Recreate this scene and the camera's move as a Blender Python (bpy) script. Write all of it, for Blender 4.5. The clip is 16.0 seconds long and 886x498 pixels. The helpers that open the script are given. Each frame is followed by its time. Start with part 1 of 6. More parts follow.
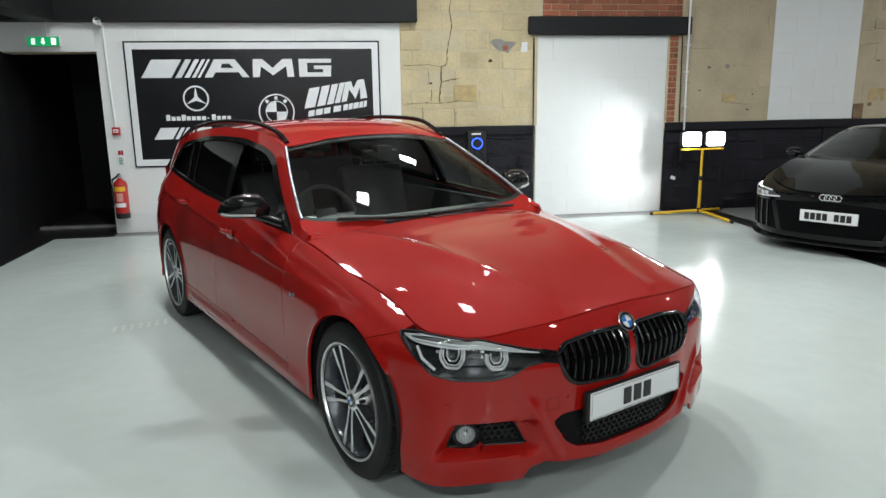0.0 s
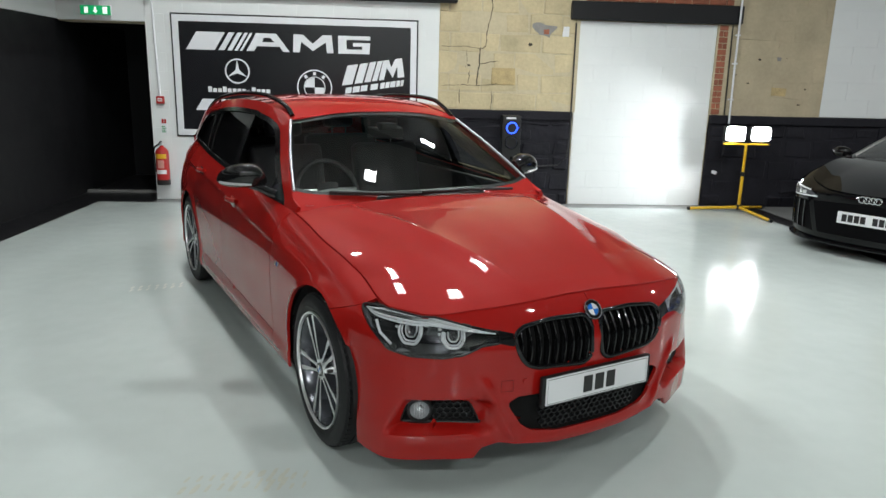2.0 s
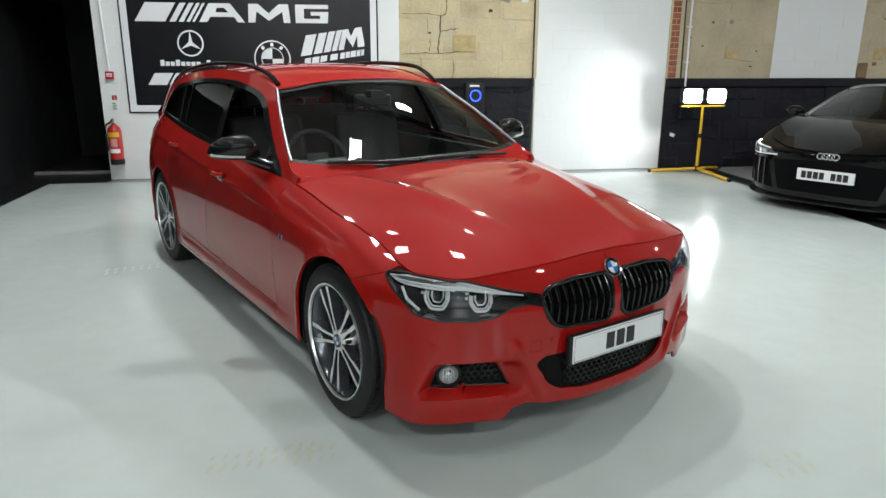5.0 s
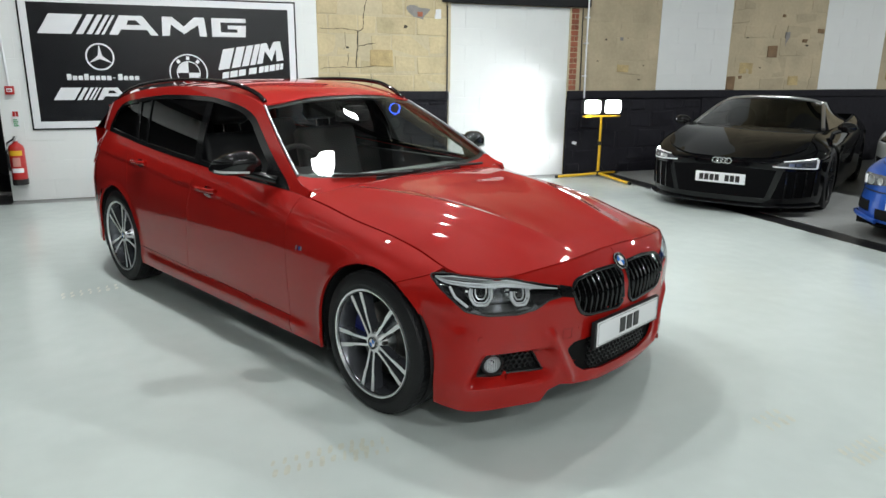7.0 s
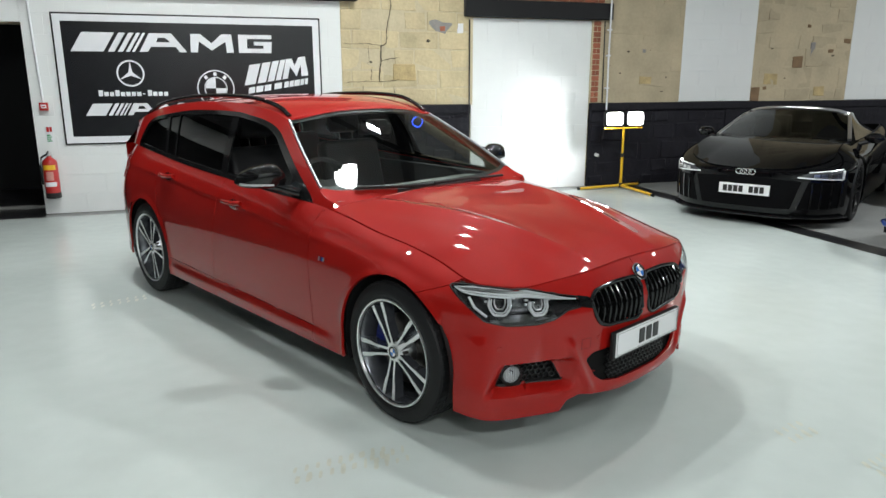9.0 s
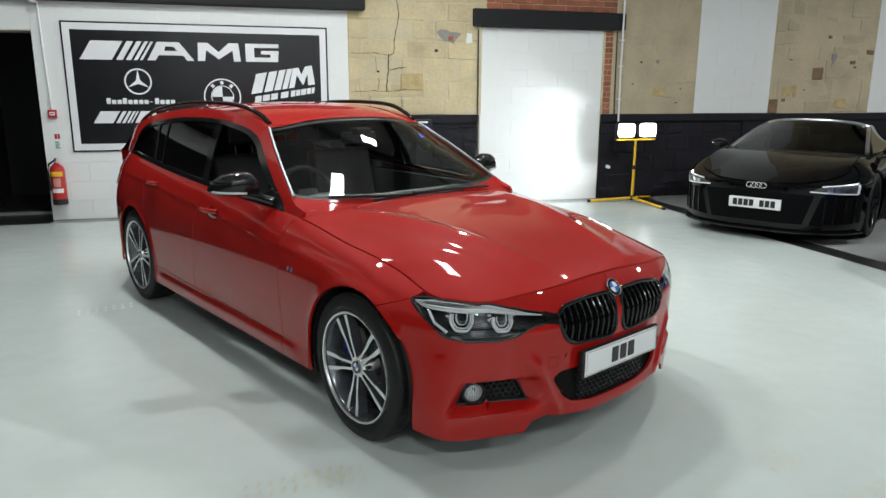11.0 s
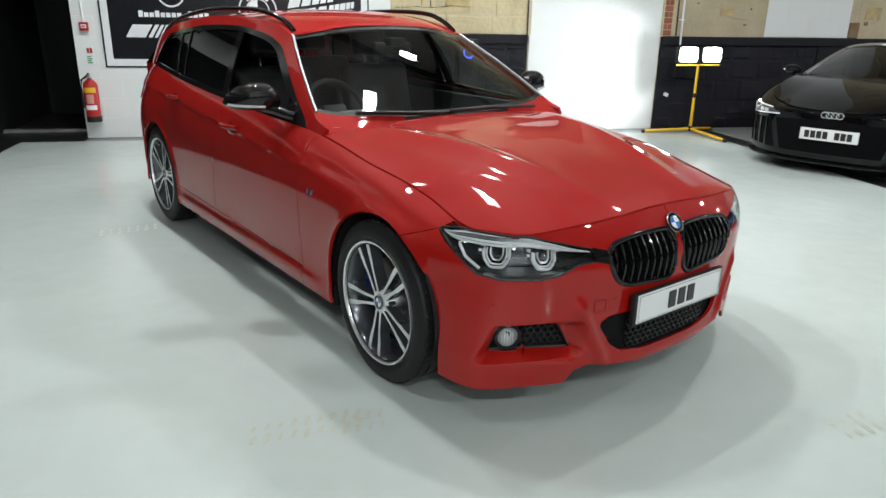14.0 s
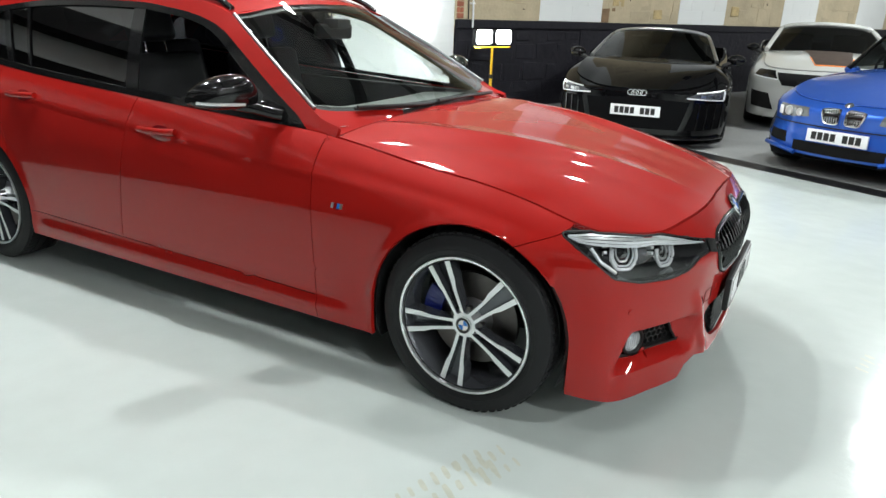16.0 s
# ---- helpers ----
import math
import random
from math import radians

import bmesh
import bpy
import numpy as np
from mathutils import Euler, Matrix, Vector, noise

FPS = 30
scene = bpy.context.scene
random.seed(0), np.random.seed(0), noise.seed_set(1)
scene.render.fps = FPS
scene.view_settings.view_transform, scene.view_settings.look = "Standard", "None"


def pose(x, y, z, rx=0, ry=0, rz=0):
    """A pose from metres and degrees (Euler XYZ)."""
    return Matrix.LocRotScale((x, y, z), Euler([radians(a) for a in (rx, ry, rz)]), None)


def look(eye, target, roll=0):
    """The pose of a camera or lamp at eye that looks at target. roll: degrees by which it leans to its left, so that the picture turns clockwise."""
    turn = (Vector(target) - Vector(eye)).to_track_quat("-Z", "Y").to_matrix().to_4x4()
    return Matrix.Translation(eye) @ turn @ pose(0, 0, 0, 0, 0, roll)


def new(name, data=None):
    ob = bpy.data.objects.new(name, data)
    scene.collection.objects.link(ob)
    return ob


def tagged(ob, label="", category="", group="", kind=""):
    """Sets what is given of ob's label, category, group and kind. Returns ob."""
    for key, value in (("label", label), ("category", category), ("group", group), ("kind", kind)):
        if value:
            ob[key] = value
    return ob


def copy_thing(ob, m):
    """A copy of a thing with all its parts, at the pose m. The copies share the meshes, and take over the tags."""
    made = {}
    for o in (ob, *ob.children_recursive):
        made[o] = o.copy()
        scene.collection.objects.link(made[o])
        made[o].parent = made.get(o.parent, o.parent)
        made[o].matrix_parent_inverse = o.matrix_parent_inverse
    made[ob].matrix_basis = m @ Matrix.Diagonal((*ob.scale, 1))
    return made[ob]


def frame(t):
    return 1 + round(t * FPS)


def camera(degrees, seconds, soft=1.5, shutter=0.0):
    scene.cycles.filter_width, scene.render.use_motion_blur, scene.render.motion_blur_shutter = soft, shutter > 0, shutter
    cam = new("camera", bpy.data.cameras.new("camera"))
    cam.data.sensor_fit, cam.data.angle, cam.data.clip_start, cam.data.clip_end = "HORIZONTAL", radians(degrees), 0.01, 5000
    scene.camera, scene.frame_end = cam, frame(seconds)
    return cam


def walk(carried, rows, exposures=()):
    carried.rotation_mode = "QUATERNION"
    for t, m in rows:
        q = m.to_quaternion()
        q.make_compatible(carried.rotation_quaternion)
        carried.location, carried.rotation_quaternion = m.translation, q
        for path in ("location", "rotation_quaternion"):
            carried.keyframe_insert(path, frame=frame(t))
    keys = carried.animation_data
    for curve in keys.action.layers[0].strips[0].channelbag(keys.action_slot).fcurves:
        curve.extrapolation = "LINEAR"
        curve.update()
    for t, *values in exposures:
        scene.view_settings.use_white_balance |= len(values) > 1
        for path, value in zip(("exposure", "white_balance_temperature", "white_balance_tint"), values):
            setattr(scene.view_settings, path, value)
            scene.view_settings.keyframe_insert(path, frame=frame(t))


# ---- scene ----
cam = camera(64.8, 16.0)
PATH = [
    (0, (-0.433, 0.192, 1.564), (-0.129, 2.123, 1.142), -0.8),
    (0.5, (-0.389, 0.143, 1.562), (-0.071, 2.064, 1.105), -0.6),
    (1, (-0.345, 0.06, 1.567), (-0.053, 1.986, 1.113), 0.4),
    (1.5, (-0.23, 0.098, 1.564), (0.011, 2.031, 1.112), 1.3),
    (2, (-0.097, 0.131, 1.545), (0.05, 2.07, 1.078), 1.5),
    (2.5, (-0.058, 0.13, 1.545), (0.098, 2.061, 1.049), 1.1),
    (3, (-0.041, 0.144, 1.545), (0.128, 2.07, 1.033), 0.1),
    (3.5, (-0.035, 0.146, 1.54), (0.136, 2.068, 1.013), 0.1),
    (3.7, (-0.039, 0.14, 1.541), (0.115, 2.063, 1.013), 0.6),
    (5.8, (-0.702, 0.279, 1.487), (-0.221, 2.144, 0.95), 0.5),
    (6, (-0.772, 0.312, 1.501), (-0.241, 2.175, 1.003), 0.3),
    (6.5, (-0.965, 0.202, 1.526), (-0.334, 2.036, 1.037), -1.1),
    (7, (-1.092, 0.091, 1.538), (-0.439, 1.911, 1.03), 0.5),
    (7.5, (-1.108, 0.054, 1.536), (-0.466, 1.88, 1.032), 0.4),
    (8, (-1.11, 0.048, 1.529), (-0.49, 1.881, 1.025), 0.4),
    (8.5, (-1.091, 0.034, 1.533), (-0.496, 1.878, 1.037), 0.2),
    (9, (-1.09, 0.044, 1.542), (-0.498, 1.895, 1.068), -0.0),
    (9.5, (-1.083, 0.047, 1.545), (-0.507, 1.907, 1.087), -0.1),
    (10, (-1.062, 0.046, 1.542), (-0.501, 1.916, 1.108), 0.1),
    (10.2, (-1.052, 0.052, 1.544), (-0.482, 1.919, 1.107), 0.3),
    (12.3, (-0.061, 0.127, 1.48), (0.21, 2.054, 1.017), 3.6),
    (12.5, (0.013, 0.15, 1.483), (0.242, 2.078, 1.006), 4.6),
    (13, (-0.054, 0.194, 1.474), (0.166, 2.119, 0.977), 5.2),
    (13.5, (-0.401, 0.239, 1.471), (-0.069, 2.128, 0.905), 1.2),
    (14, (-0.682, 0.389, 1.417), (-0.291, 2.245, 0.782), 1.0),
    (14.5, (-0.94, 0.612, 1.395), (-0.3, 2.398, 0.76), 2.1),
    (15, (-1.278, 0.705, 1.397), (-0.451, 2.399, 0.729), 1.9),
    (15.5, (-1.541, 0.921, 1.367), (-0.61, 2.551, 0.677), 2.0),
    (16, (-1.748, 1.211, 1.376), (-0.645, 2.744, 0.716), 2.2),
]
walk(cam, [(t, look(eye, target, roll)) for t, eye, target, roll in PATH],
     [(0, 0.0), (3.7, 0.0), (6, 0.15), (9, 0.2), (10.2, 0.15), (12.5, -0.06), (13.3, -0.06), (14.0, 0.22), (14.5, 0.43), (15.2, 0.52), (16, 0.62)])


# ---- light ----
world = bpy.data.worlds.new("world")
scene.world = world
world.use_nodes = True
world.node_tree.nodes["Background"].inputs[0].default_value = (0.55, 0.62, 0.65, 1)
world.node_tree.nodes["Background"].inputs[1].default_value = 0.03


def area_lamp(name, x, y, z, sx, sy, watts, target=None, colour=(0.96, 1.0, 1.0)):
    data = bpy.data.lights.new(name, "AREA")
    data.shape, data.size, data.size_y, data.energy, data.color = "RECTANGLE", sx, sy, watts, colour
    ob = new(name, data)
    ob.matrix_world = look((x, y, z), target or (x + 0.001, y, 0))
    tagged(ob, kind="structure")
    return ob


# LED floods under the roof, each with its own fixture further down
# rows at y -5.4, y -6.3 and x 14 are unseen, added as fill
FLOODS = [(-1.20, 4.95, 46), (0.32, 4.92, 46), (3.2, 4.8, 66),
          (-2.4, 2.0, 14), (3.3, 1.4, 16), (-1.5, -2.4, 104), (1.9, -2.4, 82), (0.2, -5.4, 96),
          (8.5, 4.45, 185), (12.0, 2.6, 70), (14.0, 6.0, 120), (-1.9, 6.55, 66), (1.3, 6.55, 62),
          (-2.3, -6.3, 40), (2.7, -6.3, 46)]
for fx, fy, watts in FLOODS:
    area_lamp("flood_light", fx, fy, 4.22, 0.15, 0.11, watts)

# the twin work lamps: one turned along the white infill, one out over the floor
for lx, aim, watts in ((4.235, (3.1, 9.25, 0.72), 420), (4.565, (3.2, 5.0, 0.0), 95)):
    sp_l = bpy.data.lights.new("work_lamp", "SPOT")
    sp_l.energy, sp_l.shadow_soft_size, sp_l.color = watts, 0.08, (0.93, 0.97, 1.0)
    sp_l.spot_size, sp_l.spot_blend = radians(112), 1.0
    lo = new("work_lamp_light", sp_l)
    lo.matrix_world = look((lx, 8.735, 0.995), aim)
    tagged(lo, kind="structure")

# ---- materials ----
def mat(name, colour, rough=0.5, metal=0.0, vary=0.12, scale=6.0, bump=0.0, bump_scale=60.0, coat=0.0, piece=0.0, spec=0.5, fine=0.4, rough_vary=0.08, streak=None, world=False):
    """A principled surface with colour variation at two scales, roughness variation and relief."""
    m = bpy.data.materials.new(name)
    m.use_nodes = True
    nt = m.node_tree
    b = nt.nodes["Principled BSDF"]
    link = nt.links.new
    b.inputs["Metallic"].default_value = metal
    b.inputs["Coat Weight"].default_value = coat
    b.inputs["Coat Roughness"].default_value = 0.012
    b.inputs["Specular IOR Level"].default_value = spec
    tex = nt.nodes.new("ShaderNodeTexCoord")
    big, small = nt.nodes.new("ShaderNodeTexNoise"), nt.nodes.new("ShaderNodeTexNoise")
    big.inputs["Scale"].default_value, small.inputs["Scale"].default_value = scale, scale * 9
    big.inputs["Detail"].default_value = small.inputs["Detail"].default_value = 4
    src = nt.nodes.new("ShaderNodeNewGeometry").outputs["Position"] if world else tex.outputs["Object"]
    if streak:
        mp = nt.nodes.new("ShaderNodeMapping")
        mp.inputs["Scale"].default_value = streak
        link(src, mp.inputs[0])
        src = mp.outputs[0]
    link(src, big.inputs["Vector"]), link(src, small.inputs["Vector"])
    mix = nt.nodes.new("ShaderNodeMath")
    mix.operation = "MULTIPLY_ADD"
    link(small.outputs["Fac"], mix.inputs[0])
    mix.inputs[1].default_value = fine
    link(big.outputs["Fac"], mix.inputs[2])
    val = mix.outputs[0]
    mid = 0.5 + 0.5 * fine
    if piece:
        info = nt.nodes.new("ShaderNodeObjectInfo")
        add = nt.nodes.new("ShaderNodeMath")
        add.operation = "MULTIPLY_ADD"
        link(info.outputs["Random"], add.inputs[0])
        add.inputs[1].default_value = piece
        link(val, add.inputs[2])
        val, mid = add.outputs[0], mid + piece / 2
    ramp = nt.nodes.new("ShaderNodeMapRange")
    ramp.inputs["From Min"].default_value, ramp.inputs["From Max"].default_value = mid - 0.35, mid + 0.35
    ramp.inputs["To Min"].default_value, ramp.inputs["To Max"].default_value = 1 - vary, 1 + vary
    link(val, ramp.inputs["Value"])
    mul = nt.nodes.new("ShaderNodeVectorMath")
    mul.operation = "SCALE"
    mul.inputs[0].default_value = colour
    link(ramp.outputs[0], mul.inputs["Scale"])
    link(mul.outputs[0], b.inputs["Base Color"])
    rr = nt.nodes.new("ShaderNodeMapRange")
    rr.inputs["From Min"].default_value, rr.inputs["From Max"].default_value = 0.3, 0.7
    rr.inputs["To Min"].default_value, rr.inputs["To Max"].default_value = max(rough - rough_vary * rough, 0), min(rough + rough_vary * rough, 1)
    link(big.outputs["Fac"], rr.inputs["Value"])
    link(rr.outputs[0], b.inputs["Roughness"])
    if bump:
        bn = nt.nodes.new("ShaderNodeTexNoise")
        bn.inputs["Scale"].default_value, bn.inputs["Detail"].default_value = bump_scale, 5
        link(src, bn.inputs["Vector"])
        bp = nt.nodes.new("ShaderNodeBump")
        bp.inputs["Strength"].default_value, bp.inputs["Distance"].default_value = 0.6, bump
        link(bn.outputs["Fac"], bp.inputs["Height"])
        link(bp.outputs[0], b.inputs["Normal"])
    return m


def glow(name, colour, strength):
    m = bpy.data.materials.new(name)
    m.use_nodes = True
    b = m.node_tree.nodes["Principled BSDF"]
    b.inputs["Base Color"].default_value = (*colour, 1)
    b.inputs["Emission Color"].default_value = (*colour, 1)
    b.inputs["Emission Strength"].default_value = strength
    return m


def glass(name, tint, alpha, rough=0.0):
    """Thin tinted glass: part clear, part a glossy dark sheet."""
    m = bpy.data.materials.new(name)
    m.use_nodes = True
    nt = m.node_tree
    nt.nodes.clear()
    out, mix = nt.nodes.new("ShaderNodeOutputMaterial"), nt.nodes.new("ShaderNodeMixShader")
    clear, gloss, fac = nt.nodes.new("ShaderNodeBsdfTransparent"), nt.nodes.new("ShaderNodeBsdfGlossy"), nt.nodes.new("ShaderNodeLayerWeight")
    fac.inputs[0].default_value = 0.5
    pw, fres = nt.nodes.new("ShaderNodeMath"), nt.nodes.new("ShaderNodeMath")
    pw.operation, fres.operation = "POWER", "MULTIPLY_ADD"
    pw.inputs[1].default_value = 4.5
    f0 = ((alpha - 1) / (alpha + 1)) ** 2 * 1.7
    fres.inputs[1].default_value, fres.inputs[2].default_value = 1 - f0, f0
    nt.links.new(fac.outputs["Facing"], pw.inputs[0])
    nt.links.new(pw.outputs[0], fres.inputs[0])
    clear.inputs[0].default_value = (*tint, 1)
    gloss.inputs["Roughness"].default_value = rough
    nt.links.new(fres.outputs[0], mix.inputs[0])
    nt.links.new(clear.outputs[0], mix.inputs[1])
    nt.links.new(gloss.outputs[0], mix.inputs[2])
    nt.links.new(mix.outputs[0], out.inputs[0])
    return m


M_RED = mat("red_paint", (0.345, 0.0085, 0.006), 0.5, 0.08, vary=0.03, scale=3, coat=1.0, spec=0.05)
M_RED.node_tree.nodes["Principled BSDF"].inputs["Coat IOR"].default_value = 1.43
M_BLACKGLOSS = mat("black_gloss", (0.007, 0.007, 0.0075), 0.1, vary=0.05, coat=0.0, spec=0.5)
M_BLACKPLASTIC = mat("black_plastic", (0.014, 0.014, 0.0145), 0.45, spec=0.35, vary=0.1, bump=0.0005, bump_scale=400)
M_MESH = mat("mesh_plastic", (0.012, 0.012, 0.013), 0.32, spec=0.4, vary=0.1)
M_FOGBOWL = mat("fog_lamp_bowl", (0.46, 0.47, 0.48), 0.3, 0.7, vary=0.15, scale=40)
M_RUBBER = mat("tyre_rubber", (0.011, 0.011, 0.012), 0.55, vary=0.15, scale=20, spec=0.3, bump=0.0008, bump_scale=150)
M_DARK = mat("dark_void", (0.010, 0.010, 0.010), 0.9, vary=0.1, spec=0.1)
M_CHROME = mat("chrome", (0.85, 0.85, 0.86), 0.08, 1.0, vary=0.03)
M_SATIN = mat("satin_silver", (0.62, 0.62, 0.62), 0.3, 1.0, vary=0.05)
M_ALLOYCUT = mat("diamond_cut_alloy", (0.82, 0.82, 0.83), 0.30, 1.0, vary=0.04)
M_ALLOYDARK = mat("dark_grey_alloy", (0.115, 0.12, 0.135), 0.20, 0.6, vary=0.06, coat=0.6)
M_WHITEPLATE = mat("white_plate", (0.78, 0.79, 0.80), 0.35, vary=0.02, coat=0.2)
M_PLATEINK = mat("plate_ink", (0.012, 0.012, 0.012), 0.4, vary=0.05)
M_FLOOR = mat("painted_floor", (0.52, 0.575, 0.548), 0.15, vary=0.07, scale=0.9, bump=0.0030, bump_scale=8, rough_vary=0.4, coat=0.0, spec=0.30, world=True)
M_CONCRETE = mat("concrete", (0.20, 0.205, 0.20), 0.55, vary=0.25, scale=3, bump=0.001, bump_scale=40, world=True)
M_BLACKFLOOR = mat("black_floor_paint", (0.012, 0.012, 0.013), 0.35, vary=0.3, scale=8, bump=0.001, bump_scale=60, world=True)
M_WHITEBLOCK = mat("white_painted_block", (0.74, 0.76, 0.75), 0.5, vary=0.018, scale=5, bump=0.0014, bump_scale=60, piece=0.04, world=True)
M_STONE = mat("buff_sandstone", (0.53, 0.445, 0.275), 0.85, vary=0.24, scale=3.0, bump=0.013, bump_scale=20, piece=0.26, fine=0.45, world=True)
M_GREYSTONE = mat("weathered_sandstone", (0.445, 0.375, 0.255), 0.85, vary=0.20, scale=2.5, bump=0.010, bump_scale=22, piece=0.24, fine=0.4, world=True)
M_MORTAR = mat("sandy_mortar", (0.52, 0.45, 0.305), 0.9, vary=0.18, scale=3.0, bump=0.010, bump_scale=22, fine=0.45, world=True)
M_OCHRE = mat("ochre_stone", (0.46, 0.355, 0.18), 0.9, vary=0.30, scale=9, bump=0.014, bump_scale=30, fine=0.7, world=True)
M_BROWNSTONE = mat("brown_stone", (0.21, 0.135, 0.075), 0.9, vary=0.30, scale=9, bump=0.010, bump_scale=30, fine=0.7, world=True)
M_SMEAR = mat("cement_smear", (0.25, 0.24, 0.23), 0.9, vary=0.2, scale=14, bump=0.004, bump_scale=40, world=True)
M_POCK = mat("dark_pock", (0.06, 0.05, 0.035), 0.95, vary=0.3, scale=30)
M_BRICK = mat("red_brick", (0.30, 0.10, 0.055), 0.8, vary=0.3, scale=8, bump=0.003, bump_scale=60, piece=0.5, world=True)
M_BLACKPAINT = mat("black_wall_paint", (0.012, 0.0115, 0.016), 0.65, spec=0.22, vary=0.3, scale=5, bump=0.02, bump_scale=11, world=True)
M_BLACKBEAM = mat("black_beam_paint", (0.009, 0.009, 0.010), 0.55, vary=0.2, scale=5, bump=0.001, bump_scale=50, spec=0.3, world=True)
M_SIGN = mat("sign_black", (0.008, 0.008, 0.010), 0.22, vary=0.1)
M_SIGNWHITE = mat("sign_white", (0.74, 0.75, 0.77), 0.3, vary=0.02)
M_YELLOW = mat("yellow_paint", (0.70, 0.42, 0.02), 0.35, vary=0.08, scale=12)
M_CEIL = mat("pale_roof_sheet", (0.32, 0.325, 0.325), 0.8, vary=0.2, world=True)
M_LAMP = glow("lamp_glow", (0.93, 0.97, 1.0), 16)
M_FLOOD = glow("flood_glow", (0.97, 0.98, 1.0), 22)
M_IRON_TRIM = mat("worn_metal_trim", (0.30, 0.30, 0.29), 0.45, 0.6, vary=0.2)
M_EXT = mat("red_enamel", (0.42, 0.014, 0.012), 0.3, vary=0.05, coat=0.3)
M_PINKLABEL = mat("pale_red_label", (0.55, 0.25, 0.22), 0.5, vary=0.1, scale=40)
M_GREEN = mat("green_print", (0.02, 0.28, 0.09), 0.5, vary=0.05)
M_EXITGREEN = glow("exit_green", (0.0, 0.22, 0.07), 1.0)
M_EXITWHITE = glow("exit_white", (0.75, 0.85, 0.78), 0.9)
M_RING = glow("blue_ring", (0.03, 0.10, 1.0), 6.0)
M_RINGDIM = glow("blue_ring_dim", (0.01, 0.012, 0.03), 0.02)
M_TYREMARK = mat("tyre_mark", (0.45, 0.465, 0.385), 0.3, vary=0.12, scale=30)

# ---- building blocks ----
def mesh_of(name, bm, smooth=True, angle=40):
    me = bpy.data.meshes.new(name)
    bmesh.ops.recalc_face_normals(bm, faces=bm.faces)
    if smooth:
        for fc in bm.faces:
            fc.smooth = True
        for e in bm.edges:
            if len(e.link_faces) != 2 or e.calc_face_angle(0) > radians(angle):
                e.smooth = False
    bm.to_mesh(me)
    bm.free()
    return me


def part(name, bm, material, parent=None, label="", smooth=True, angle=40):
    """Links a bmesh as one mesh object under a thing or a part."""
    ob = new(name, mesh_of(name, bm, smooth, angle))
    ob.data.materials.append(material)
    if parent:
        ob.parent = parent
    if label:
        tagged(ob, label)
    return ob


def thing(name, m, label, category, group="", kind=""):
    e = new(name)
    e.empty_display_size = 0.1
    e.matrix_world = m
    return tagged(e, label, category, group, kind)


def box(x0, x1, y0, y1, z0, z1, bevel=0.0, seg=2, bm=None):
    own = bmesh.new()
    bmesh.ops.create_cube(own, size=1)
    for v in own.verts:
        v.co = Vector((x0 + (v.co.x + 0.5) * (x1 - x0), y0 + (v.co.y + 0.5) * (y1 - y0), z0 + (v.co.z + 0.5) * (z1 - z0)))
    if bevel:
        bmesh.ops.bevel(own, geom=own.edges[:], offset=bevel, segments=seg, affect="EDGES", profile=0.6)
    return join(bm, own) if bm else own


def join(bm, other):
    """Adds other's geometry to bm."""
    me = bpy.data.meshes.new("tmp")
    other.to_mesh(me)
    other.free()
    bm.from_mesh(me)
    bpy.data.meshes.remove(me)
    return bm


def rod(a, b, r, r2=None, seg=16, bm=None, caps=True):
    own = bmesh.new()
    a, b = Vector(a), Vector(b)
    bmesh.ops.create_cone(own, cap_ends=caps, segments=seg, radius1=r, radius2=r if r2 is None else r2, depth=(b - a).length)
    q = Vector((0, 0, 1)).rotation_difference(b - a)
    bmesh.ops.transform(own, matrix=Matrix.Translation((a + b) / 2) @ q.to_matrix().to_4x4(), verts=own.verts)
    return join(bm, own) if bm else own


def tube(points, r, seg=8, closed=False, bm=None):
    """A round bar along a polyline."""
    bm = bm or bmesh.new()
    pts = [Vector(p) for p in points]
    n, rings = len(pts), []
    for i, p in enumerate(pts):
        d = (pts[(i + 1) % n] - pts[i - 1]) if closed else (pts[min(i + 1, n - 1)] - pts[max(i - 1, 0)])
        d.normalize()
        up = Vector((0, 0, 1)) if abs(d.z) < 0.9 else Vector((1, 0, 0))
        s = d.cross(up).normalized()
        u = s.cross(d)
        rings.append([bm.verts.new(p + r * (math.cos(2 * math.pi * k / seg) * s + math.sin(2 * math.pi * k / seg) * u)) for k in range(seg)])
    for i in range(n if closed else n - 1):
        a, b = rings[i], rings[(i + 1) % n]
        for k in range(seg):
            bm.faces.new((a[k], a[(k + 1) % seg], b[(k + 1) % seg], b[k]))
    if not closed:
        bm.faces.new(rings[0]), bm.faces.new(rings[-1])
    return bm


def spin_profile(profile, seg=48, axis="X"):
    """A lathe: profile of (radius, along) pairs round an axis."""
    bm = bmesh.new()
    rings = []
    for k in range(seg):
        a = 2 * math.pi * k / seg
        ring = []
        for r, h in profile:
            c, s = r * math.cos(a), r * math.sin(a)
            ring.append(bm.verts.new((h, c, s) if axis == "X" else (c, h, s) if axis == "Y" else (c, s, h)))
        rings.append(ring)
    for k in range(seg):
        a, b = rings[k], rings[(k + 1) % seg]
        for i in range(len(profile) - 1):
            bm.faces.new((a[i], b[i], b[i + 1], a[i + 1]))
    bmesh.ops.remove_doubles(bm, verts=bm.verts, dist=1e-6)
    return bm


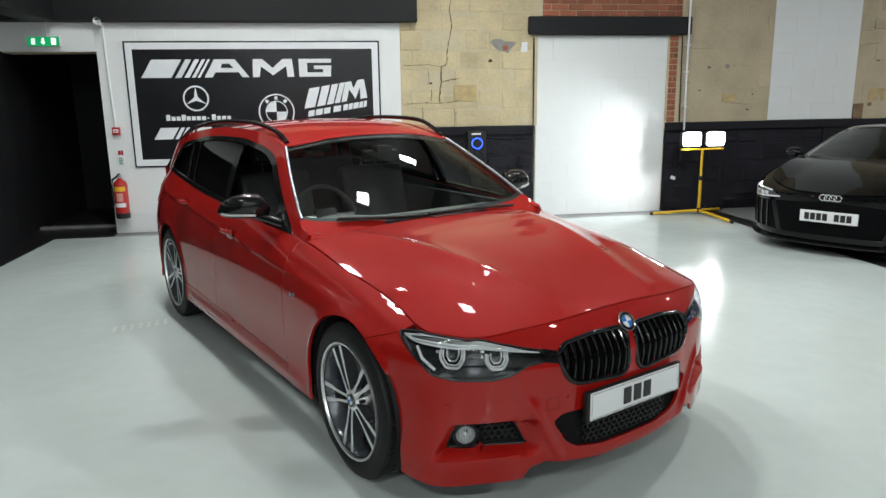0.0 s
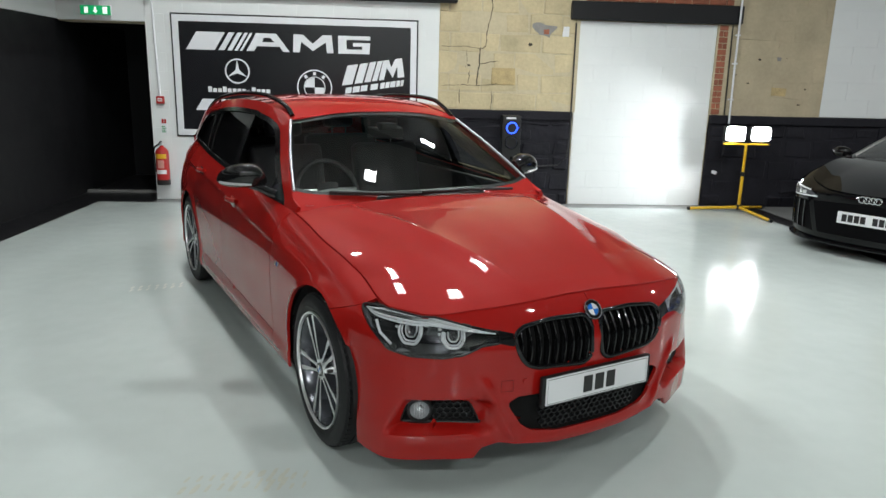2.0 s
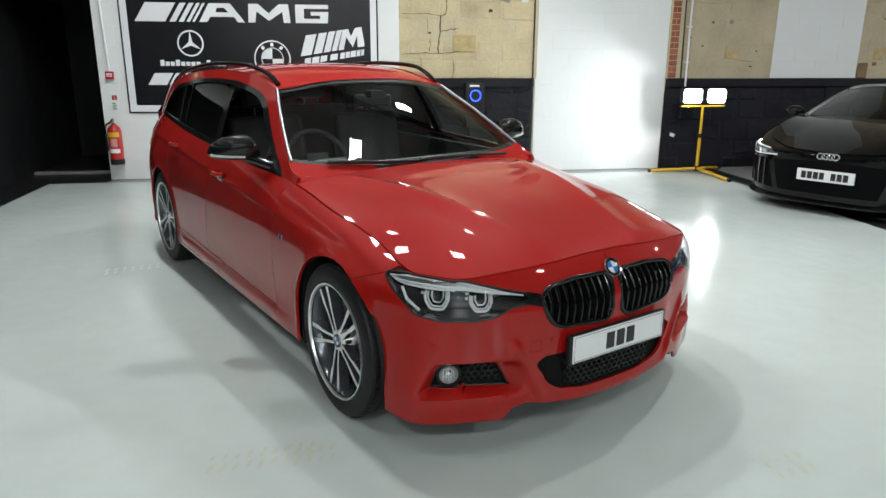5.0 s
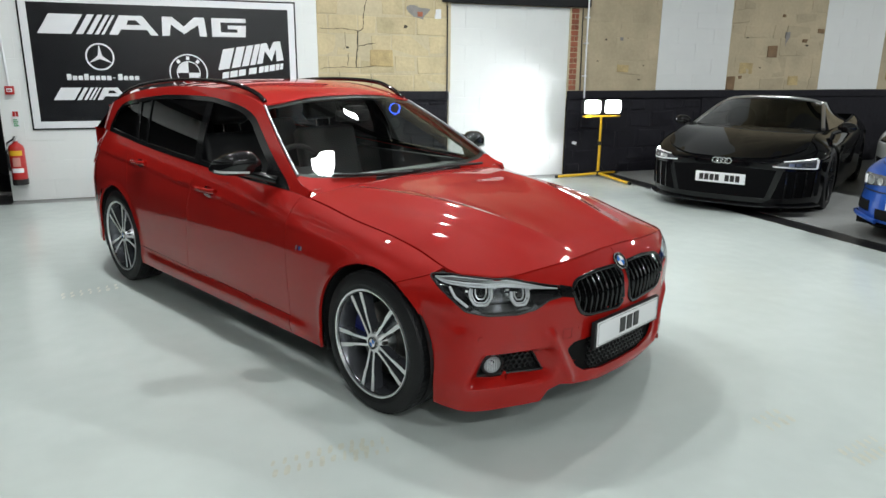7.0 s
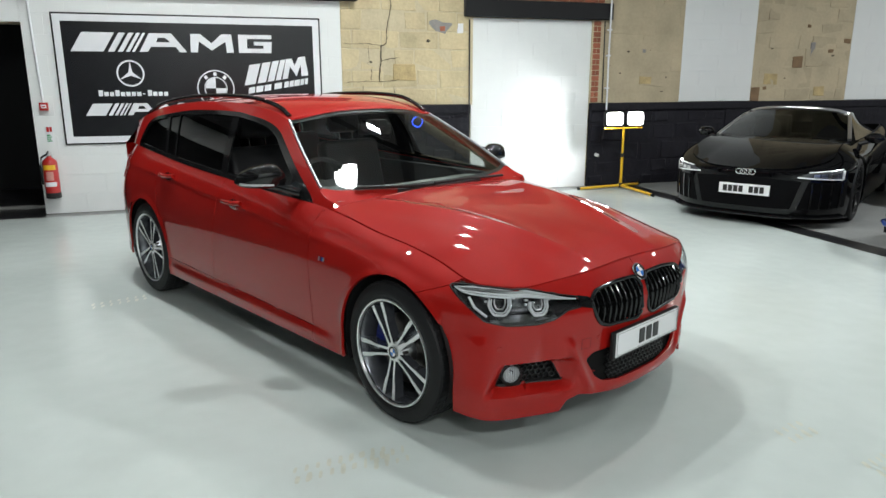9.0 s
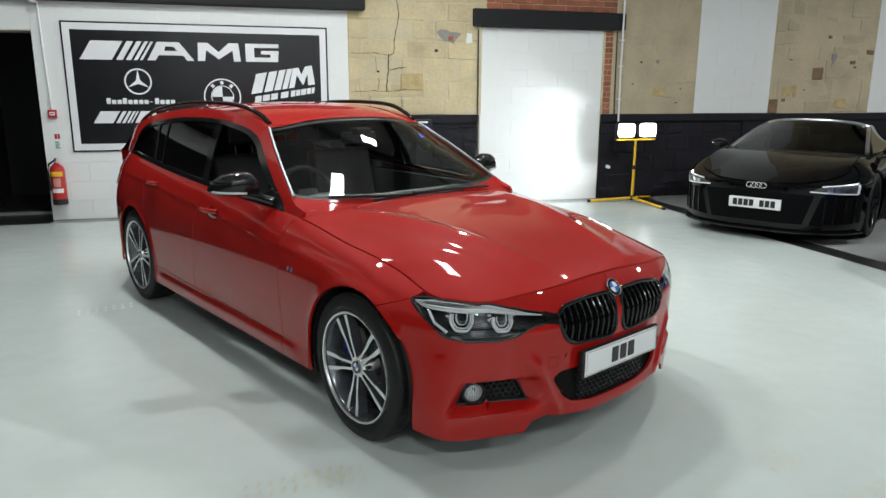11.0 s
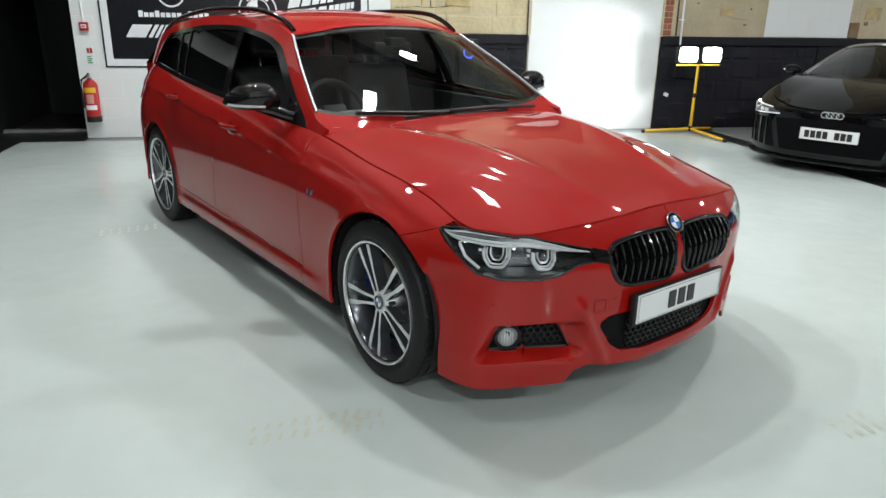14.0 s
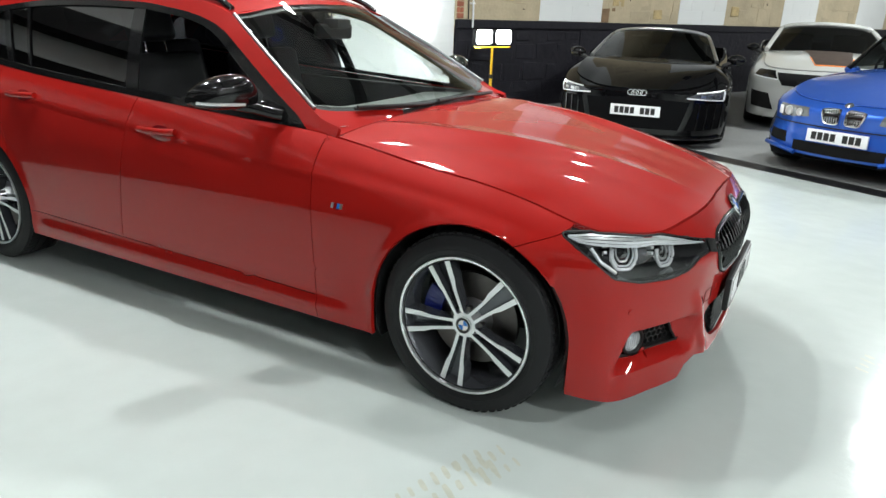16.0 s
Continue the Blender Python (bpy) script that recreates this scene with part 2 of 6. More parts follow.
def prism(outline, depth, holes=(), bm=None, plane="XZ"):
    """A flat outline of (a, b) pairs given a thickness; XZ: y from 0 to -depth."""
    own = bmesh.new()
    loops = [outline, *holes]
    edges = []
    for lp in loops:
        vs = [own.verts.new((a, 0, b)) for a, b in lp]
        edges += [own.edges.new((vs[i], vs[(i + 1) % len(vs)])) for i in range(len(vs))]
    bmesh.ops.triangle_fill(own, use_beauty=True, use_dissolve=False, edges=edges, normal=(0, -1, 0))
    g = bmesh.ops.extrude_face_region(own, geom=own.faces[:])
    for v in g["geom"]:
        if isinstance(v, bmesh.types.BMVert):
            v.co.y -= depth
    if plane == "XY":
        for v in own.verts:
            v.co = Vector((v.co.x, v.co.z, -v.co.y))
    return join(bm, own) if bm else own


def curve_of(pts):
    """A smooth curve through a few (s, value...) rows: monotone in s."""
    ss = [p[0] for p in pts]
    vals = np.array([p[1:] for p in pts], float)
    n = len(ss)
    tang = np.zeros_like(vals)
    for i in range(n):
        a, b = max(i - 1, 0), min(i + 1, n - 1)
        tang[i] = (vals[b] - vals[a]) / (ss[b] - ss[a])
    def at(s):
        s = min(max(s, ss[0]), ss[-1])
        i = 0
        while i < n - 2 and s > ss[i + 1]:
            i += 1
        h = ss[i + 1] - ss[i]
        u = (s - ss[i]) / h
        r = ((2 * u**3 - 3 * u**2 + 1) * vals[i] + (u**3 - 2 * u**2 + u) * h * tang[i] + (-2 * u**3 + 3 * u**2) * vals[i + 1] + (u**3 - u**2) * h * tang[i + 1])
        return float(r[0]) if len(r) == 1 else tuple(float(c) for c in r)
    return at


def grid_mesh(fn, us, vs, bm=None, thick=0.0):
    """A surface fn(u, v) -> point, over lists of u and v."""
    own = bmesh.new()
    rows = [[own.verts.new(fn(u, v)) for v in vs] for u in us]
    for i in range(len(us) - 1):
        for j in range(len(vs) - 1):
            q = (rows[i][j], rows[i + 1][j], rows[i + 1][j + 1], rows[i][j + 1])
            own.faces.new(q)
    bmesh.ops.remove_doubles(own, verts=own.verts, dist=1e-5)
    if thick:
        bmesh.ops.recalc_face_normals(own, faces=own.faces)
        bmesh.ops.solidify(own, geom=own.faces[:], thickness=thick)
    return join(bm, own) if bm else own


def span(a, b, n):
    return [a + (b - a) * i / n for i in range(n + 1)]


def moved(bm, m):
    bmesh.ops.transform(bm, matrix=m, verts=bm.verts)
    return bm


# ---- the room ----
WY = 9.155
rnd = random.Random(7)


def flat(name, bm, material, label, category="", kind="structure"):
    return tagged(part(name, bm, material, smooth=False), label, category, kind=kind)


flat("floor", box(-3.7, 4.50, -7.5, 8.90, -0.10, 0.0), M_FLOOR, "glossy pale grey painted showroom floor", "floor")
flat("floor_margin", box(-3.05, 4.50, 8.90, WY + 0.2, -0.10, -0.002), M_CONCRETE, "bare grey concrete margin along the back wall", "floor")
flat("floor_strip", box(4.50, 4.78, -7.5, WY + 0.1, -0.10, -0.004), M_BLACKFLOOR, "black painted strip edging the showroom floor", "floor")
flat("floor_bay", box(4.78, 18.5, -7.5, WY + 0.1, -0.10, -0.002), M_CONCRETE, "grey concrete floor of the parking bay", "floor")
flat("floor_side", box(-4.9, -3.7, -7.5, 11.5, -0.10, -0.004), M_BLACKFLOOR, "black painted floor along the side wall", "floor")
flat("floor_lobby", box(-3.7, -3.05, 8.90, 11.5, -0.10, -0.004), M_BLACKFLOOR, "dark lobby floor behind the doorway", "floor")
flat("threshold", box(-4.3, -3.08, 9.60, 9.70, -0.004, 0.03, 0.005), M_IRON_TRIM, "worn metal threshold strip in the dark doorway", "threshold")

flat("ceiling", box(-4.9, 18.5, -7.5, 11.5, 5.2, 5.4), M_CEIL, "pale grey warehouse roof sheeting", "ceiling")
flat("wall_south_lower", box(-4.9, 18.5, -7.7, -7.5, -0.1, 1.15), M_BLACKPAINT, "black painted lower wall behind the camera", "wall")
# unseen upper wall, made white to bounce fill onto the red car's front
flat("wall_south_upper", box(-4.9, 18.5, -7.7, -7.5, 1.15, 5.3), M_WHITEBLOCK, "unseen white wall added behind the camera as bounce fill", "wall")
flat("wall_east", box(18.5, 18.7, -7.7, 11.5, -0.1, 5.3), M_WHITEBLOCK, "white far end wall", "wall")
flat("wall_west_lower", box(-4.35, -4.12, -7.5, 11.5, -0.1, 2.16), M_BLACKBEAM, "black painted side wall", "wall")
flat("wall_west_upper", box(-4.35, -4.09, -7.5, WY, 2.16, 5.2), M_WHITEBLOCK, "white painted upper side wall", "wall")
flat("beam_side", box(-3.75, -3.44, -7.5, WY - 0.14, 2.47, 2.95, 0.01), M_BLACKBEAM, "black boxed beam along the side", "beam")
flat("wall_lobby", box(-4.9, -2.9, 11.4, 11.6, -0.1, 3.0), M_BLACKBEAM, "dark lobby end wall", "wall")
flat("wall_lobby_side", box(-3.02, -2.9, WY + 0.25, 11.5, -0.1, 3.0), M_BLACKBEAM, "dark lobby side wall", "wall")
flat("ceiling_lobby", box(-4.9, -2.9, WY + 0.25, 11.5, 2.4, 2.5), M_BLACKBEAM, "dark lobby ceiling", "ceiling")
flat("beam_north", box(-4.09, 0.68, WY - 0.14, WY + 0.1, 2.48, 3.15, 0.01), M_BLACKBEAM, "black boxed beam over the white wall", "beam")
for bx in (-1.5, 2.2, 5.9, 9.6):
    flat("roof_truss", box(bx - 0.09, bx + 0.09, -7.5, WY, 4.55, 4.85, 0.01), M_BLACKBEAM, "dark steel roof beam", "beam")
for by in (-4.0, -0.4, 3.2, 6.6):
    flat("roof_purlin", box(-4.3, 18.5, by - 0.06, by + 0.06, 4.87, 5.05, 0.01), M_BLACKBEAM, "dark roof purlin", "beam")

# ---- back wall: backing, then its courses ----
wall_n = flat("wall_north", box(-3.02, 18.5, WY + 0.05, WY + 0.32, -0.1, 5.2), M_MORTAR, "old sandstone back wall with painted block infill", "wall")
lintel_w = flat("wall_north_head", box(-4.1, -3.02, WY + 0.05, WY + 0.32, 2.14, 5.2), M_MORTAR, "wall over the dark doorway", "wall")


def piece(name, x0, x1, z0, z1, y_front, deep, material, parent, bevel, rough=0.0):
    bm = box(-(x1 - x0) / 2, (x1 - x0) / 2, 0, deep, -(z1 - z0) / 2, (z1 - z0) / 2)
    if rough:
        for v in bm.verts:
            v.co += Vector((rnd.uniform(-1, 1) * rough, rnd.uniform(-0.6, 0.6) * rough if v.co.y < deep / 2 else 0, rnd.uniform(-1, 1) * rough))
    bmesh.ops.bevel(bm, geom=[e for e in bm.edges if min(v.co.y for v in e.verts) < deep * 0.4], offset=bevel, segments=1, affect="EDGES")
    ob = part(name, bm, material, parent, smooth=False)
    ob.matrix_basis = Matrix.Translation(((x0 + x1) / 2, y_front, (z0 + z1) / 2))
    return ob


def courses(name, x0, x1, z0, z1, hs, ls, joint, y_front, deep, material, parent, bevel, rough=0.0, wild=0.0, skip=None):
    """Lays pieces in courses between x0..x1 and z0..z1; hs, ls: least and most height and length."""
    z, row = z0, 0
    while z < z1 - 0.02:
        h = min(rnd.uniform(*hs), z1 - z)
        if z1 - z - h < hs[0] * 0.5:
            h = z1 - z
        x = x0
        first = True
        while x < x1 - 0.01:
            ln = rnd.uniform(*ls)
            if first and row % 2:
                ln *= 0.5
            first = False
            if x1 - x - ln < ls[0] * 0.35:
                ln = x1 - x
            if not (skip and skip(x, x + ln, z, z + h)):
                piece(name, x + joint / 2, x + ln - joint / 2, z + joint / 2, z + h - joint / 2, y_front + rnd.uniform(-1, 1) * wild, deep, material, parent, bevel, rough)
            x += ln
        z += h
        row += 1


for nm, x0, x1, z0, z1, yy, mt in (("paint_bed", -3.07, 0.47, 0.0, 2.475, WY - 0.016, M_WHITEBLOCK), ("paint_bed", 2.235, 4.03, 0.0, 2.33, WY + 0.034, M_WHITEBLOCK), ("paint_bed", 5.53, 6.82, 1.21, 3.6, WY, M_WHITEBLOCK),
                                    ("paint_bed", 8.70, 10.02, 1.21, 3.6, WY, M_WHITEBLOCK), ("paint_bed", 11.88, 13.13, 1.21, 3.6, WY, M_WHITEBLOCK), ("paint_bed", 14.8, 16.1, 1.21, 3.6, WY, M_WHITEBLOCK),
                                    ("mortar_bed", 0.47, 2.20, 1.2, 3.2, WY + 0.004, M_MORTAR), ("mortar_bed", 4.22, 5.53, 1.2, 3.2, WY + 0.001, M_GREYSTONE), ("mortar_bed", 6.82, 8.70, 1.2, 3.2, WY + 0.001, M_GREYSTONE),
                                    ("mortar_bed", 10.02, 11.88, 1.2, 3.2, WY + 0.001, M_GREYSTONE), ("mortar_bed", 13.13, 14.8, 1.2, 3.2, WY + 0.001, M_GREYSTONE), ("mortar_bed", 2.20, 4.22, 2.34, 3.2, WY + 0.008, M_MORTAR), ("mortar_bed", 4.03, 4.22, 1.2, 2.34, WY + 0.008, M_MORTAR),
                                    ("black_bed", 0.47, 2.21, 0.0, 1.1, WY + 0.004, M_BLACKPAINT), ("black_bed", 4.05, 6.4, 0.0, 1.1, WY + 0.004, M_BLACKPAINT)):
    part(nm, box(x0, x1, yy, WY + 0.055, z0, z1), mt, wall_n, smooth=False)
BLOCK = dict(hs=(0.225, 0.225), ls=(0.45, 0.45), joint=0.002, deep=0.07, bevel=0.0016)
courses("block", -3.07, 0.47, 0.0, 2.475, y_front=WY - 0.02, material=M_WHITEBLOCK, parent=wall_n, **BLOCK)
courses("block", -4.09, -3.07, 2.15, 2.475, y_front=WY - 0.02, material=M_WHITEBLOCK, parent=lintel_w, **BLOCK)
courses("block", 2.235, 4.03, 0.0, 2.33, y_front=WY + 0.03, material=M_WHITEBLOCK, parent=wall_n, hs=(0.225, 0.225), ls=(0.45, 0.45), joint=0.002, deep=0.05, bevel=0.0016)
for px0, px1 in ((5.53, 6.82), (8.70, 10.02), (11.88, 13.13), (14.8, 16.1)):
    courses("block", px0, px1, 1.21, 3.6, y_front=WY - 0.005, material=M_WHITEBLOCK, parent=wall_n, hs=(0.225, 0.225), ls=(0.65, 0.65), joint=0.002, deep=0.05, bevel=0.0016)
STONE = dict(joint=0.012, deep=0.07, bevel=0.009, rough=0.012, wild=0.004)
FLUSH = dict(joint=0.020, deep=0.07, bevel=0.006, rough=0.020, wild=0.0015)
courses("stone", 0.47, 2.20, 1.20, 3.2, hs=(0.21, 0.27), ls=(0.24, 0.56), y_front=WY, material=M_STONE, parent=wall_n, **STONE)
courses("stone", 4.22, 5.53, 1.20, 3.2, hs=(0.20, 0.34), ls=(0.25, 0.62), y_front=WY - 0.0015, material=M_GREYSTONE, parent=wall_n, **FLUSH,
        skip=lambda x0, x1, z0, z1: rnd.random() < 0.35)
for px0, px1 in ((6.82, 8.70), (10.02, 11.88), (13.13, 14.8)):
    courses("stone", px0, px1, 1.20, 3.2, hs=(0.18, 0.34), ls=(0.22, 0.68), y_front=WY - 0.0015, material=M_GREYSTONE, parent=wall_n, **FLUSH, skip=lambda x0, x1, z0, z1: rnd.random() < 0.2)
for px0, px1 in ((0.47, 2.21), (4.05, 6.4)):
    courses("painted_stone", px0, px1, 0.0, 1.09, hs=(0.15, 0.28), ls=(0.20, 0.48), y_front=WY - 0.005, material=M_BLACKPAINT, parent=wall_n, joint=0.016, deep=0.07, bevel=0.024, rough=0.022, wild=0.008)
flat("dado", box(6.4, 18.5, WY - 0.01, WY + 0.05, 0.0, 1.10), M_BLACKPAINT, "black painted rough stone dado", "wall")
for px0, px1 in ((0.47, 2.21), (4.05, 18.5)):
    flat("dado_rail", box(px0, px1, WY - 0.03, WY + 0.05, 1.095, 1.205, 0.012), M_BLACKPAINT, "black painted ledge along the dado", "trim")
courses("brick", 2.30, 4.20, 2.565, 3.20, hs=(0.075, 0.075), ls=(0.225, 0.225), joint=0.009, y_front=WY - 0.004, deep=0.06, material=M_BRICK, parent=wall_n, bevel=0.004, wild=0.002)
courses("brick", 4.045, 4.165, 1.21, 2.33, hs=(0.075, 0.075), ls=(0.12, 0.12), joint=0.010, y_front=WY - 0.004, deep=0.06, material=M_BRICK, parent=wall_n, bevel=0.004, wild=0.002)
flat("lintel", box(2.11, 4.31, WY - 0.07, WY + 0.06, 2.34, 2.56, 0.015), M_BLACKBEAM, "black painted timber lintel", "lintel")
flat("plaster_jamb", box(2.19, 2.24, WY - 0.01, WY + 0.05, 1.2, 2.34, 0.004), M_MORTAR, "bare plaster edge of the blocked doorway", "trim")

for px, pz, pw, ph in ((4.62, 1.92, 0.05, 0.03), (4.98, 1.93, 0.055, 0.035), (4.50, 1.62, 0.045, 0.02), (5.28, 1.56, 0.03, 0.03), (5.22, 1.36, 0.06, 0.02), (4.86, 1.57, 0.05, 0.02), (4.95, 1.56, 0.04, 0.02),
                       (7.15, 2.0, 0.06, 0.03), (7.85, 1.75, 0.05, 0.06), (8.35, 1.9, 0.08, 0.03), (7.45, 1.55, 0.05, 0.02), (10.5, 1.9, 0.06, 0.04), (11.3, 1.6, 0.05, 0.05), (0.85, 1.75, 0.05, 0.03), (1.62, 2.02, 0.06, 0.05)):
    hole = bmesh.new()
    ring = [hole.verts.new((px + pw / 2 * math.cos(k * 0.7) * rnd.uniform(0.7, 1.1), WY - 0.0045, pz + ph / 2 * math.sin(k * 0.7) * rnd.uniform(0.7, 1.1))) for k in range(9)]
    hole.faces.new(ring)
    part("pock_mark", hole, M_POCK, wall_n, smooth=False)
for px, pz, pw, ph, stone in ((4.93, 1.52, 0.20, 0.11, M_OCHRE), (1.29, 1.62, 0.30, 0.20, M_OCHRE), (7.82, 2.34, 0.07, 0.05, M_BROWNSTONE), (8.30, 1.97, 0.09, 0.06, M_BROWNSTONE), (8.61, 2.13, 0.13, 0.07, M_BROWNSTONE),
                              (7.66, 1.80, 0.19, 0.17, M_BROWNSTONE), (7.17, 1.54, 0.26, 0.17, M_OCHRE), (8.15, 1.35, 0.20, 0.15, M_OCHRE), (6.91, 1.31, 0.16, 0.20, M_BROWNSTONE), (7.08, 1.40, 0.08, 0.05, M_BROWNSTONE),
                              (7.93, 1.99, 0.09, 0.21, M_SMEAR), (4.88, 1.93, 0.06, 0.05, M_SMEAR), (10.3, 1.45, 0.22, 0.16, M_OCHRE), (11.5, 1.75, 0.12, 0.10, M_BROWNSTONE)):
    piece("worn_stone", px - pw / 2, px + pw / 2, pz - ph / 2, pz + ph / 2, WY - 0.014, 0.04, stone, wall_n, 0.006, 0.010)
# a patched hole: cement smeared round a red stone end
patch = bmesh.new()
patch.faces.new([patch.verts.new((1.79 + (0.13 + 0.05 * math.sin(3 * t)) * math.cos(t), WY - 0.0065, 2.20 + (0.10 + 0.04 * math.cos(2 * t + 0.6)) * math.sin(t))) for t in [2 * math.pi * k / 24 for k in range(24)]])
part("cement_patch", patch, M_SMEAR, wall_n, smooth=False)
piece("worn_stone", 1.78, 1.85, 2.15, 2.21, WY - 0.009, 0.03, M_BRICK, wall_n, 0.004, 0.004)
piece("worn_stone", 2.02, 2.10, 2.13, 2.25, WY - 0.007, 0.03, M_SIGNWHITE, wall_n, 0.004, 0.008)


def crack(pts, wide):
    """A ragged open crack: a dark strip with an uneven edge."""
    bm = bmesh.new()
    fine = []
    for (x0, z0), (x1, z1) in zip(pts, pts[1:]):
        n = max(2, int(math.hypot(x1 - x0, z1 - z0) / 0.03))
        fine += [(x0 + (x1 - x0) * k / n + rnd.uniform(-1, 1) * 0.006, z0 + (z1 - z0) * k / n + rnd.uniform(-1, 1) * 0.006) for k in range(n)]
    fine.append(pts[-1])
    old = None
    for k, (x, z) in enumerate(fine):
        a, b = fine[max(k - 1, 0)], fine[min(k + 1, len(fine) - 1)]
        dx, dz = b[0] - a[0], b[1] - a[1]
        ln = math.hypot(dx, dz) or 1
        w = wide * rnd.uniform(0.35, 1.0) * (0.3 if k in (0, len(fine) - 1) else 1)
        row = [bm.verts.new((x - dz / ln * w * e, WY - 0.0105, z + dx / ln * w * e)) for e in (-0.5, 0.5)]
        if old:
            bm.faces.new((old[0], old[1], row[1], row[0]))
        old = row
    part("crack", bm, M_POCK, wall_n, smooth=False)


# cracks down the old stone
for pts, wide in (([(1.14, 3.0), (1.10, 2.6), (1.13, 2.45), (1.09, 2.28), (1.06, 2.12), (1.06, 1.99), (0.99, 1.95)], 0.014), ([(0.99, 1.97), (0.985, 1.78), (0.96, 1.62), (0.955, 1.50)], 0.020), ([(0.99, 1.95), (0.80, 1.98), (0.62, 1.97), (0.50, 1.98)], 0.008),
                  ([(0.985, 1.77), (1.10, 1.79), (1.22, 1.81)], 0.012), ([(0.50, 1.49), (0.75, 1.51), (0.96, 1.50), (1.15, 1.52), (1.24, 1.53)], 0.009), ([(0.86, 1.68), (0.85, 1.52)], 0.010), ([(0.74, 1.46), (0.745, 1.28)], 0.010), ([(1.15, 1.44), (1.16, 1.30), (1.14, 1.21)], 0.012),
                  ([(0.82, 1.95), (0.83, 1.78), (0.80, 1.72)], 0.006), ([(4.30, 1.72), (4.34, 1.73)], 0.02)):
    crack(pts, wide)

# ---- sign board ----
sign = thing("sign_board", pose(-1.28, WY - 0.024, 1.53), "black wall sign with white border and motor club emblems", "sign")
SW, SH = 1.49, 0.735
part("backing", box(-SW, SW, -0.012, 0.0, -SH, SH, 0.002), M_SIGN, sign)
for nm, ww, hh, th in (("border", SW - 0.018, SH - 0.018, 0.075),):
    for x0, x1, z0, z1 in ((-ww, ww, hh - th, hh), (-ww, ww, -hh, -hh + th), (-ww, -ww + th, -hh + th, hh - th), (ww - th, ww, -hh + th, hh - th)):
        part(nm, box(x0, x1, -0.016, -0.011, z0, z1), M_SIGNWHITE, sign, smooth=False)
part("panel", box(-SW + 0.093, SW - 0.093, -0.015, -0.011, -SH + 0.093, SH - 0.093), M_SIGN, sign, smooth=False)


def on_sign(name, outline, holes=(), material=M_SIGNWHITE, depth=0.004):
    """A flat white shape on the board; x and z in the room."""
    mv = lambda pts: [(x + 1.28, z - 1.53) for x, z in pts]
    bm = prism(mv(outline), depth, [mv(h) for h in holes])
    for v in bm.verts:
        v.co.y -= 0.0155
    return part(name, bm, material, sign, smooth=False)


def slant(x0, x1, z0, z1, k):
    return [(x0, z0), (x1, z0), (x1 + k, z1), (x0 + k, z1)]


for z0, z1, sc, ox in ((1.845, 2.055, 1.0, -2.60), (1.125, 1.262, 0.62, -2.52)):
    h = z1 - z0
    for a, b in ((0.0, 0.34), (0.385, 0.455), (0.49, 0.545), (0.575, 0.615), (0.64, 0.67)):
        on_sign("slash", slant(ox + a * sc, ox + b * sc, z0, z1, h * 0.62))
    bx = ox + 0.72 * sc
    u = sc
    on_sign("emblem_block", [(bx, z0), (bx + 0.09 * u, z0), (bx + 0.13 * u, z0 + 0.28 * h), (bx + 0.40 * u, z0 + 0.28 * h), (bx + 0.44 * u, z0), (bx + 0.52 * u, z0), (bx + 0.36 * u, z1), (bx + 0.12 * u, z1)],
            [[(bx + 0.19 * u, z0 + 0.52 * h), (bx + 0.34 * u, z0 + 0.52 * h), (bx + 0.29 * u, z0 + 0.76 * h), (bx + 0.21 * u, z0 + 0.76 * h)]])
    on_sign("emblem_block", [(bx + 0.56 * u, z0), (bx + 0.64 * u, z0), (bx + 0.66 * u, z0 + 0.6 * h), (bx + 0.80 * u, z0 + 0.1 * h), (bx + 0.96 * u, z0 + 0.6 * h), (bx + 0.97 * u, z0), (bx + 1.05 * u, z0), (bx + 1.03 * u, z1), (bx + 0.92 * u, z1), (bx + 0.80 * u, z0 + 0.5 * h), (bx + 0.68 * u, z1), (bx + 0.57 * u, z1)])
    if sc == 1.0:
        gx = bx + 1.11
        on_sign("emblem_block", [(gx, z0), (gx + 0.38, z0), (gx + 0.39, z0 + 0.62 * h), (gx + 0.18, z0 + 0.62 * h), (gx + 0.18, z0 + 0.42 * h), (gx + 0.29, z0 + 0.42 * h), (gx + 0.29, z0 + 0.24 * h), (gx + 0.10, z0 + 0.24 * h), (gx + 0.10, z0 + 0.78 * h), (gx + 0.39, z0 + 0.78 * h), (gx + 0.39, z1), (gx, z1)])
circ = lambda cx, cz, r, n=40: [(cx + r * math.cos(2 * math.pi * k / n), cz + r * math.sin(2 * math.pi * k / n)) for k in range(n)]
on_sign("emblem_ring", circ(-2.0, 1.602, 0.150), [circ(-2.0, 1.602, 0.132)])
star = []
for k in range(6):
    an, r = math.pi / 2 + math.pi / 3 * k, 0.136 if k % 2 == 0 else 0.026
    star.append((-2.0 + r * math.cos(an), 1.602 + r * math.sin(an)))
on_sign("emblem_star", star)
for k in range(13):
    tall = k in (0, 3, 9)
    on_sign("word_bar", slant(-2.36 + 0.0585 * k, -2.36 + 0.0585 * k + (0.046 if k != 8 else 0.03), 1.345 if k != 8 else 1.365, 1.412 if tall else (1.392 if k != 8 else 1.374), 0.0))
on_sign("emblem_ring", circ(-1.065, 1.43, 0.215), [circ(-1.065, 1.43, 0.200)])
on_sign("emblem_ring", circ(-1.065, 1.43, 0.132), [circ(-1.065, 1.43, 0.122)])
for k in (1, 3):
    on_sign("emblem_quarter", [(-1.065, 1.43)] + [(-1.065 + 0.12 * math.cos(math.pi / 2 * (k + j / 8)), 1.43 + 0.12 * math.sin(math.pi / 2 * (k + j / 8))) for j in range(9)])
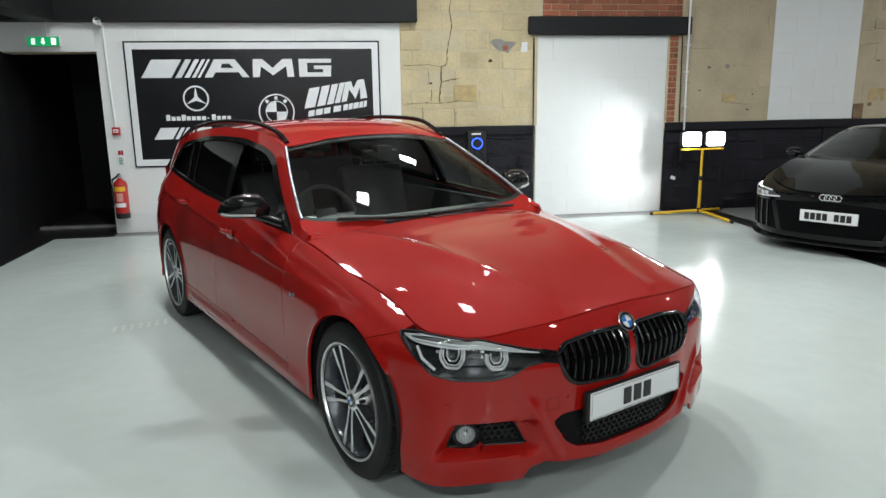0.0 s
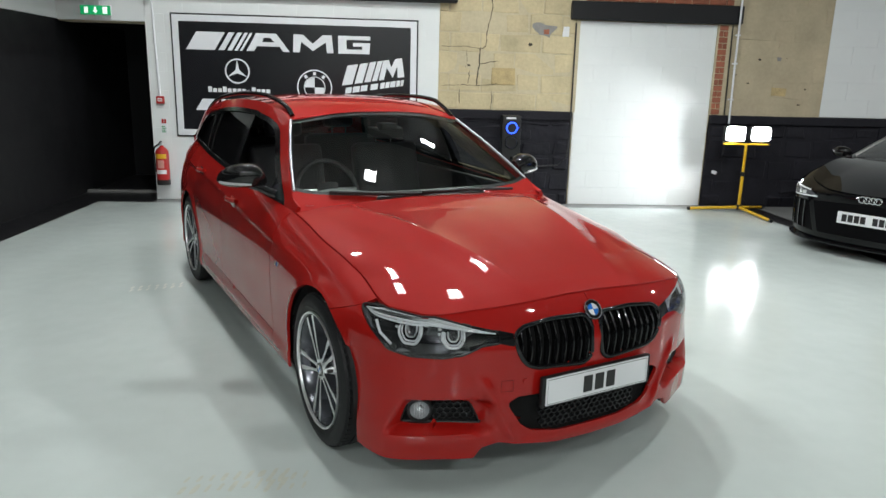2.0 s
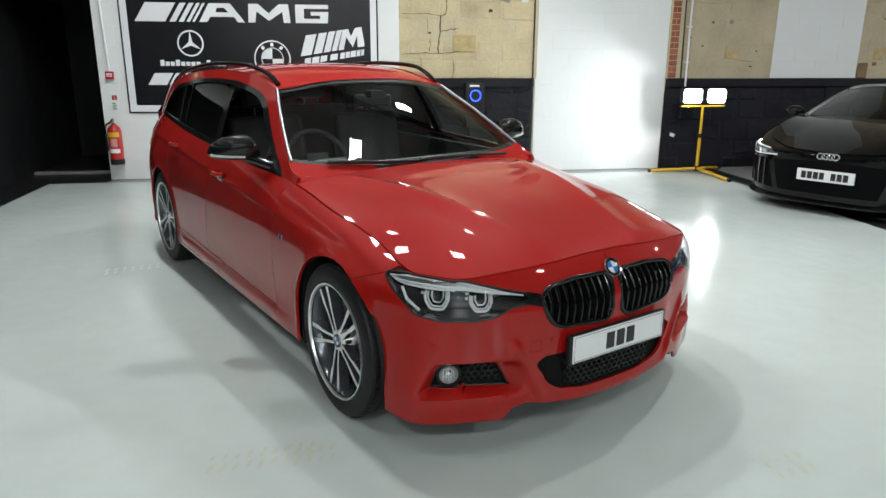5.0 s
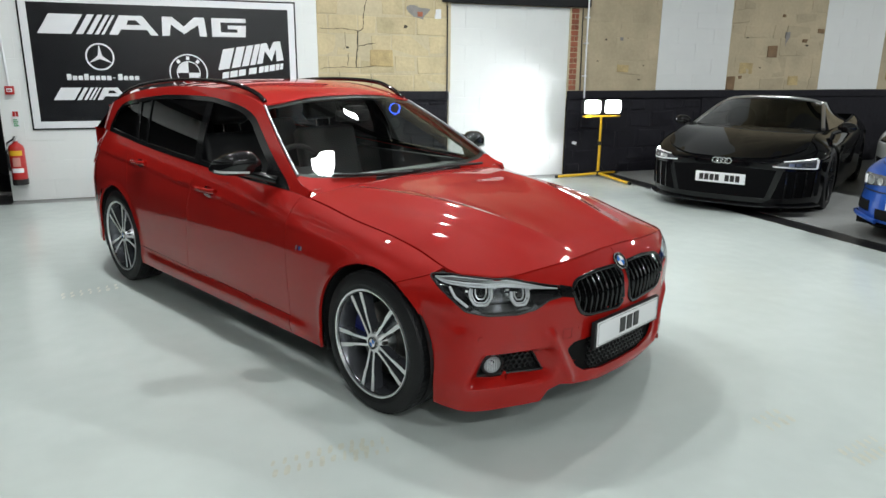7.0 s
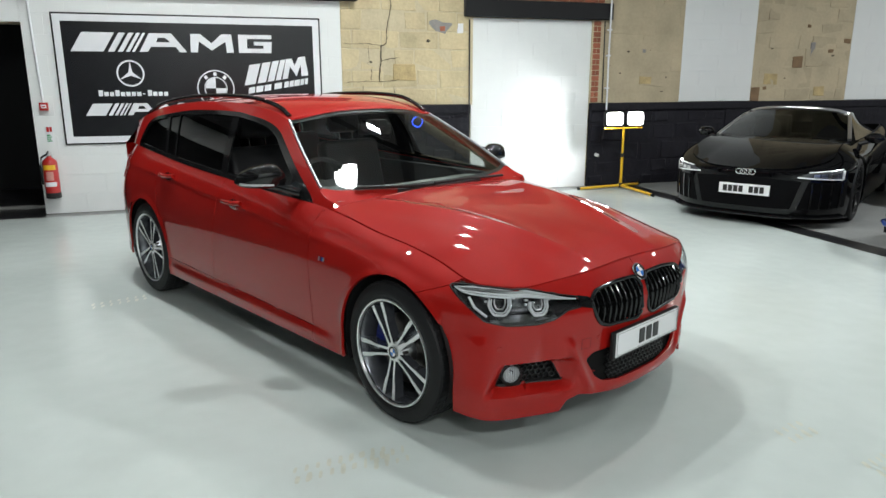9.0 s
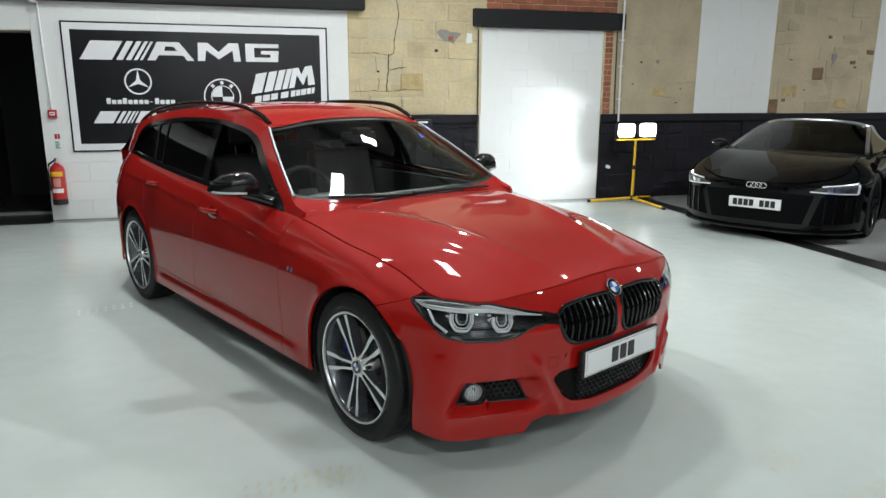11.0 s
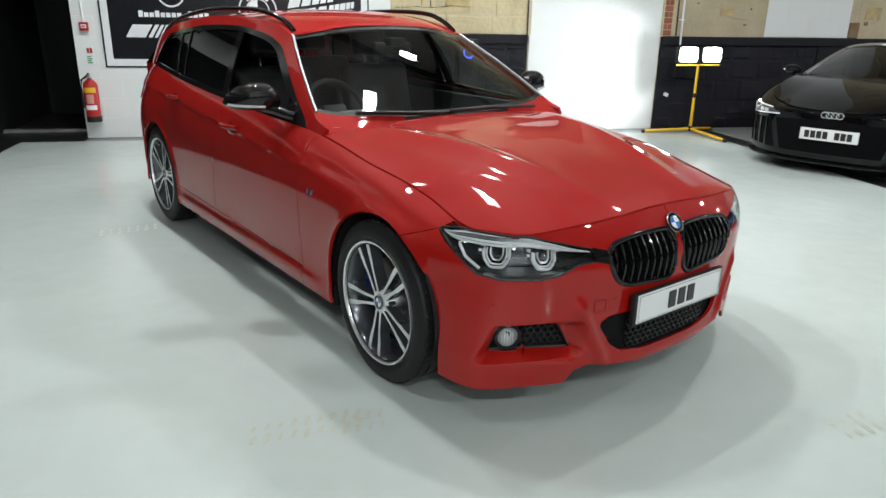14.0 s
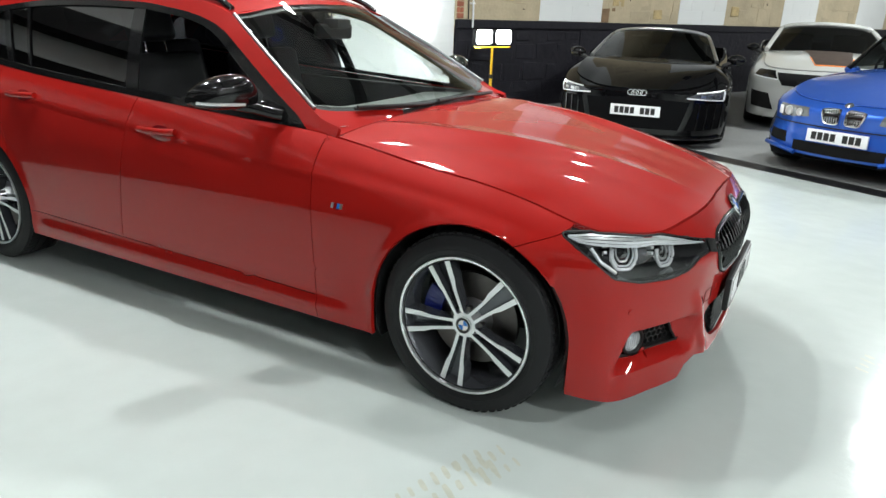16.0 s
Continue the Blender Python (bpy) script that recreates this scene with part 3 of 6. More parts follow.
for k, an in enumerate((130, 90, 50)):
    c0 = (-1.065 + 0.166 * math.cos(radians(an)), 1.43 + 0.166 * math.sin(radians(an)))
    t = radians(an - 90)
    on_sign("emblem_tick", [(c0[0] + x * math.cos(t) - z * math.sin(t), c0[1] + x * math.sin(t) + z * math.cos(t)) for x, z in ((-0.018, -0.02), (0.018, -0.02), (0.018, 0.02), (-0.018, 0.02))])
tilt = lambda x, z: (x - 0.09, z + 0.16 * (x + 0.65))
for a, b in ((-0.64, -0.51), (-0.485, -0.385), (-0.365, -0.285), (-0.268, -0.205)):
    on_sign("stripe", [tilt(a, 1.46), tilt(b, 1.46), tilt(b + 0.07, 1.69), tilt(a + 0.07, 1.69)])
on_sign("emblem_block", [tilt(*p) for p in ((-0.185, 1.46), (-0.12, 1.46), (-0.085, 1.60), (-0.01, 1.47), (0.045, 1.60), (0.05, 1.46), (0.135, 1.46), (0.10, 1.69), (0.02, 1.69), (-0.03, 1.60), (-0.06, 1.69), (-0.13, 1.69))])
for a, b in ((-0.60, -0.525), (-0.51, -0.425), (-0.41, -0.33), (-0.29, -0.20), (-0.17, -0.115), (-0.105, -0.055), (-0.045, 0.02), (0.03, 0.075), (0.085, 0.12)):
    on_sign("word_bar", [tilt(a, 1.355), tilt(b, 1.355), tilt(b + 0.01, 1.425), tilt(a + 0.01, 1.425)])

# ---- fittings on the wall ----
ext = thing("fire_extinguisher", pose(-2.945, WY - 0.11, 0.20), "red fire extinguisher hung on the white wall", "extinguisher")
part("cylinder", spin_profile([(0, 0.06), (0.076, 0.06), (0.078, 0.075), (0.078, 0.40), (0.070, 0.43), (0.045, 0.455), (0.025, 0.47), (0.022, 0.49), (0, 0.49)], 32, "Z"), M_EXT, ext)
part("base", spin_profile([(0, 0.0), (0.077, 0.0), (0.080, 0.01), (0.080, 0.065), (0, 0.065)], 32, "Z"), M_BLACKPLASTIC, ext)
part("yellow_label", grid_mesh(lambda u, v: (0.0795 * math.sin(u), -0.0795 * math.cos(u), v), span(-0.9, 0.9, 10), [0.33, 0.385]), M_YELLOW, ext)
part("white_label", grid_mesh(lambda u, v: (0.0795 * math.sin(u), -0.0795 * math.cos(u), v), span(-0.8, 0.8, 10), [0.14, 0.19]), M_SIGNWHITE, ext)
part("text_label", grid_mesh(lambda u, v: (0.0795 * math.sin(u), -0.0795 * math.cos(u), v), span(-0.5, 0.5, 8), [0.21, 0.31]), M_PINKLABEL, ext)
part("valve", box(-0.02, 0.02, -0.025, 0.02, 0.485, 0.53, 0.006), M_SATIN, ext)
part("lever", tube([(0.0, 0.02, 0.525), (0.0, -0.04, 0.535), (0.0, -0.10, 0.515)], 0.009, 8), M_BLACKPLASTIC, ext)
part("hose", tube([(-0.02, -0.02, 0.505), (-0.075, -0.03, 0.47), (-0.092, -0.02, 0.36), (-0.090, -0.01, 0.16)], 0.011, 8), M_BLACKPLASTIC, ext)
part("bracket", box(-0.03, 0.03, 0.07, 0.085, 0.30, 0.46, 0.003), M_SATIN, ext)
cp = thing("call_point", pose(-2.94, WY - 0.024, 1.235), "red fire alarm call point on the white wall", "alarm")
part("case", box(-0.045, 0.045, -0.045, 0, -0.045, 0.045, 0.006), M_EXT, cp)
part("glass_plate", box(-0.028, 0.028, -0.048, -0.044, -0.018, 0.022, 0.002), M_SIGNWHITE, cp)
part("word_bar", box(-0.018, 0.018, -0.0495, -0.047, -0.004, 0.008), M_EXT, cp)
nt1 = thing("safety_notice", pose(-2.925, WY - 0.022, 0.93), "small white safety notice with green lines", "sign")
part("sheet", box(-0.038, 0.038, -0.004, 0, -0.11, 0.09), M_SIGNWHITE, nt1, smooth=False)
for k in range(4):
    part("word_bar", box(-0.028, 0.022 - 0.01 * (k % 2), -0.006, -0.003, -0.09 + 0.022 * k, -0.078 + 0.022 * k), M_GREEN, nt1, smooth=False)
part("picture_bar", box(-0.026, 0.0, -0.006, -0.003, 0.02, 0.075), M_EXT, nt1, smooth=False)
part("picture_bar", box(0.006, 0.03, -0.006, -0.003, 0.02, 0.075), M_EXT, nt1, smooth=False)
cd = thing("conduit", pose(0, 0, 0), "white cable conduit down the painted wall", "conduit")
part("pipe", tube([(-2.975, WY - 0.035, 2.46), (-2.965, WY - 0.035, 1.9), (-2.945, WY - 0.035, 1.28)], 0.012, 10), M_SIGNWHITE, cd)
part("junction_box", moved(spin_profile([(0, 0.04), (0.035, 0.04), (0.04, 0.0)], 24, "Y"), Matrix.Translation((-2.985, WY - 0.18, 2.475))), M_SIGNWHITE, cd)
part("elbow", tube([(-2.985, WY - 0.16, 2.475), (-2.98, WY - 0.10, 2.46), (-2.975, WY - 0.035, 2.44)], 0.012, 10), M_SIGNWHITE, cd)
ex = thing("exit_sign", pose(-3.59, WY - 0.12, 2.255), "green illuminated exit sign over the dark doorway", "sign")
part("case", box(-0.175, 0.175, -0.012, 0.03, -0.055, 0.058, 0.006), M_SIGNWHITE, ex)
part("green_face", box(-0.172, 0.172, -0.016, -0.011, -0.052, 0.052), M_EXITGREEN, ex, smooth=False)
part("arrow", prism([(-0.012, 0.035), (0.012, 0.035), (0.012, -0.005), (0.03, -0.005), (0.0, -0.038), (-0.03, -0.005), (-0.012, -0.005)], 0.004), M_EXITWHITE, ex, smooth=False).location = (0, -0.0165, 0)
part("doorway_bar", box(0.085, 0.135, -0.020, -0.0155, -0.038, 0.038), M_EXITWHITE, ex, smooth=False)
part("symbol_bar", box(-0.125, -0.085, -0.020, -0.0155, -0.034, 0.034), M_EXITWHITE, ex, smooth=False)
for hx in (-0.13, 0.04):
    part("hanger", rod((hx, 0.01, 0.05), (hx, 0.01, 0.24), 0.006), M_SIGNWHITE, ex)
sp = thing("party_speaker", pose(1.395, WY - 0.14, 0.60), "black speaker column with glowing blue ring lights", "speaker")
part("cabinet", box(-0.115, 0.115, -0.10, 0.10, 0.0, 0.55, 0.012), M_BLACKPLASTIC, sp)
for zz, m in ((0.40, M_RING), (0.215, M_RINGDIM)):
    cone = part("driver_cone", moved(spin_profile([(0.085, 0.0), (0.080, -0.012), (0.07, -0.004), (0.03, 0.03), (0.0, 0.03)], 32, "Y"), Matrix.Translation((0, -0.10, zz))), M_BLACKGLOSS, sp)
    for k in range(16):
        an = 2 * math.pi * k / 16
        part("ring_light", moved(box(-0.006, 0.006, -0.118, -0.110, 0.058, 0.074, 0.002), Matrix.Translation((0, 0, zz)) @ Matrix.Rotation(an, 4, "Y")), m, cone, smooth=False)
part("word_bar", box(-0.07, 0.05, -0.103, -0.099, 0.508, 0.53), M_SIGNWHITE, sp, smooth=False)
part("stand", box(-0.06, 0.06, -0.06, 0.06, -0.60, 0.0, 0.01), M_BLACKPLASTIC, sp)
cb = thing("wall_cable", pose(0, 0, 0), "black cable running round the blocked doorway", "cable")
part("cable", tube([(1.50, WY - 0.05, 0.55), (1.75, WY - 0.04, 0.50), (2.05, WY - 0.04, 0.52), (2.16, WY - 0.04, 0.62), (2.185, WY - 0.035, 0.9), (2.185, WY - 0.035, 1.5), (2.18, WY - 0.035, 2.30)], 0.010, 8), M_BLACKPLASTIC, cb)
cb2 = thing("pipe_run", pose(0, 0, 0), "white conduit with clips up the stone wall", "conduit")
part("pipe", tube([(4.285, WY - 0.05, 1.10), (4.275, WY - 0.05, 1.8), (4.25, WY - 0.10, 2.6), (4.24, WY - 0.10, 5.1)], 0.013, 10), M_SIGNWHITE, cb2)
part("black_cable", tube([(4.22, WY - 0.03, 1.21), (4.20, WY - 0.03, 2.33)], 0.008, 8), M_BLACKPLASTIC, cb2)
for zz in (1.4, 1.85, 2.2):
    part("clip", box(4.255, 4.30, WY - 0.07, WY - 0.0, zz, zz + 0.02, 0.003), M_SIGNWHITE, cb2)
tag = thing("paper_tag", pose(4.17, WY - 0.035, 0.46, 0, 20, 0), "small white paper tag stuck on the dado", "label")
part("sheet", box(-0.035, 0.035, -0.003, 0.0, -0.022, 0.022), M_SIGNWHITE, tag, smooth=False)

# ---- twin work light on its tripod ----
wl = thing("work_light", pose(4.40, 8.80, 0), "yellow tripod with twin lit work lamps", "lamp")
part("pole", rod((0, 0, 0.05), (0, 0, 0.48), 0.020), M_YELLOW, wl)
part("upper_pole", rod((0, 0, 0.48), (0.0, 0, 0.86), 0.016), M_YELLOW, wl)
part("collar", rod((0, 0, 0.455), (0, 0, 0.51), 0.027), M_BLACKPLASTIC, wl)
part("hub", rod((0, 0, 0.02), (0, 0, 0.085), 0.034), M_BLACKPLASTIC, wl)
for lx, ly in ((-0.66, 0.04), (0.02, -0.78), (0.42, 0.20)):
    lg = part("leg", rod((lx * 0.04, ly * 0.04, 0.05), (lx, ly, 0.022), 0.019), M_YELLOW, wl)
    part("foot", rod((lx * 0.96, ly * 0.96, 0.023), (lx * 1.01, ly * 1.01, 0.022), 0.0215), M_BLACKPLASTIC, lg)
part("crossbar", box(-0.30, 0.30, -0.012, 0.012, 0.855, 0.875, 0.004), M_YELLOW, wl)
for hx in (-0.165, 0.165):
    hd = part("lamp_head", box(hx - 0.13, hx + 0.13, -0.02, 0.07, 0.90, 1.09, 0.012), M_BLACKPLASTIC, wl)
    part("lamp_glass", box(hx - 0.124, hx + 0.124, -0.060, 0.031, 0.905, 1.086, 0.045, 3), M_LAMP, hd)
    part("yoke", tube([(hx - 0.14, 0.02, 0.99), (hx - 0.14, 0.02, 0.875), (hx + 0.14, 0.02, 0.875), (hx + 0.14, 0.02, 0.99)], 0.006, 6), M_BLACKPLASTIC, hd)
part("cable", tube([(0.03, 0.03, 0.9), (0.05, 0.05, 0.5), (0.04, 0.06, 0.2), (0.25, 0.2, 0.02), (0.5, 0.25, 0.012)], 0.006, 6), M_BLACKPLASTIC, wl)

# ---- floods under the roof ----
fz = 4.3
for fx, fy, watts in FLOODS:
    fl = thing("ceiling_flood", pose(fx, fy, fz), "lit LED flood lamp hung under the roof", "lamp", "roof floods")
    part("housing", box(-0.18, 0.18, -0.14, 0.14, -0.03, 0.03, 0.01), M_BLACKPLASTIC, fl)
    part("diffuser", box(-0.15, 0.15, -0.11, 0.11, -0.036, -0.031), M_FLOOD, fl, smooth=False)
    part("drop_rod", rod((0, 0, 0.03), (0, 0, 5.2 - fz), 0.01), M_BLACKPLASTIC, fl)

# ---- old tyre marks on the floor ----
for cx, cy, ang, n, wd in ((-0.70, 2.63, 8, 9, 0.38), (-0.50, 2.62, 10, 4, 0.14), (1.29, 2.28, 14, 4, 0.16), (1.46, 1.95, 10, 6, 0.22), (-1.84, 5.26, 20, 7, 0.34)):
    tm = tagged(new("tyre_mark"), "faint beige tyre tread mark on the floor", "stain", kind="structure")
    tm.matrix_world = pose(cx, cy, 0.0, 0, 0, ang)
    for k in range(n):
        x = -wd / 2 + wd * k / (n - 1)
        for j in (-1, 1):
            long, wide = rnd.uniform(0.020, 0.036), rnd.uniform(0.007, 0.014)
            q = bmesh.new()
            ring = []
            for i in range(10):
                t = 2 * math.pi * i / 10
                a, b = wide * math.copysign(abs(math.cos(t)) ** 0.6, math.cos(t)), long * math.copysign(abs(math.sin(t)) ** 0.6, math.sin(t))
                ring.append(q.verts.new((x + 0.005 * j + a * rnd.uniform(0.8, 1.1) + 0.35 * b, j * 0.036 + b * rnd.uniform(0.85, 1.1), 0.0012 + 0.0001 * (k % 3))))
            q.faces.new(ring)
            part("tread_print", q, M_TYREMARK, tm, smooth=False)

# ---- car body shells ----
class Shell:
    """Half a car's outer skin: a plan outline, drawn in by inset(a, z). a runs along the outline from the middle of the nose."""

    def __init__(self, hw, nose, front_y, rear_y, tail, n, lower):
        self.hw = hw
        th = np.linspace(0, math.pi / 2, 241)
        sx, cy = np.sin(th) ** (2 / n), np.cos(th) ** (2 / n)
        fx, fy = hw * sx, front_y - (front_y - nose) * cy
        my = np.linspace(front_y, rear_y, 120)[1:-1]
        rx, ry = hw * sx[::-1], rear_y + (tail - rear_y) * cy[::-1]
        self.x = np.r_[fx, np.full(my.shape, hw), rx]
        self.y = np.r_[fy, my, ry]
        step = np.hypot(np.diff(self.x), np.diff(self.y))
        keep = np.r_[True, step > 1e-7]
        self.x, self.y = self.x[keep], self.y[keep]
        self.a = np.r_[0, np.cumsum(np.hypot(np.diff(self.x), np.diff(self.y)))]
        tx, ty = np.gradient(self.x, self.a), np.gradient(self.y, self.a)
        ln = np.hypot(tx, ty)
        self.nx, self.ny = ty / ln, -tx / ln
        self.front_y, self.rear_y = front_y, rear_y
        self.end = self.a[-1]
        zs = np.linspace(0, 1.5, 600)
        c = curve_of(lower)
        self.lz, self.lv = zs, np.array([c(z) for z in zs])
        self.extra = None

    def ax(self, x):
        m = self.y <= self.front_y + 1e-6
        return float(np.interp(x, self.x[m], self.a[m]))

    def ay(self, y):
        return float(np.interp(y, self.y, self.a))

    def tops(self, rows, bottom):
        """rows: (a, top height, how far the top is drawn in, power); bottom: (a, height)."""
        aa = np.linspace(0, self.end, 900)
        c, d = curve_of(rows), np.array(bottom)
        v = np.array([c(a) for a in aa])
        self.ta, self.tz, self.td, self.tp = aa, v[:, 0], v[:, 1], v[:, 2]
        self.ba, self.bz = d[:, 0], d[:, 1]

    def zt(self, a):
        return np.interp(a, self.ta, self.tz)

    def zb(self, a):
        return np.interp(a, self.ba, self.bz)

    def P(self, a, z, out=0.0):
        a, z = np.asarray(a, float), np.asarray(z, float)
        x, y = np.interp(a, self.a, self.x), np.interp(a, self.a, self.y)
        nx, ny = np.interp(a, self.a, self.nx), np.interp(a, self.a, self.ny)
        zt = self.zt(a)
        u = np.clip((z - 0.58) / np.maximum(zt - 0.58, 0.05), 0, 1.3)
        inset = np.interp(z, self.lz, self.lv) + np.interp(a, self.ta, self.td) * u ** np.interp(a, self.ta, self.tp)
        if self.extra:
            inset = inset + self.extra(a, z, x, y)
        inset = inset - out
        return np.stack([x - nx * inset, y - ny * inset, z], -1)


class Upper:
    """The side of the cabin over the belt line; a is simply y."""

    def __init__(self, belt_x, belt_z, roof_z, lean, curve):
        self.bx, self.bzf, self.rz, self.lean, self.curve = belt_x, belt_z, roof_z, lean, curve

    def zt(self, a):
        return np.vectorize(self.rz)(a)

    def zb(self, a):
        return np.vectorize(self.bzf)(a)

    def P(self, a, z, out=0.0):
        a, z = np.asarray(a, float), np.asarray(z, float)
        bz, bx = np.vectorize(self.bzf)(a), np.vectorize(self.bx)(a)
        dz = np.maximum(z - bz, -0.05)
        x = bx - (self.lean + 0.17 * np.clip((1.62 - a) / 0.30, 0, 1)) * dz - self.curve * dz * np.abs(dz) + out
        return np.stack([x, a, z], -1)


def poly_dist(pts):
    """Signed distance to a closed outline of (a, z), negative inside."""
    q = np.array(pts, float)
    def h(a, z):
        a, z = np.asarray(a, float), np.asarray(z, float)
        best, inside = np.full(a.shape, 1e9), np.zeros(a.shape, bool)
        for i in range(len(q)):
            p0, p1 = q[i - 1], q[i]
            e = p1 - p0
            t = np.clip(((a - p0[0]) * e[0] + (z - p0[1]) * e[1]) / max(e @ e, 1e-12), 0, 1)
            best = np.minimum(best, np.hypot(a - p0[0] - t * e[0], z - p0[1] - t * e[1]))
            cross = ((p0[1] > z) != (p1[1] > z)) & (a < (p1[0] - p0[0]) * (z - p0[1]) / (p1[1] - p0[1] + 1e-12) + p0[0])
            inside ^= cross
        return np.where(inside, -best, best)
    return h


def line_dist(p0, p1):
    """Signed distance to a straight cut through two points of (a, z); positive on its right."""
    (a0, z0), (a1, z1) = p0, p1
    ln = math.hypot(a1 - a0, z1 - z0)
    return lambda a, z: ((a - a0) * (z1 - z0) - (z - z0) * (a1 - a0)) / ln


def rounded(pts, r=0.012, n=3):
    """An outline with its corners cut round."""
    out = []
    for i in range(len(pts)):
        p, a, b = Vector(pts[i]), Vector(pts[i - 1]), Vector(pts[(i + 1) % len(pts)])
        k = min(r, (a - p).length * 0.45, (b - p).length * 0.45)
        s, e = p + (a - p).normalized() * k, p + (b - p).normalized() * k
        for j in range(n + 1):
            t = j / n
            out.append(tuple((1 - t) ** 2 * s + 2 * t * (1 - t) * p + t * t * e))
    return out


ON_EDGE = {}


def skin(sh, cols, nv, holes, cuts, power=1.5):
    """The grid of a shell with its vertices drawn onto the edges of holes and cuts: arrays a, z."""
    v = np.linspace(0, 1, nv + 1)
    v = 1 - (1 - v) ** power
    a = np.repeat(np.array(cols)[:, None], nv + 1, 1)
    zb, zt = sh.zb(a[:, 0]), sh.zt(a[:, 0])
    z = zb[:, None] + (zt - zb)[:, None] * v[None, :]
    da = np.minimum(np.diff(a[:, 0], prepend=a[0, 0] - 1), np.diff(a[:, 0], append=a[-1, 0] + 1))[:, None]
    dz = np.minimum(np.diff(z, axis=1, prepend=z[:, :1] - 1), np.diff(z, axis=1, append=z[:, -1:] + 1))
    done = np.zeros(a.shape, bool)
    e = 1e-4
    for h in (*holes, *cuts):
        a0, z0 = a.copy(), z.copy()
        for _ in range(3):
            d = h(a, z)
            ga, gz = (h(a + e, z) - h(a - e, z)) / (2 * e), (h(a, z + e) - h(a, z - e)) / (2 * e)
            edge = np.zeros(a.shape, bool)
            edge[:, 0] = edge[:, -1] = True
            gz = np.where(edge, 0, gz)
            g2 = ga * ga + gz * gz
            sa, sz = -d * ga / np.maximum(g2, 0.05), -d * gz / np.maximum(g2, 0.05)
            near = ~done & (np.abs(a + sa - a0) < 0.56 * da) & (np.abs(z + sz - z0) < np.where(edge, 1, 0.56 * dz)) & (g2 > 0.05)
            a, z = np.where(near, a + sa, a), np.where(near, z + sz, z)
        hit = np.abs(h(a, z)) < 2e-4
        edge_rows = hit & edge
        z = np.where(edge_rows & (np.arange(a.shape[1]) == 0)[None, :], sh.zb(a), z)
        z = np.where(edge_rows & (np.arange(a.shape[1]) == a.shape[1] - 1)[None, :], sh.zt(a), z)
        done |= hit
    ON_EDGE[id(a)] = (a, done)
    return a, z


def panel(sh, a, z, choose, sides=(-1, 1), gap=0.002, flange=0.014, out=0.0):
    """A bmesh of the faces for which choose(a, z) holds, with turned-in edges."""
    bm = bmesh.new()
    ca = (a[:-1, :-1] + a[1:, :-1] + a[1:, 1:] + a[:-1, 1:]) / 4
    cz = (z[:-1, :-1] + z[1:, :-1] + z[1:, 1:] + z[:-1, 1:]) / 4
    pick = choose(ca, cz)
    pos = sh.P(a, z, out)
    done = ON_EDGE[id(a)][1]
    tri = {}
    for flip, (p, q, r, t) in enumerate((((0, 0), (1, 0), (1, 1), (0, 1)), ((1, 0), (1, 1), (0, 1), (0, 0)))):
        at = lambda g, k: g[k[0]:g.shape[0] - 1 + k[0], k[1]:g.shape[1] - 1 + k[1]]
        split = at(done, p) & at(done, r) & ~(at(done, q) & at(done, t))
        one = choose((at(a, p) + at(a, q) + at(a, r)) / 3, (at(z, p) + at(z, q) + at(z, r)) / 3)
        two = choose((at(a, p) + at(a, r) + at(a, t)) / 3, (at(z, p) + at(z, r) + at(z, t)) / 3)
        for i, j in zip(*np.nonzero(split & (one != two))):
            tri[(i, j)] = (p, q, r) if one[i, j] else (p, r, t)
            pick[i, j] = True
    for s in sides:
        vs = {}
        for i, j in zip(*np.nonzero(pick)):
            q = []
            for di, dj in tri.get((i, j), ((0, 0), (1, 0), (1, 1), (0, 1))):
                k = (i + di, j + dj)
                if k not in vs:
                    p = pos[k]
                    vs[k] = bm.verts.new((s * p[0], p[1], p[2]))
                q.append(vs[k])
            bm.faces.new(q if s > 0 else q[::-1])
    bmesh.ops.remove_doubles(bm, verts=bm.verts, dist=2e-5)
    bmesh.ops.recalc_face_normals(bm, faces=bm.faces)
    bm.normal_update()
    if bm.faces and sum(f.normal.dot(Vector((f.calc_center_median().x, f.calc_center_median().y - 1.4, 0))) for f in bm.faces) < 0:
        bmesh.ops.reverse_faces(bm, faces=bm.faces[:])
        bm.normal_update()
    rim = [e for e in bm.edges if len(e.link_faces) == 1]
    move, nor = {}, {}
    for e in rim:
        for v in e.verts:
            c = sum((f.calc_center_median() for f in v.link_faces), Vector()) / len(v.link_faces)
            move[v], nor[v] = (c - v.co).normalized() * gap, v.normal.copy()
    for v, m in move.items():
        v.co += m
    if flange:
        twin = {v: bm.verts.new(v.co - nor[v] * flange) for v in move}
        for e in rim:
            f = e.link_faces[0]
            u, w = e.verts
            bm.faces.new((w, u, twin[u], twin[w]) if f.loops and [l for l in f.loops if l.edge == e][0].vert == u else (u, w, twin[w], twin[u]))
    return bm


def part_keep(name, bm, material, parent=None, label="", angle=35):
    """As part(), with the normals as they are."""
    me = bpy.data.meshes.new(name)
    for fc in bm.faces:
        fc.smooth = True
    for e in bm.edges:
        if len(e.link_faces) != 2 or e.calc_face_angle(0) > radians(angle):
            e.smooth = False
    bm.to_mesh(me)
    bm.free()
    me.materials.append(material)
    ob = new(name, me)
    ob.parent = parent
    if label:
        tagged(ob, label)
    return ob

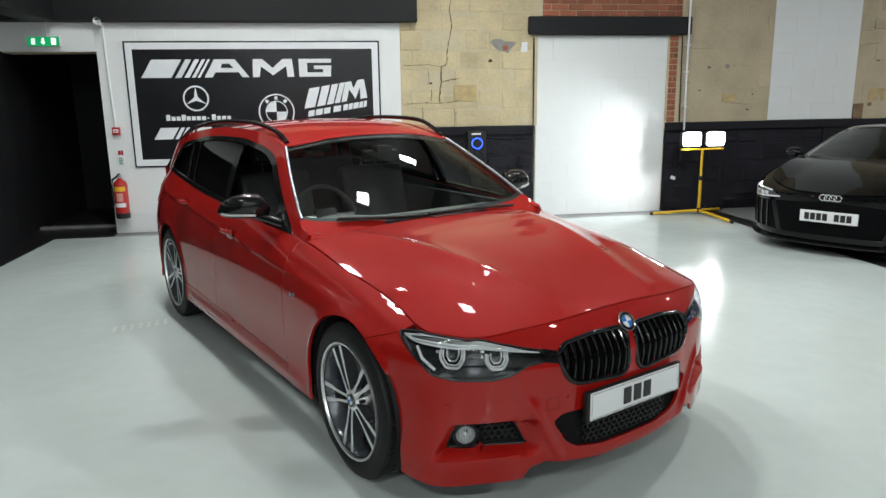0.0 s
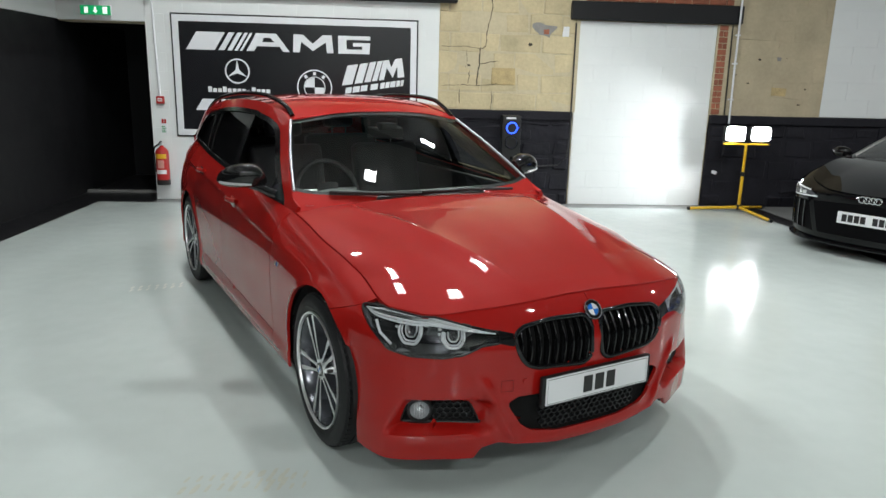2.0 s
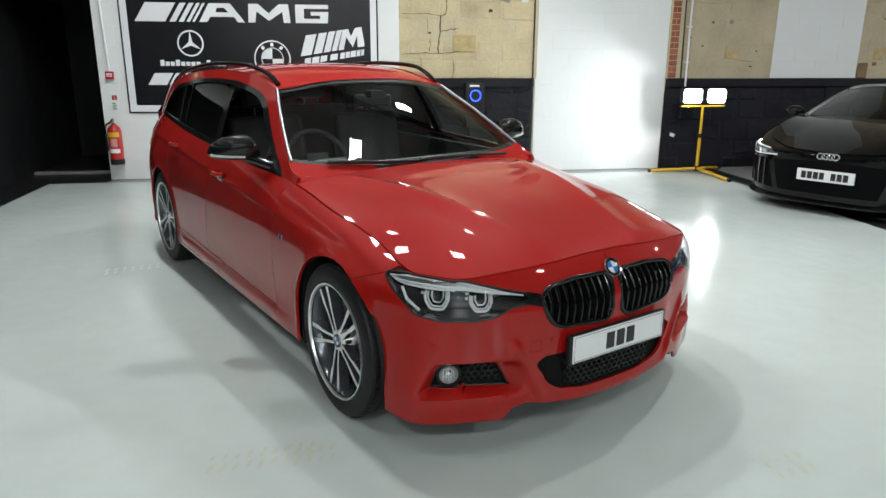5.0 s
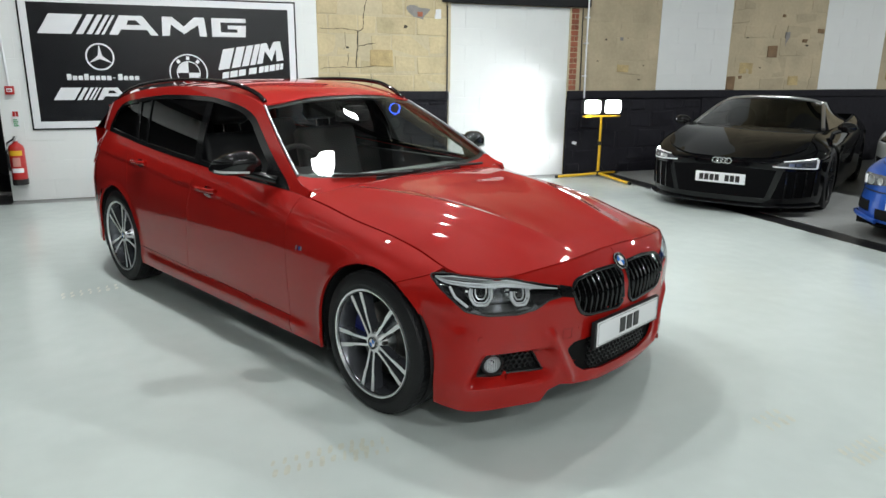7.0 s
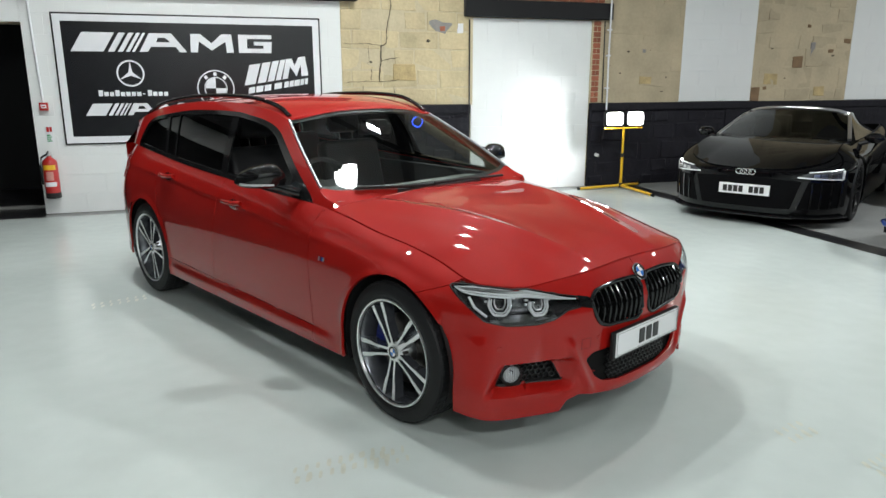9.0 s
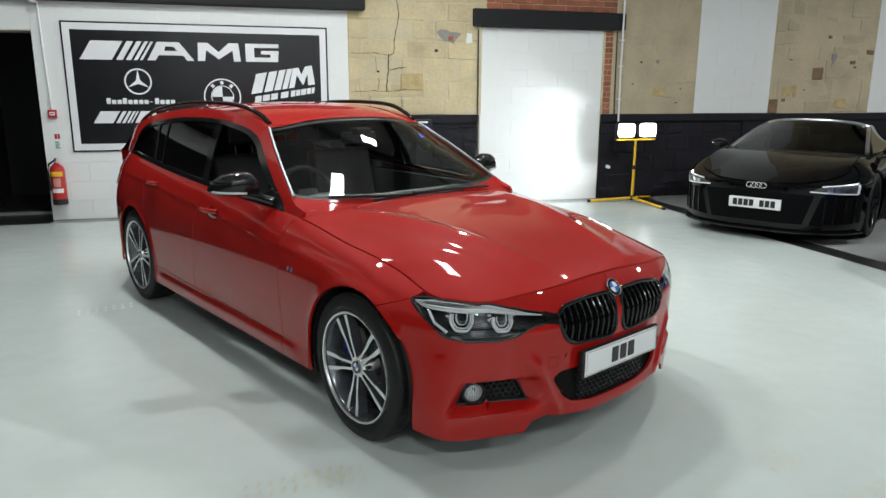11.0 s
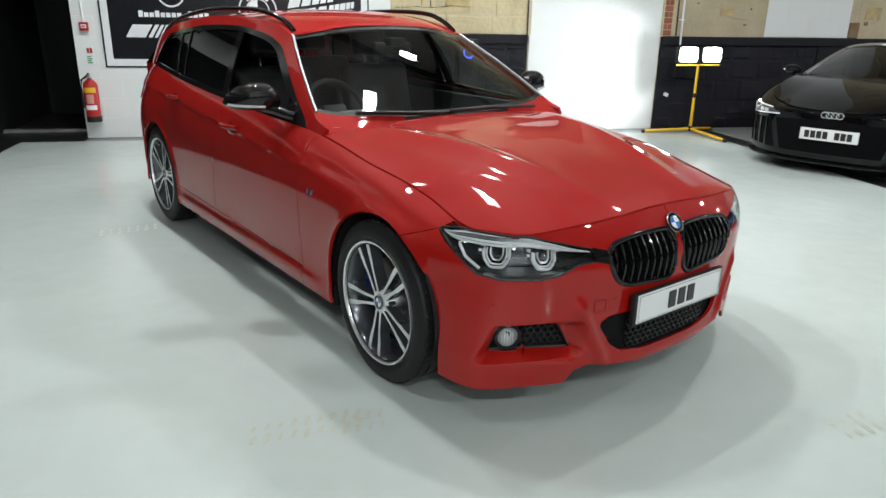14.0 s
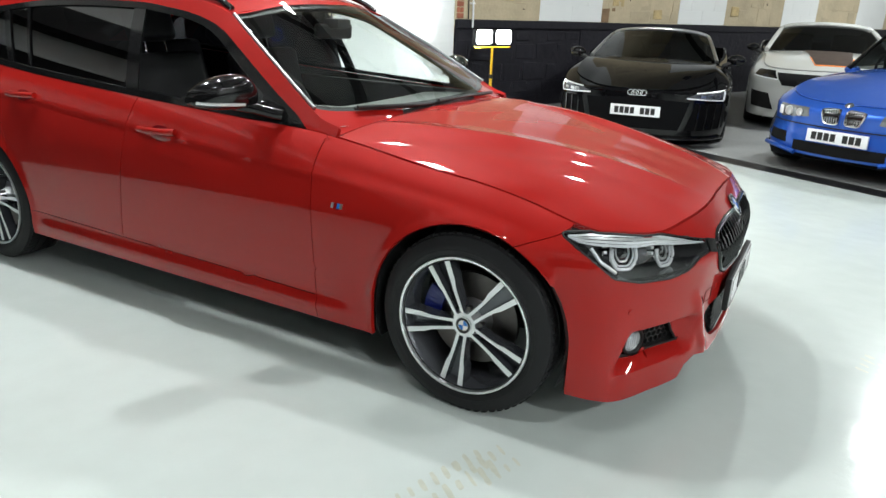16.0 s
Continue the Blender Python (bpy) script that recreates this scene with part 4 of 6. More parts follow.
# ---- the red estate car ----
M_CLEAR = glass("clear_lens", (0.92, 0.93, 0.94), 1.45)
M_WINDSCREEN = glass("windscreen_glass", (0.86, 0.90, 0.88), 1.68)
M_TINT = glass("privacy_glass", (0.035, 0.036, 0.04), 1.75)
M_LEATHER = mat("black_leather", (0.022, 0.022, 0.024), 0.5, vary=0.15, bump=0.0008, bump_scale=200)
M_DASH = mat("grey_dash", (0.19, 0.205, 0.195), 0.6, vary=0.1, bump=0.0005, bump_scale=300)
M_BLUE = mat("badge_blue", (0.02, 0.16, 0.55), 0.2, vary=0.03, coat=0.5)
M_BADGEWHITE = mat("badge_white", (0.75, 0.75, 0.76), 0.2, vary=0.02, coat=0.5)
M_CALIPER = mat("blue_caliper", (0.005, 0.012, 0.16), 0.3, vary=0.05, coat=0.4)
M_IRON = mat("brake_iron", (0.12, 0.11, 0.105), 0.4, 0.9, vary=0.15, scale=30)
M_TAIL = mat("tail_lamp_red", (0.25, 0.004, 0.006), 0.08, vary=0.05, coat=1.0)
M_LED = mat("led_silver", (0.90, 0.91, 0.92), 0.22, 0.1, vary=0.03, coat=0.5)
M_GUIDE = mat("clear_light_guide", (0.85, 0.86, 0.88), 0.15, 0.1, vary=0.05, coat=0.5)
M_LAMPCHROME = mat("lamp_chrome", (0.20, 0.203, 0.215), 0.16, 0.85, vary=0.15)
M_LAMPBOWL = mat("lamp_bowl", (0.09, 0.093, 0.10), 0.25, 0.3, vary=0.1)
M_GASKET = mat("grey_screen_trim", (0.34, 0.34, 0.35), 0.42, 0.8, vary=0.08)
M_INDICATOR = mat("mirror_strip", (0.78, 0.79, 0.80), 0.12, 0.3, vary=0.03)

car = thing("estate_car", pose(0.384, 3.322, 0, 0, 0, 25.6), "glossy red estate car with black roof rails and grilles", "car")

body = Shell(0.895, -0.75, 0.05, 2.90, 3.84, 2.7,
             [(0.0, 0.03), (0.12, 0.014), (0.20, 0.008), (0.26, 0.006), (0.31, 0.010), (0.45, 0.004), (0.60, 0.0), (1.5, 0.0)])
body.tops([(0, 0.748, 0.100, 1.7), (body.ax(0.10), 0.748, 0.100, 1.7), (body.ax(0.5), 0.728, 0.072, 1.8), (body.ax(0.66), 0.714, 0.045, 2.2), (body.ay(-0.44), 0.714, 0.075, 2.6), (body.ay(-0.2), 0.766, 0.145, 3.0),
           (body.ay(0.0), 0.806, 0.147, 3.2), (body.ay(0.25), 0.838, 0.138, 3.3), (body.ay(0.5), 0.878, 0.138, 3.4), (body.ay(0.74), 0.912, 0.122, 3.4), (body.ay(1.1), 0.930, 0.100, 3.2),
           (body.ay(1.62), 0.953, 0.095, 3.0), (body.ay(2.36), 0.992, 0.105, 3.0), (body.ay(2.85), 1.025, 0.130, 2.8), (body.ay(3.16), 1.042, 0.150, 2.6), (body.ay(3.55), 1.05, 0.13, 2.4), (body.end, 1.05, 0.12, 2.2)],
          [(0, 0.176), (body.ax(0.17), 0.180), (body.ax(0.29), 0.200), (body.ax(0.42), 0.220), (body.ax(0.48), 0.204), (body.ax(0.51), 0.160), (body.ax(0.69), 0.152),
           (body.ax(0.77), 0.158), (body.ay(-0.36), 0.176), (body.ay(-0.30), 0.18), (body.ay(0.36), 0.205), (body.ay(2.4), 0.205), (body.ay(3.3), 0.23), (body.end, 0.25)])


def step(u):
    """A smooth step from 0 to 1."""
    u = np.clip(u, 0, 1)
    return u * u * (3 - 2 * u)


def red_relief(a, z, x, y):
    """Swage line, sill, arch lips and the blades of the bumper."""
    zc = np.interp(y, [0.2, 0.62, 1.42, 2.38, 3.3], [0.742, 0.768, 0.822, 0.882, 0.918])
    on = np.clip((y - 0.15) / 0.5, 0, 1)
    below = np.maximum(zc - z, 0)
    d = on * 0.011 * (1 - np.exp(-below / 0.030)) * np.exp(-below / 0.11) - on * 0.003 * np.exp(-(((z - zc) / 0.010) ** 2))
    d = d - 0.010 * np.exp(-(((z - 0.262) / 0.028) ** 2)) * np.clip((y - 0.44) / 0.1, 0, 1) * np.clip((2.42 - y) / 0.1, 0, 1)
    zw = np.interp(y, [-0.30, 0.0, 0.62], [0.712, 0.770, 0.842])
    d = d + 0.007 * np.exp(-(((z - zw + 0.028) / 0.020) ** 2)) * np.clip((0.62 - y) / 0.15, 0, 1) * np.clip((y + 0.34) / 0.15, 0, 1)
    for yc in (0.0, 2.81):
        r = np.hypot(y - yc, z - 0.332)
        d = d - 0.010 * np.exp(-(((r - 0.368) / 0.022) ** 2)) * (y > -0.30)
    ridge = np.abs((x - 0.365) - (z - 0.24) * 0.50) / 1.12
    d = d - 0.016 * np.exp(-((ridge / 0.020) ** 2)) * (y < -0.45) * np.clip((0.50 - z) / 0.05, 0, 1) * np.clip((z - 0.2) / 0.05, 0, 1)
    pocket = step((x - 0.430) / 0.08) * step((0.768 - 0.30 * (z - 0.285) - x) / 0.026) * step((z - 0.256) / 0.030) * step((0.402 - z) / 0.026) * (y < -0.3)
    corner = np.where(x < 0.775, np.exp(-(((a - AX(0.775)) / 0.12) ** 2)), step(1 - (a - AX(0.775)) / 0.30)) * np.interp(z, [0.30, 0.42, 0.52, 0.56, 0.60], [1.0, 0.54, 0.17, 0.055, 0.0])
    d = d + np.interp(x, [0.45, 0.62, 0.70, 0.76], [0.062, 0.055, 0.022, 0.016]) * pocket - 0.050 * corner * (1 - pocket)
    d = d - 0.008 * np.exp(-(((z - 0.205) / 0.02) ** 2)) * np.clip((0.42 - x) / 0.06, 0, 1) * (y < -0.5)
    return d


body.extra = red_relief
AX, AY = body.ax, body.ay
HEADLIGHT = rounded([(AY(-0.312), 0.703), (AY(-0.42), 0.76), (AX(0.69), 0.76), (AX(0.665), 0.718), (AX(0.549), 0.686), (AX(0.43), 0.660), (AX(0.422), 0.618), (AX(0.49), 0.612),
                     (AX(0.555), 0.578), (AX(0.62), 0.565), (AX(0.717), 0.563), (AX(0.775), 0.578), (AX(0.82), 0.645)], 0.012)
KIDNEY = rounded([(AX(0.022), 0.650), (AX(0.045), 0.680), (AX(0.20), 0.683), (AX(0.335), 0.668), (AX(0.372), 0.640), (AX(0.355), 0.575), (AX(0.325), 0.530), (AX(0.28), 0.512), (AX(0.06), 0.497), (AX(0.025), 0.525)], 0.025, 4)
LOWER = rounded([(-0.4, 0.228), (AX(0.16), 0.234), (AX(0.28), 0.253), (AX(0.33), 0.285), (AX(0.388), 0.374), (AX(0.35), 0.400), (-0.4, 0.402)], 0.015)
FOG = rounded([(AX(0.748), 0.288), (AX(0.728), 0.366), (AX(0.716), 0.378), (AX(0.53), 0.378), (AX(0.490), 0.310), (AX(0.478), 0.284)], 0.010)
h_head, h_kid, h_low, h_fog = poly_dist(HEADLIGHT), poly_dist(KIDNEY), poly_dist(LOWER), poly_dist(FOG)


def arch(yc, r=0.366):
    ac = AY(yc)
    def h(a, z):
        y = np.interp(a, body.a, body.y)
        low = np.abs(y - yc) - r
        return np.where(z < 0.332, low, np.hypot(y - yc, z - 0.332) - r)
    return h


h_arch_f, h_arch_r = arch(0.0), arch(2.81)
cut_bumper = line_dist((AY(-0.312), 0.703), (AY(-0.16), 0.655))
cut_fender = line_dist((AY(0.634), 0.30), (AY(0.655), 0.89))
cut_doors = line_dist((AY(1.708), 0.65), (AY(1.66), 0.95))
cut_quarter = line_dist((AY(2.53), 0.55), (AY(2.68), 1.0))
cut_sill = line_dist((AY(0.634), 0.302), (AY(2.45), 0.330))
above_sill = lambda h: lambda a, z: np.where(cut_sill(a, z) < -0.004, h(a, z), 1.0)
cols = np.r_[np.linspace(0, AY(-0.45), 100), np.linspace(AY(-0.45), AY(0.45), 84)[1:], np.linspace(AY(0.45), AY(2.40), 110)[1:], np.linspace(AY(2.40), AY(3.22), 70)[1:], np.linspace(AY(3.22), body.end, 45)[1:]]
ga, gz = skin(body, cols, 54, [h_arch_f, h_arch_r, h_head, h_kid, h_low, h_fog], [cut_bumper, cut_sill, above_sill(cut_fender), above_sill(cut_doors), above_sill(cut_quarter)], 1.25)


def no_hole(a, z):
    return (h_arch_f(a, z) > 0) & (h_arch_r(a, z) > 0) & (h_head(a, z) > 0) & (h_kid(a, z) > 0) & (h_low(a, z) > 0) & (h_fog(a, z) > 0)


a_tip, a_mid = AY(-0.312), AY(-0.16)
is_front = lambda a, z: ((a < a_tip) & ((z < 0.69) | (a < AX(0.70)))) | ((a < AY(0.0)) & (cut_bumper(a, z) > 0))
part_keep("front_bumper", panel(body, ga, gz, lambda a, z: no_hole(a, z) & is_front(a, z)), M_RED, car)
for s in (-1, 1):
    part_keep("front_wing", panel(body, ga, gz, lambda a, z: no_hole(a, z) & ~is_front(a, z) & (cut_fender(a, z) < 0) & (a < AY(1.0)), (s,)), M_RED, car)
    fd = part_keep("front_door", panel(body, ga, gz, lambda a, z: no_hole(a, z) & (cut_fender(a, z) > 0) & (a > AY(0.5)) & (cut_doors(a, z) < 0) & (cut_sill(a, z) < 0), (s,)), M_RED, car)
    rd = part_keep("rear_door", panel(body, ga, gz, lambda a, z: no_hole(a, z) & (cut_doors(a, z) > 0) & (a > AY(1.4)) & (cut_quarter(a, z) < 0) & (cut_sill(a, z) < 0), (s,)), M_RED, car)
    part_keep("side_skirt", panel(body, ga, gz, lambda a, z: no_hole(a, z) & (cut_fender(a, z) > 0) & (a > AY(0.5)) & (a < AY(2.6)) & (cut_sill(a, z) > 0), (s,)), M_RED, car)
    part_keep("rear_quarter", panel(body, ga, gz, lambda a, z: no_hole(a, z) & (cut_quarter(a, z) > 0) & (a > AY(2.3)) & ((cut_sill(a, z) < 0) | (a > AY(2.6))), (s,)), M_RED, car)
    for ob, y0, z0 in ((fd, 1.47, 0.838), (rd, 2.43, 0.900)):
        hb = bmesh.new()
        pts = [tuple(body.P(AY(y0 - 0.105 + 0.21 * k / 10), z0 + 0.004 - 0.008 * k / 10, 0.030 * math.sin(math.pi * min(max(k / 10, 0.06), 0.94)) ** 0.5)) for k in range(11)]
        tube([(s * p[0], p[1], p[2]) for p in pts], 0.014, 10, bm=hb)
        part("door_handle", hb, M_RED, ob)
        # raised disc in darker red: the grip hollow's shade put into colour
        cup = moved(spin_profile([(0, 0.003), (0.03, 0.002), (0.045, 0.0)], 20), Matrix.Diagonal((1, 1.5, 0.8, 1)))
        pc = body.P(AY(y0 - 0.02), z0 - 0.012)
        part("handle_recess_shade", moved(cup, Matrix.Translation((s * pc[0], pc[1], pc[2])) @ (pose(0, 0, 0) if s > 0 else pose(0, 0, 0, 0, 0, 180))), M_TAIL, ob)

# dark liner behind the skin: closes the gaps and the arches
lin_a, lin_z = skin(body, np.linspace(0, body.end, 160), 24, [h_arch_f, h_arch_r], [], 1.25)
part_keep("inner_shell", panel(body, lin_a, lin_z, lambda a, z: (h_arch_f(a, z) > 0) & (h_arch_r(a, z) > 0) & (h_head(a, z) > -0.008), gap=0, flange=0.0, out=-0.028), M_DARK, car)
for s in (-1, 1):
    for yc in (0.0, 2.81):
        wl = bmesh.new()
        prof = [(0.372, 0.868), (0.376, 0.62), (0.376, 0.52), (0.0, 0.52)]
        ring = []
        for k in range(25):
            an = math.pi * (-0.12 + 1.24 * k / 24)
            ring.append([wl.verts.new((s * h, yc - r * math.cos(an), 0.332 + r * math.sin(an))) for r, h in prof])
        for k in range(24):
            for i in range(3):
                wl.faces.new((ring[k][i], ring[k][i + 1], ring[k + 1][i + 1], ring[k + 1][i]))
        part("wheel_arch_liner", wl, M_BLACKPLASTIC, car)
part("underbody", box(-0.50, 0.50, -0.45, 3.50, 0.190, 0.23, 0.01), M_BLACKPLASTIC, car)

# bonnet: between the two wing edges, the nose edge and the windscreen foot
HOOD_REAR = 0.62


def bonnet(q, s):
    k, sg = abs(q), (1 if q >= 0 else -1)
    ax = 0.70 * k
    af = AX(ax) if ax < 0.66 else AX(0.66) + (AY(-0.44) - AX(0.66)) * (ax - 0.66) / 0.04
    f = body.P(af, float(body.zt(af)))
    ye = -0.44 + (HOOD_REAR + 0.44) * s
    e = body.P(AY(ye), float(body.zt(AY(ye))))
    r = np.array([0.735 * k, HOOD_REAR - 0.03 * (1 - k * k), 0.950 - 0.018 * k**3])
    f0, f1 = body.P(0, float(body.zt(0))), body.P(AY(-0.44), float(body.zt(AY(-0.44))))
    yc = f0[1] + (HOOD_REAR - 0.03 - f0[1]) * s
    c = np.array([0.0, yc, np.interp(yc, [f0[1], -0.58, -0.5, -0.3, -0.07, 0.3, 0.6], [f0[2], 0.767, 0.782, 0.808, 0.834, 0.884, 0.950])])
    w = k * k
    d = (1 - w) * c + w * e
    d[0] = k * e[0]
    r0, r1 = np.array([0, HOOD_REAR - 0.03, 0.950]), np.array([0.735, HOOD_REAR, 0.932])
    l0, l1 = (1 - w) * f0 + w * f1, (1 - w) * r0 + w * r1
    l0[0], l1[0] = k * f1[0], k * r1[0]
    p = d + (1 - s) * (f - l0) + s * (r - l1)
    fade = math.sin(math.pi * min(max(s, 0.0), 1.0)) ** 0.7
    ridge = 0.74 - 0.42 * (1 - s)
    p[2] += fade * (0.006 * math.exp(-(((k - ridge) / 0.13) ** 2)) + 0.015 * math.exp(-abs(k - ridge) / 0.075) - 0.006 * math.exp(-(((k - ridge - 0.16) / 0.08) ** 2)))
    p[2] += 0.020 * math.sin(math.pi * s) * (1 - k**4) + 0.042 * math.sin(math.pi * min(max(s, 0), 1)) ** 0.8 * (0.55 + 0.5 * s) * (1 - k**8)
    return (sg * p[0], p[1], p[2] + 0.002)


hood = bmesh.new()
qs, ss = span(-1, 1, 72), [0.5 * (1 - math.cos(math.pi * i / 60)) * 0.35 + 0.65 * i / 60 for i in range(61)]
def on_ridge(q, s):
    """Slides a column so that one of them runs along the bonnet's crease."""
    k, ridge = abs(q), 0.74 - 0.42 * (1 - s)
    u = k * ridge / 0.6111111 if k <= 0.6111111 else ridge + (k - 0.6111111) / (1 - 0.6111111) * (1 - ridge)
    return math.copysign(u, q)


grid = [[hood.verts.new(bonnet(on_ridge(q, s), s)) for s in ss] for q in qs]
for i in range(72):
    for j in range(60):
        hood.faces.new((grid[i][j], grid[i + 1][j], grid[i + 1][j + 1], grid[i][j + 1]))
hood.normal_update()
rim = [e for e in hood.edges if len(e.link_faces) == 1]
twin = {}
for e in rim:
    for v in e.verts:
        if v not in twin:
            c = sum((f.calc_center_median() for f in v.link_faces), Vector()) / len(v.link_faces)
            v.co += (c - v.co).normalized() * 0.006
            twin[v] = hood.verts.new(v.co + Vector((0, 0, -0.018)))
for e in rim:
    u, w = e.verts
    hood.faces.new((u, w, twin[w], twin[u]))
part("bonnet", hood, M_RED, car, angle=50)
part("engine_bay", box(-0.48, 0.48, -0.44, 0.60, 0.45, 0.70, 0.02), M_DARK, car)

# cabin side over the belt line
belt_x = lambda y: float(body.P(AY(min(max(y, -0.3), 3.7)), float(body.zt(AY(min(max(y, -0.3), 3.7)))))[0])
belt_z = lambda y: float(body.zt(AY(min(max(y, -0.3), 3.7))))
roof_edge = curve_of([(0.62, 0.930), (0.70, 0.954), (0.765, 0.990), (0.88, 1.060), (1.004, 1.133), (1.12, 1.199), (1.22, 1.254), (1.33, 1.312), (1.50, 1.360), (1.80, 1.392), (2.40, 1.388), (2.90, 1.343), (3.20, 1.285), (3.50, 1.205), (3.68, 1.10)])
glass_top = curve_of([(0.755, 0.925), (0.907, 1.010), (1.031, 1.081), (1.147, 1.147), (1.247, 1.202), (1.36, 1.258), (1.48, 1.296), (1.62, 1.320), (1.82, 1.337), (2.40, 1.330), (2.85, 1.285), (3.07, 1.250), (3.16, 1.20), (3.22, 1.10), (3.23, 1.055)])
upper = Upper(belt_x, belt_z, roof_edge, 0.34, 0.36)
WINDOW = [(y, belt_z(y) + 0.004) for y in span(0.755, 3.215, 30)] + [(y, glass_top(y)) for y in span(3.225, 0.81, 44)]
h_win = poly_dist(WINDOW)
ua, uz = skin(upper, np.r_[np.linspace(0.62, 1.3, 60), np.linspace(1.3, 3.0, 70)[1:], np.linspace(3.0, 3.68, 40)[1:]], 30, [h_win], [], 1.0)
for s in (-1, 1):
    part_keep("window_surround", panel(upper, ua, uz, lambda a, z: h_win(a, z) > 0, (s,), gap=0.0, flange=0.02), M_RED, car)
    # black window trim
    tr = bmesh.new()
    n = len(WINDOW)
    cen = Vector((2.0, 1.12))
    loops = [[], [], []]
    wide = lambda p: 0.012 * min(max((1.42 - p.x) / 0.25, 0), 1) * (p.y > belt_z(p.x) + 0.02)
    for i in range(n):
        p, a0, b0 = Vector(WINDOW[i]), Vector(WINDOW[i - 1]), Vector(WINDOW[(i + 1) % n])
        t = (b0 - a0).normalized()
        nn = Vector((-t.y, t.x))
        for lp, (off, out) in zip(loops, ((-0.004, 0.003), (0.022 + wide(p), 0.005), (0.024 + wide(p), -0.02))):
            w = p + nn * off
            c = upper.P(w.x, w.y, out)
            lp.append(tr.verts.new((s * c[0], c[1], c[2])))
    for la, lb in ((loops[0], loops[1]), (loops[1], loops[2])):
        for i in range(n):
            tr.faces.new((la[i], la[(i + 1) % n], lb[(i + 1) % n], lb[i]))
    part("window_trim", tr, M_BLACKGLOSS, car)
    # pillars between the panes
    for y0, y1, w in ((1.70, 1.80, 0.075), (2.60, 2.78, 0.045), (2.44, 2.60, 0.020)):
        pl = bmesh.new()
        for k in range(9):
            t = k / 8
            z0 = belt_z(y0) + 0.002 + (glass_top(y1) - belt_z(y0) - 0.004) * t
            y = y0 + (y1 - y0) * t
            row = [upper.P(y - w / 2, z0, -0.004), upper.P(y - w / 2, z0, 0.003), upper.P(y + w / 2, z0, 0.003), upper.P(y + w / 2, z0, -0.004)]
            vs = [pl.verts.new((s * p[0], p[1], p[2])) for p in row]
            if k:
                for i in range(3):
                    pl.faces.new((old[i], old[i + 1], vs[i + 1], vs[i]))
            old = vs
        part("window_pillar", pl, M_BLACKGLOSS, car)
    part_keep("rear_side_glass", panel(upper, ua, uz, lambda a, z: (h_win(a, z) < 0) & (a > 1.78), (s,), gap=0, flange=0, out=-0.006), M_TINT, car, "dark tinted rear side glass")
    if s > 0:
        part_keep("front_side_glass", panel(upper, ua, uz, lambda a, z: (h_win(a, z) < 0) & (a < 1.72), (s,), gap=0, flange=0, out=-0.006), M_WINDSCREEN, car)
    # roof rail
    rl = []
    for k in range(33):
        t = k / 32
        y = 1.345 + (3.34 - 1.345) * t
        z = roof_edge(y)
        lift = 0.030 * min(1, math.sin(math.pi * t) * 2.6) ** 0.6 if 0 < t < 1 else 0.0
        p = upper.P(y, z)
        rl.append((s * (p[0] - 0.03), y, z + 0.010 + lift))
    rb = tube(rl, 0.014, 10)
    part("roof_rail", rb, M_BLACKGLOSS, car, "gloss black roof rail")


# roof, windscreen and tail
def roof_pt(q, s):
    y = 1.32 + (3.64 - 1.32) * s
    k = abs(q)
    yy = y - 0.055 * (1 - k**2) * (1 - s)
    z = roof_edge(y)
    x = float(upper.P(y, z)[0])
    return (q * x, yy, z + (0.048 - 0.012 * s) * (1 - k**2.4) - 0.001)


part("roof", grid_mesh(roof_pt, span(-1, 1, 40), span(0, 1, 50), thick=0.004), M_RED, car)


def screen_pt(q, v):
    """The windscreen; q across, v from its foot to the roof."""
    k = abs(q)
    yb, yt = 0.58 + 0.178 * k**2.6, 1.265 + 0.055 * k**2
    zb, zt = 0.952 + 0.036 * k**2.6, 1.362 - 0.050 * k**2.4
    z = zb + (zt - zb) * v
    y = yb + (yt - yb) * v - 0.035 * math.sin(math.pi * v) * (1 - k**3)
    ye = 0.758 + (1.32 - 0.758) * v
    z = z + k**5 * (roof_edge(max(y, 0.63)) - z)
    xe = float(upper.P(ye, roof_edge(max(ye, 0.63)))[0])
    return (q * (xe - 0.006), y, z + 0.002)


part("windscreen", grid_mesh(screen_pt, span(-0.985, 0.985, 36), span(0.02, 0.985, 24)), M_WINDSCREEN, car, "clear laminated windscreen")
for s in (-1, 1):
    part("screen_gasket", tube([screen_pt(s * 0.990, v) for v in span(0.0, 0.99, 20)], 0.0075, 10), M_GASKET, car)
frit = bmesh.new()
for v0, v1 in ((0.0, 0.055), (0.95, 0.99)):
    grid_mesh(lambda q, v: Vector(screen_pt(q, v)) + Vector((0, 0.004, -0.004)), span(-0.98, 0.98, 36), [v0, v1], bm=frit)
part("screen_border", frit, M_BLACKPLASTIC, car)
part("header_strip", grid_mesh(lambda q, v: Vector(screen_pt(q, 0.985 + 0.03 * v)) + Vector((0, 0, 0.002)), span(-1, 1, 30), [0, 1]), M_RED, car)
# scuttle under the wipers
def scuttle_pt(q, v, lift=-0.012):
    a0 = Vector(bonnet(q, 1.0)) + Vector((0, 0.001, lift))
    b0 = Vector(screen_pt(q, 0.012)) + Vector((0, 0.004, -0.003))
    return a0 + (b0 - a0) * v


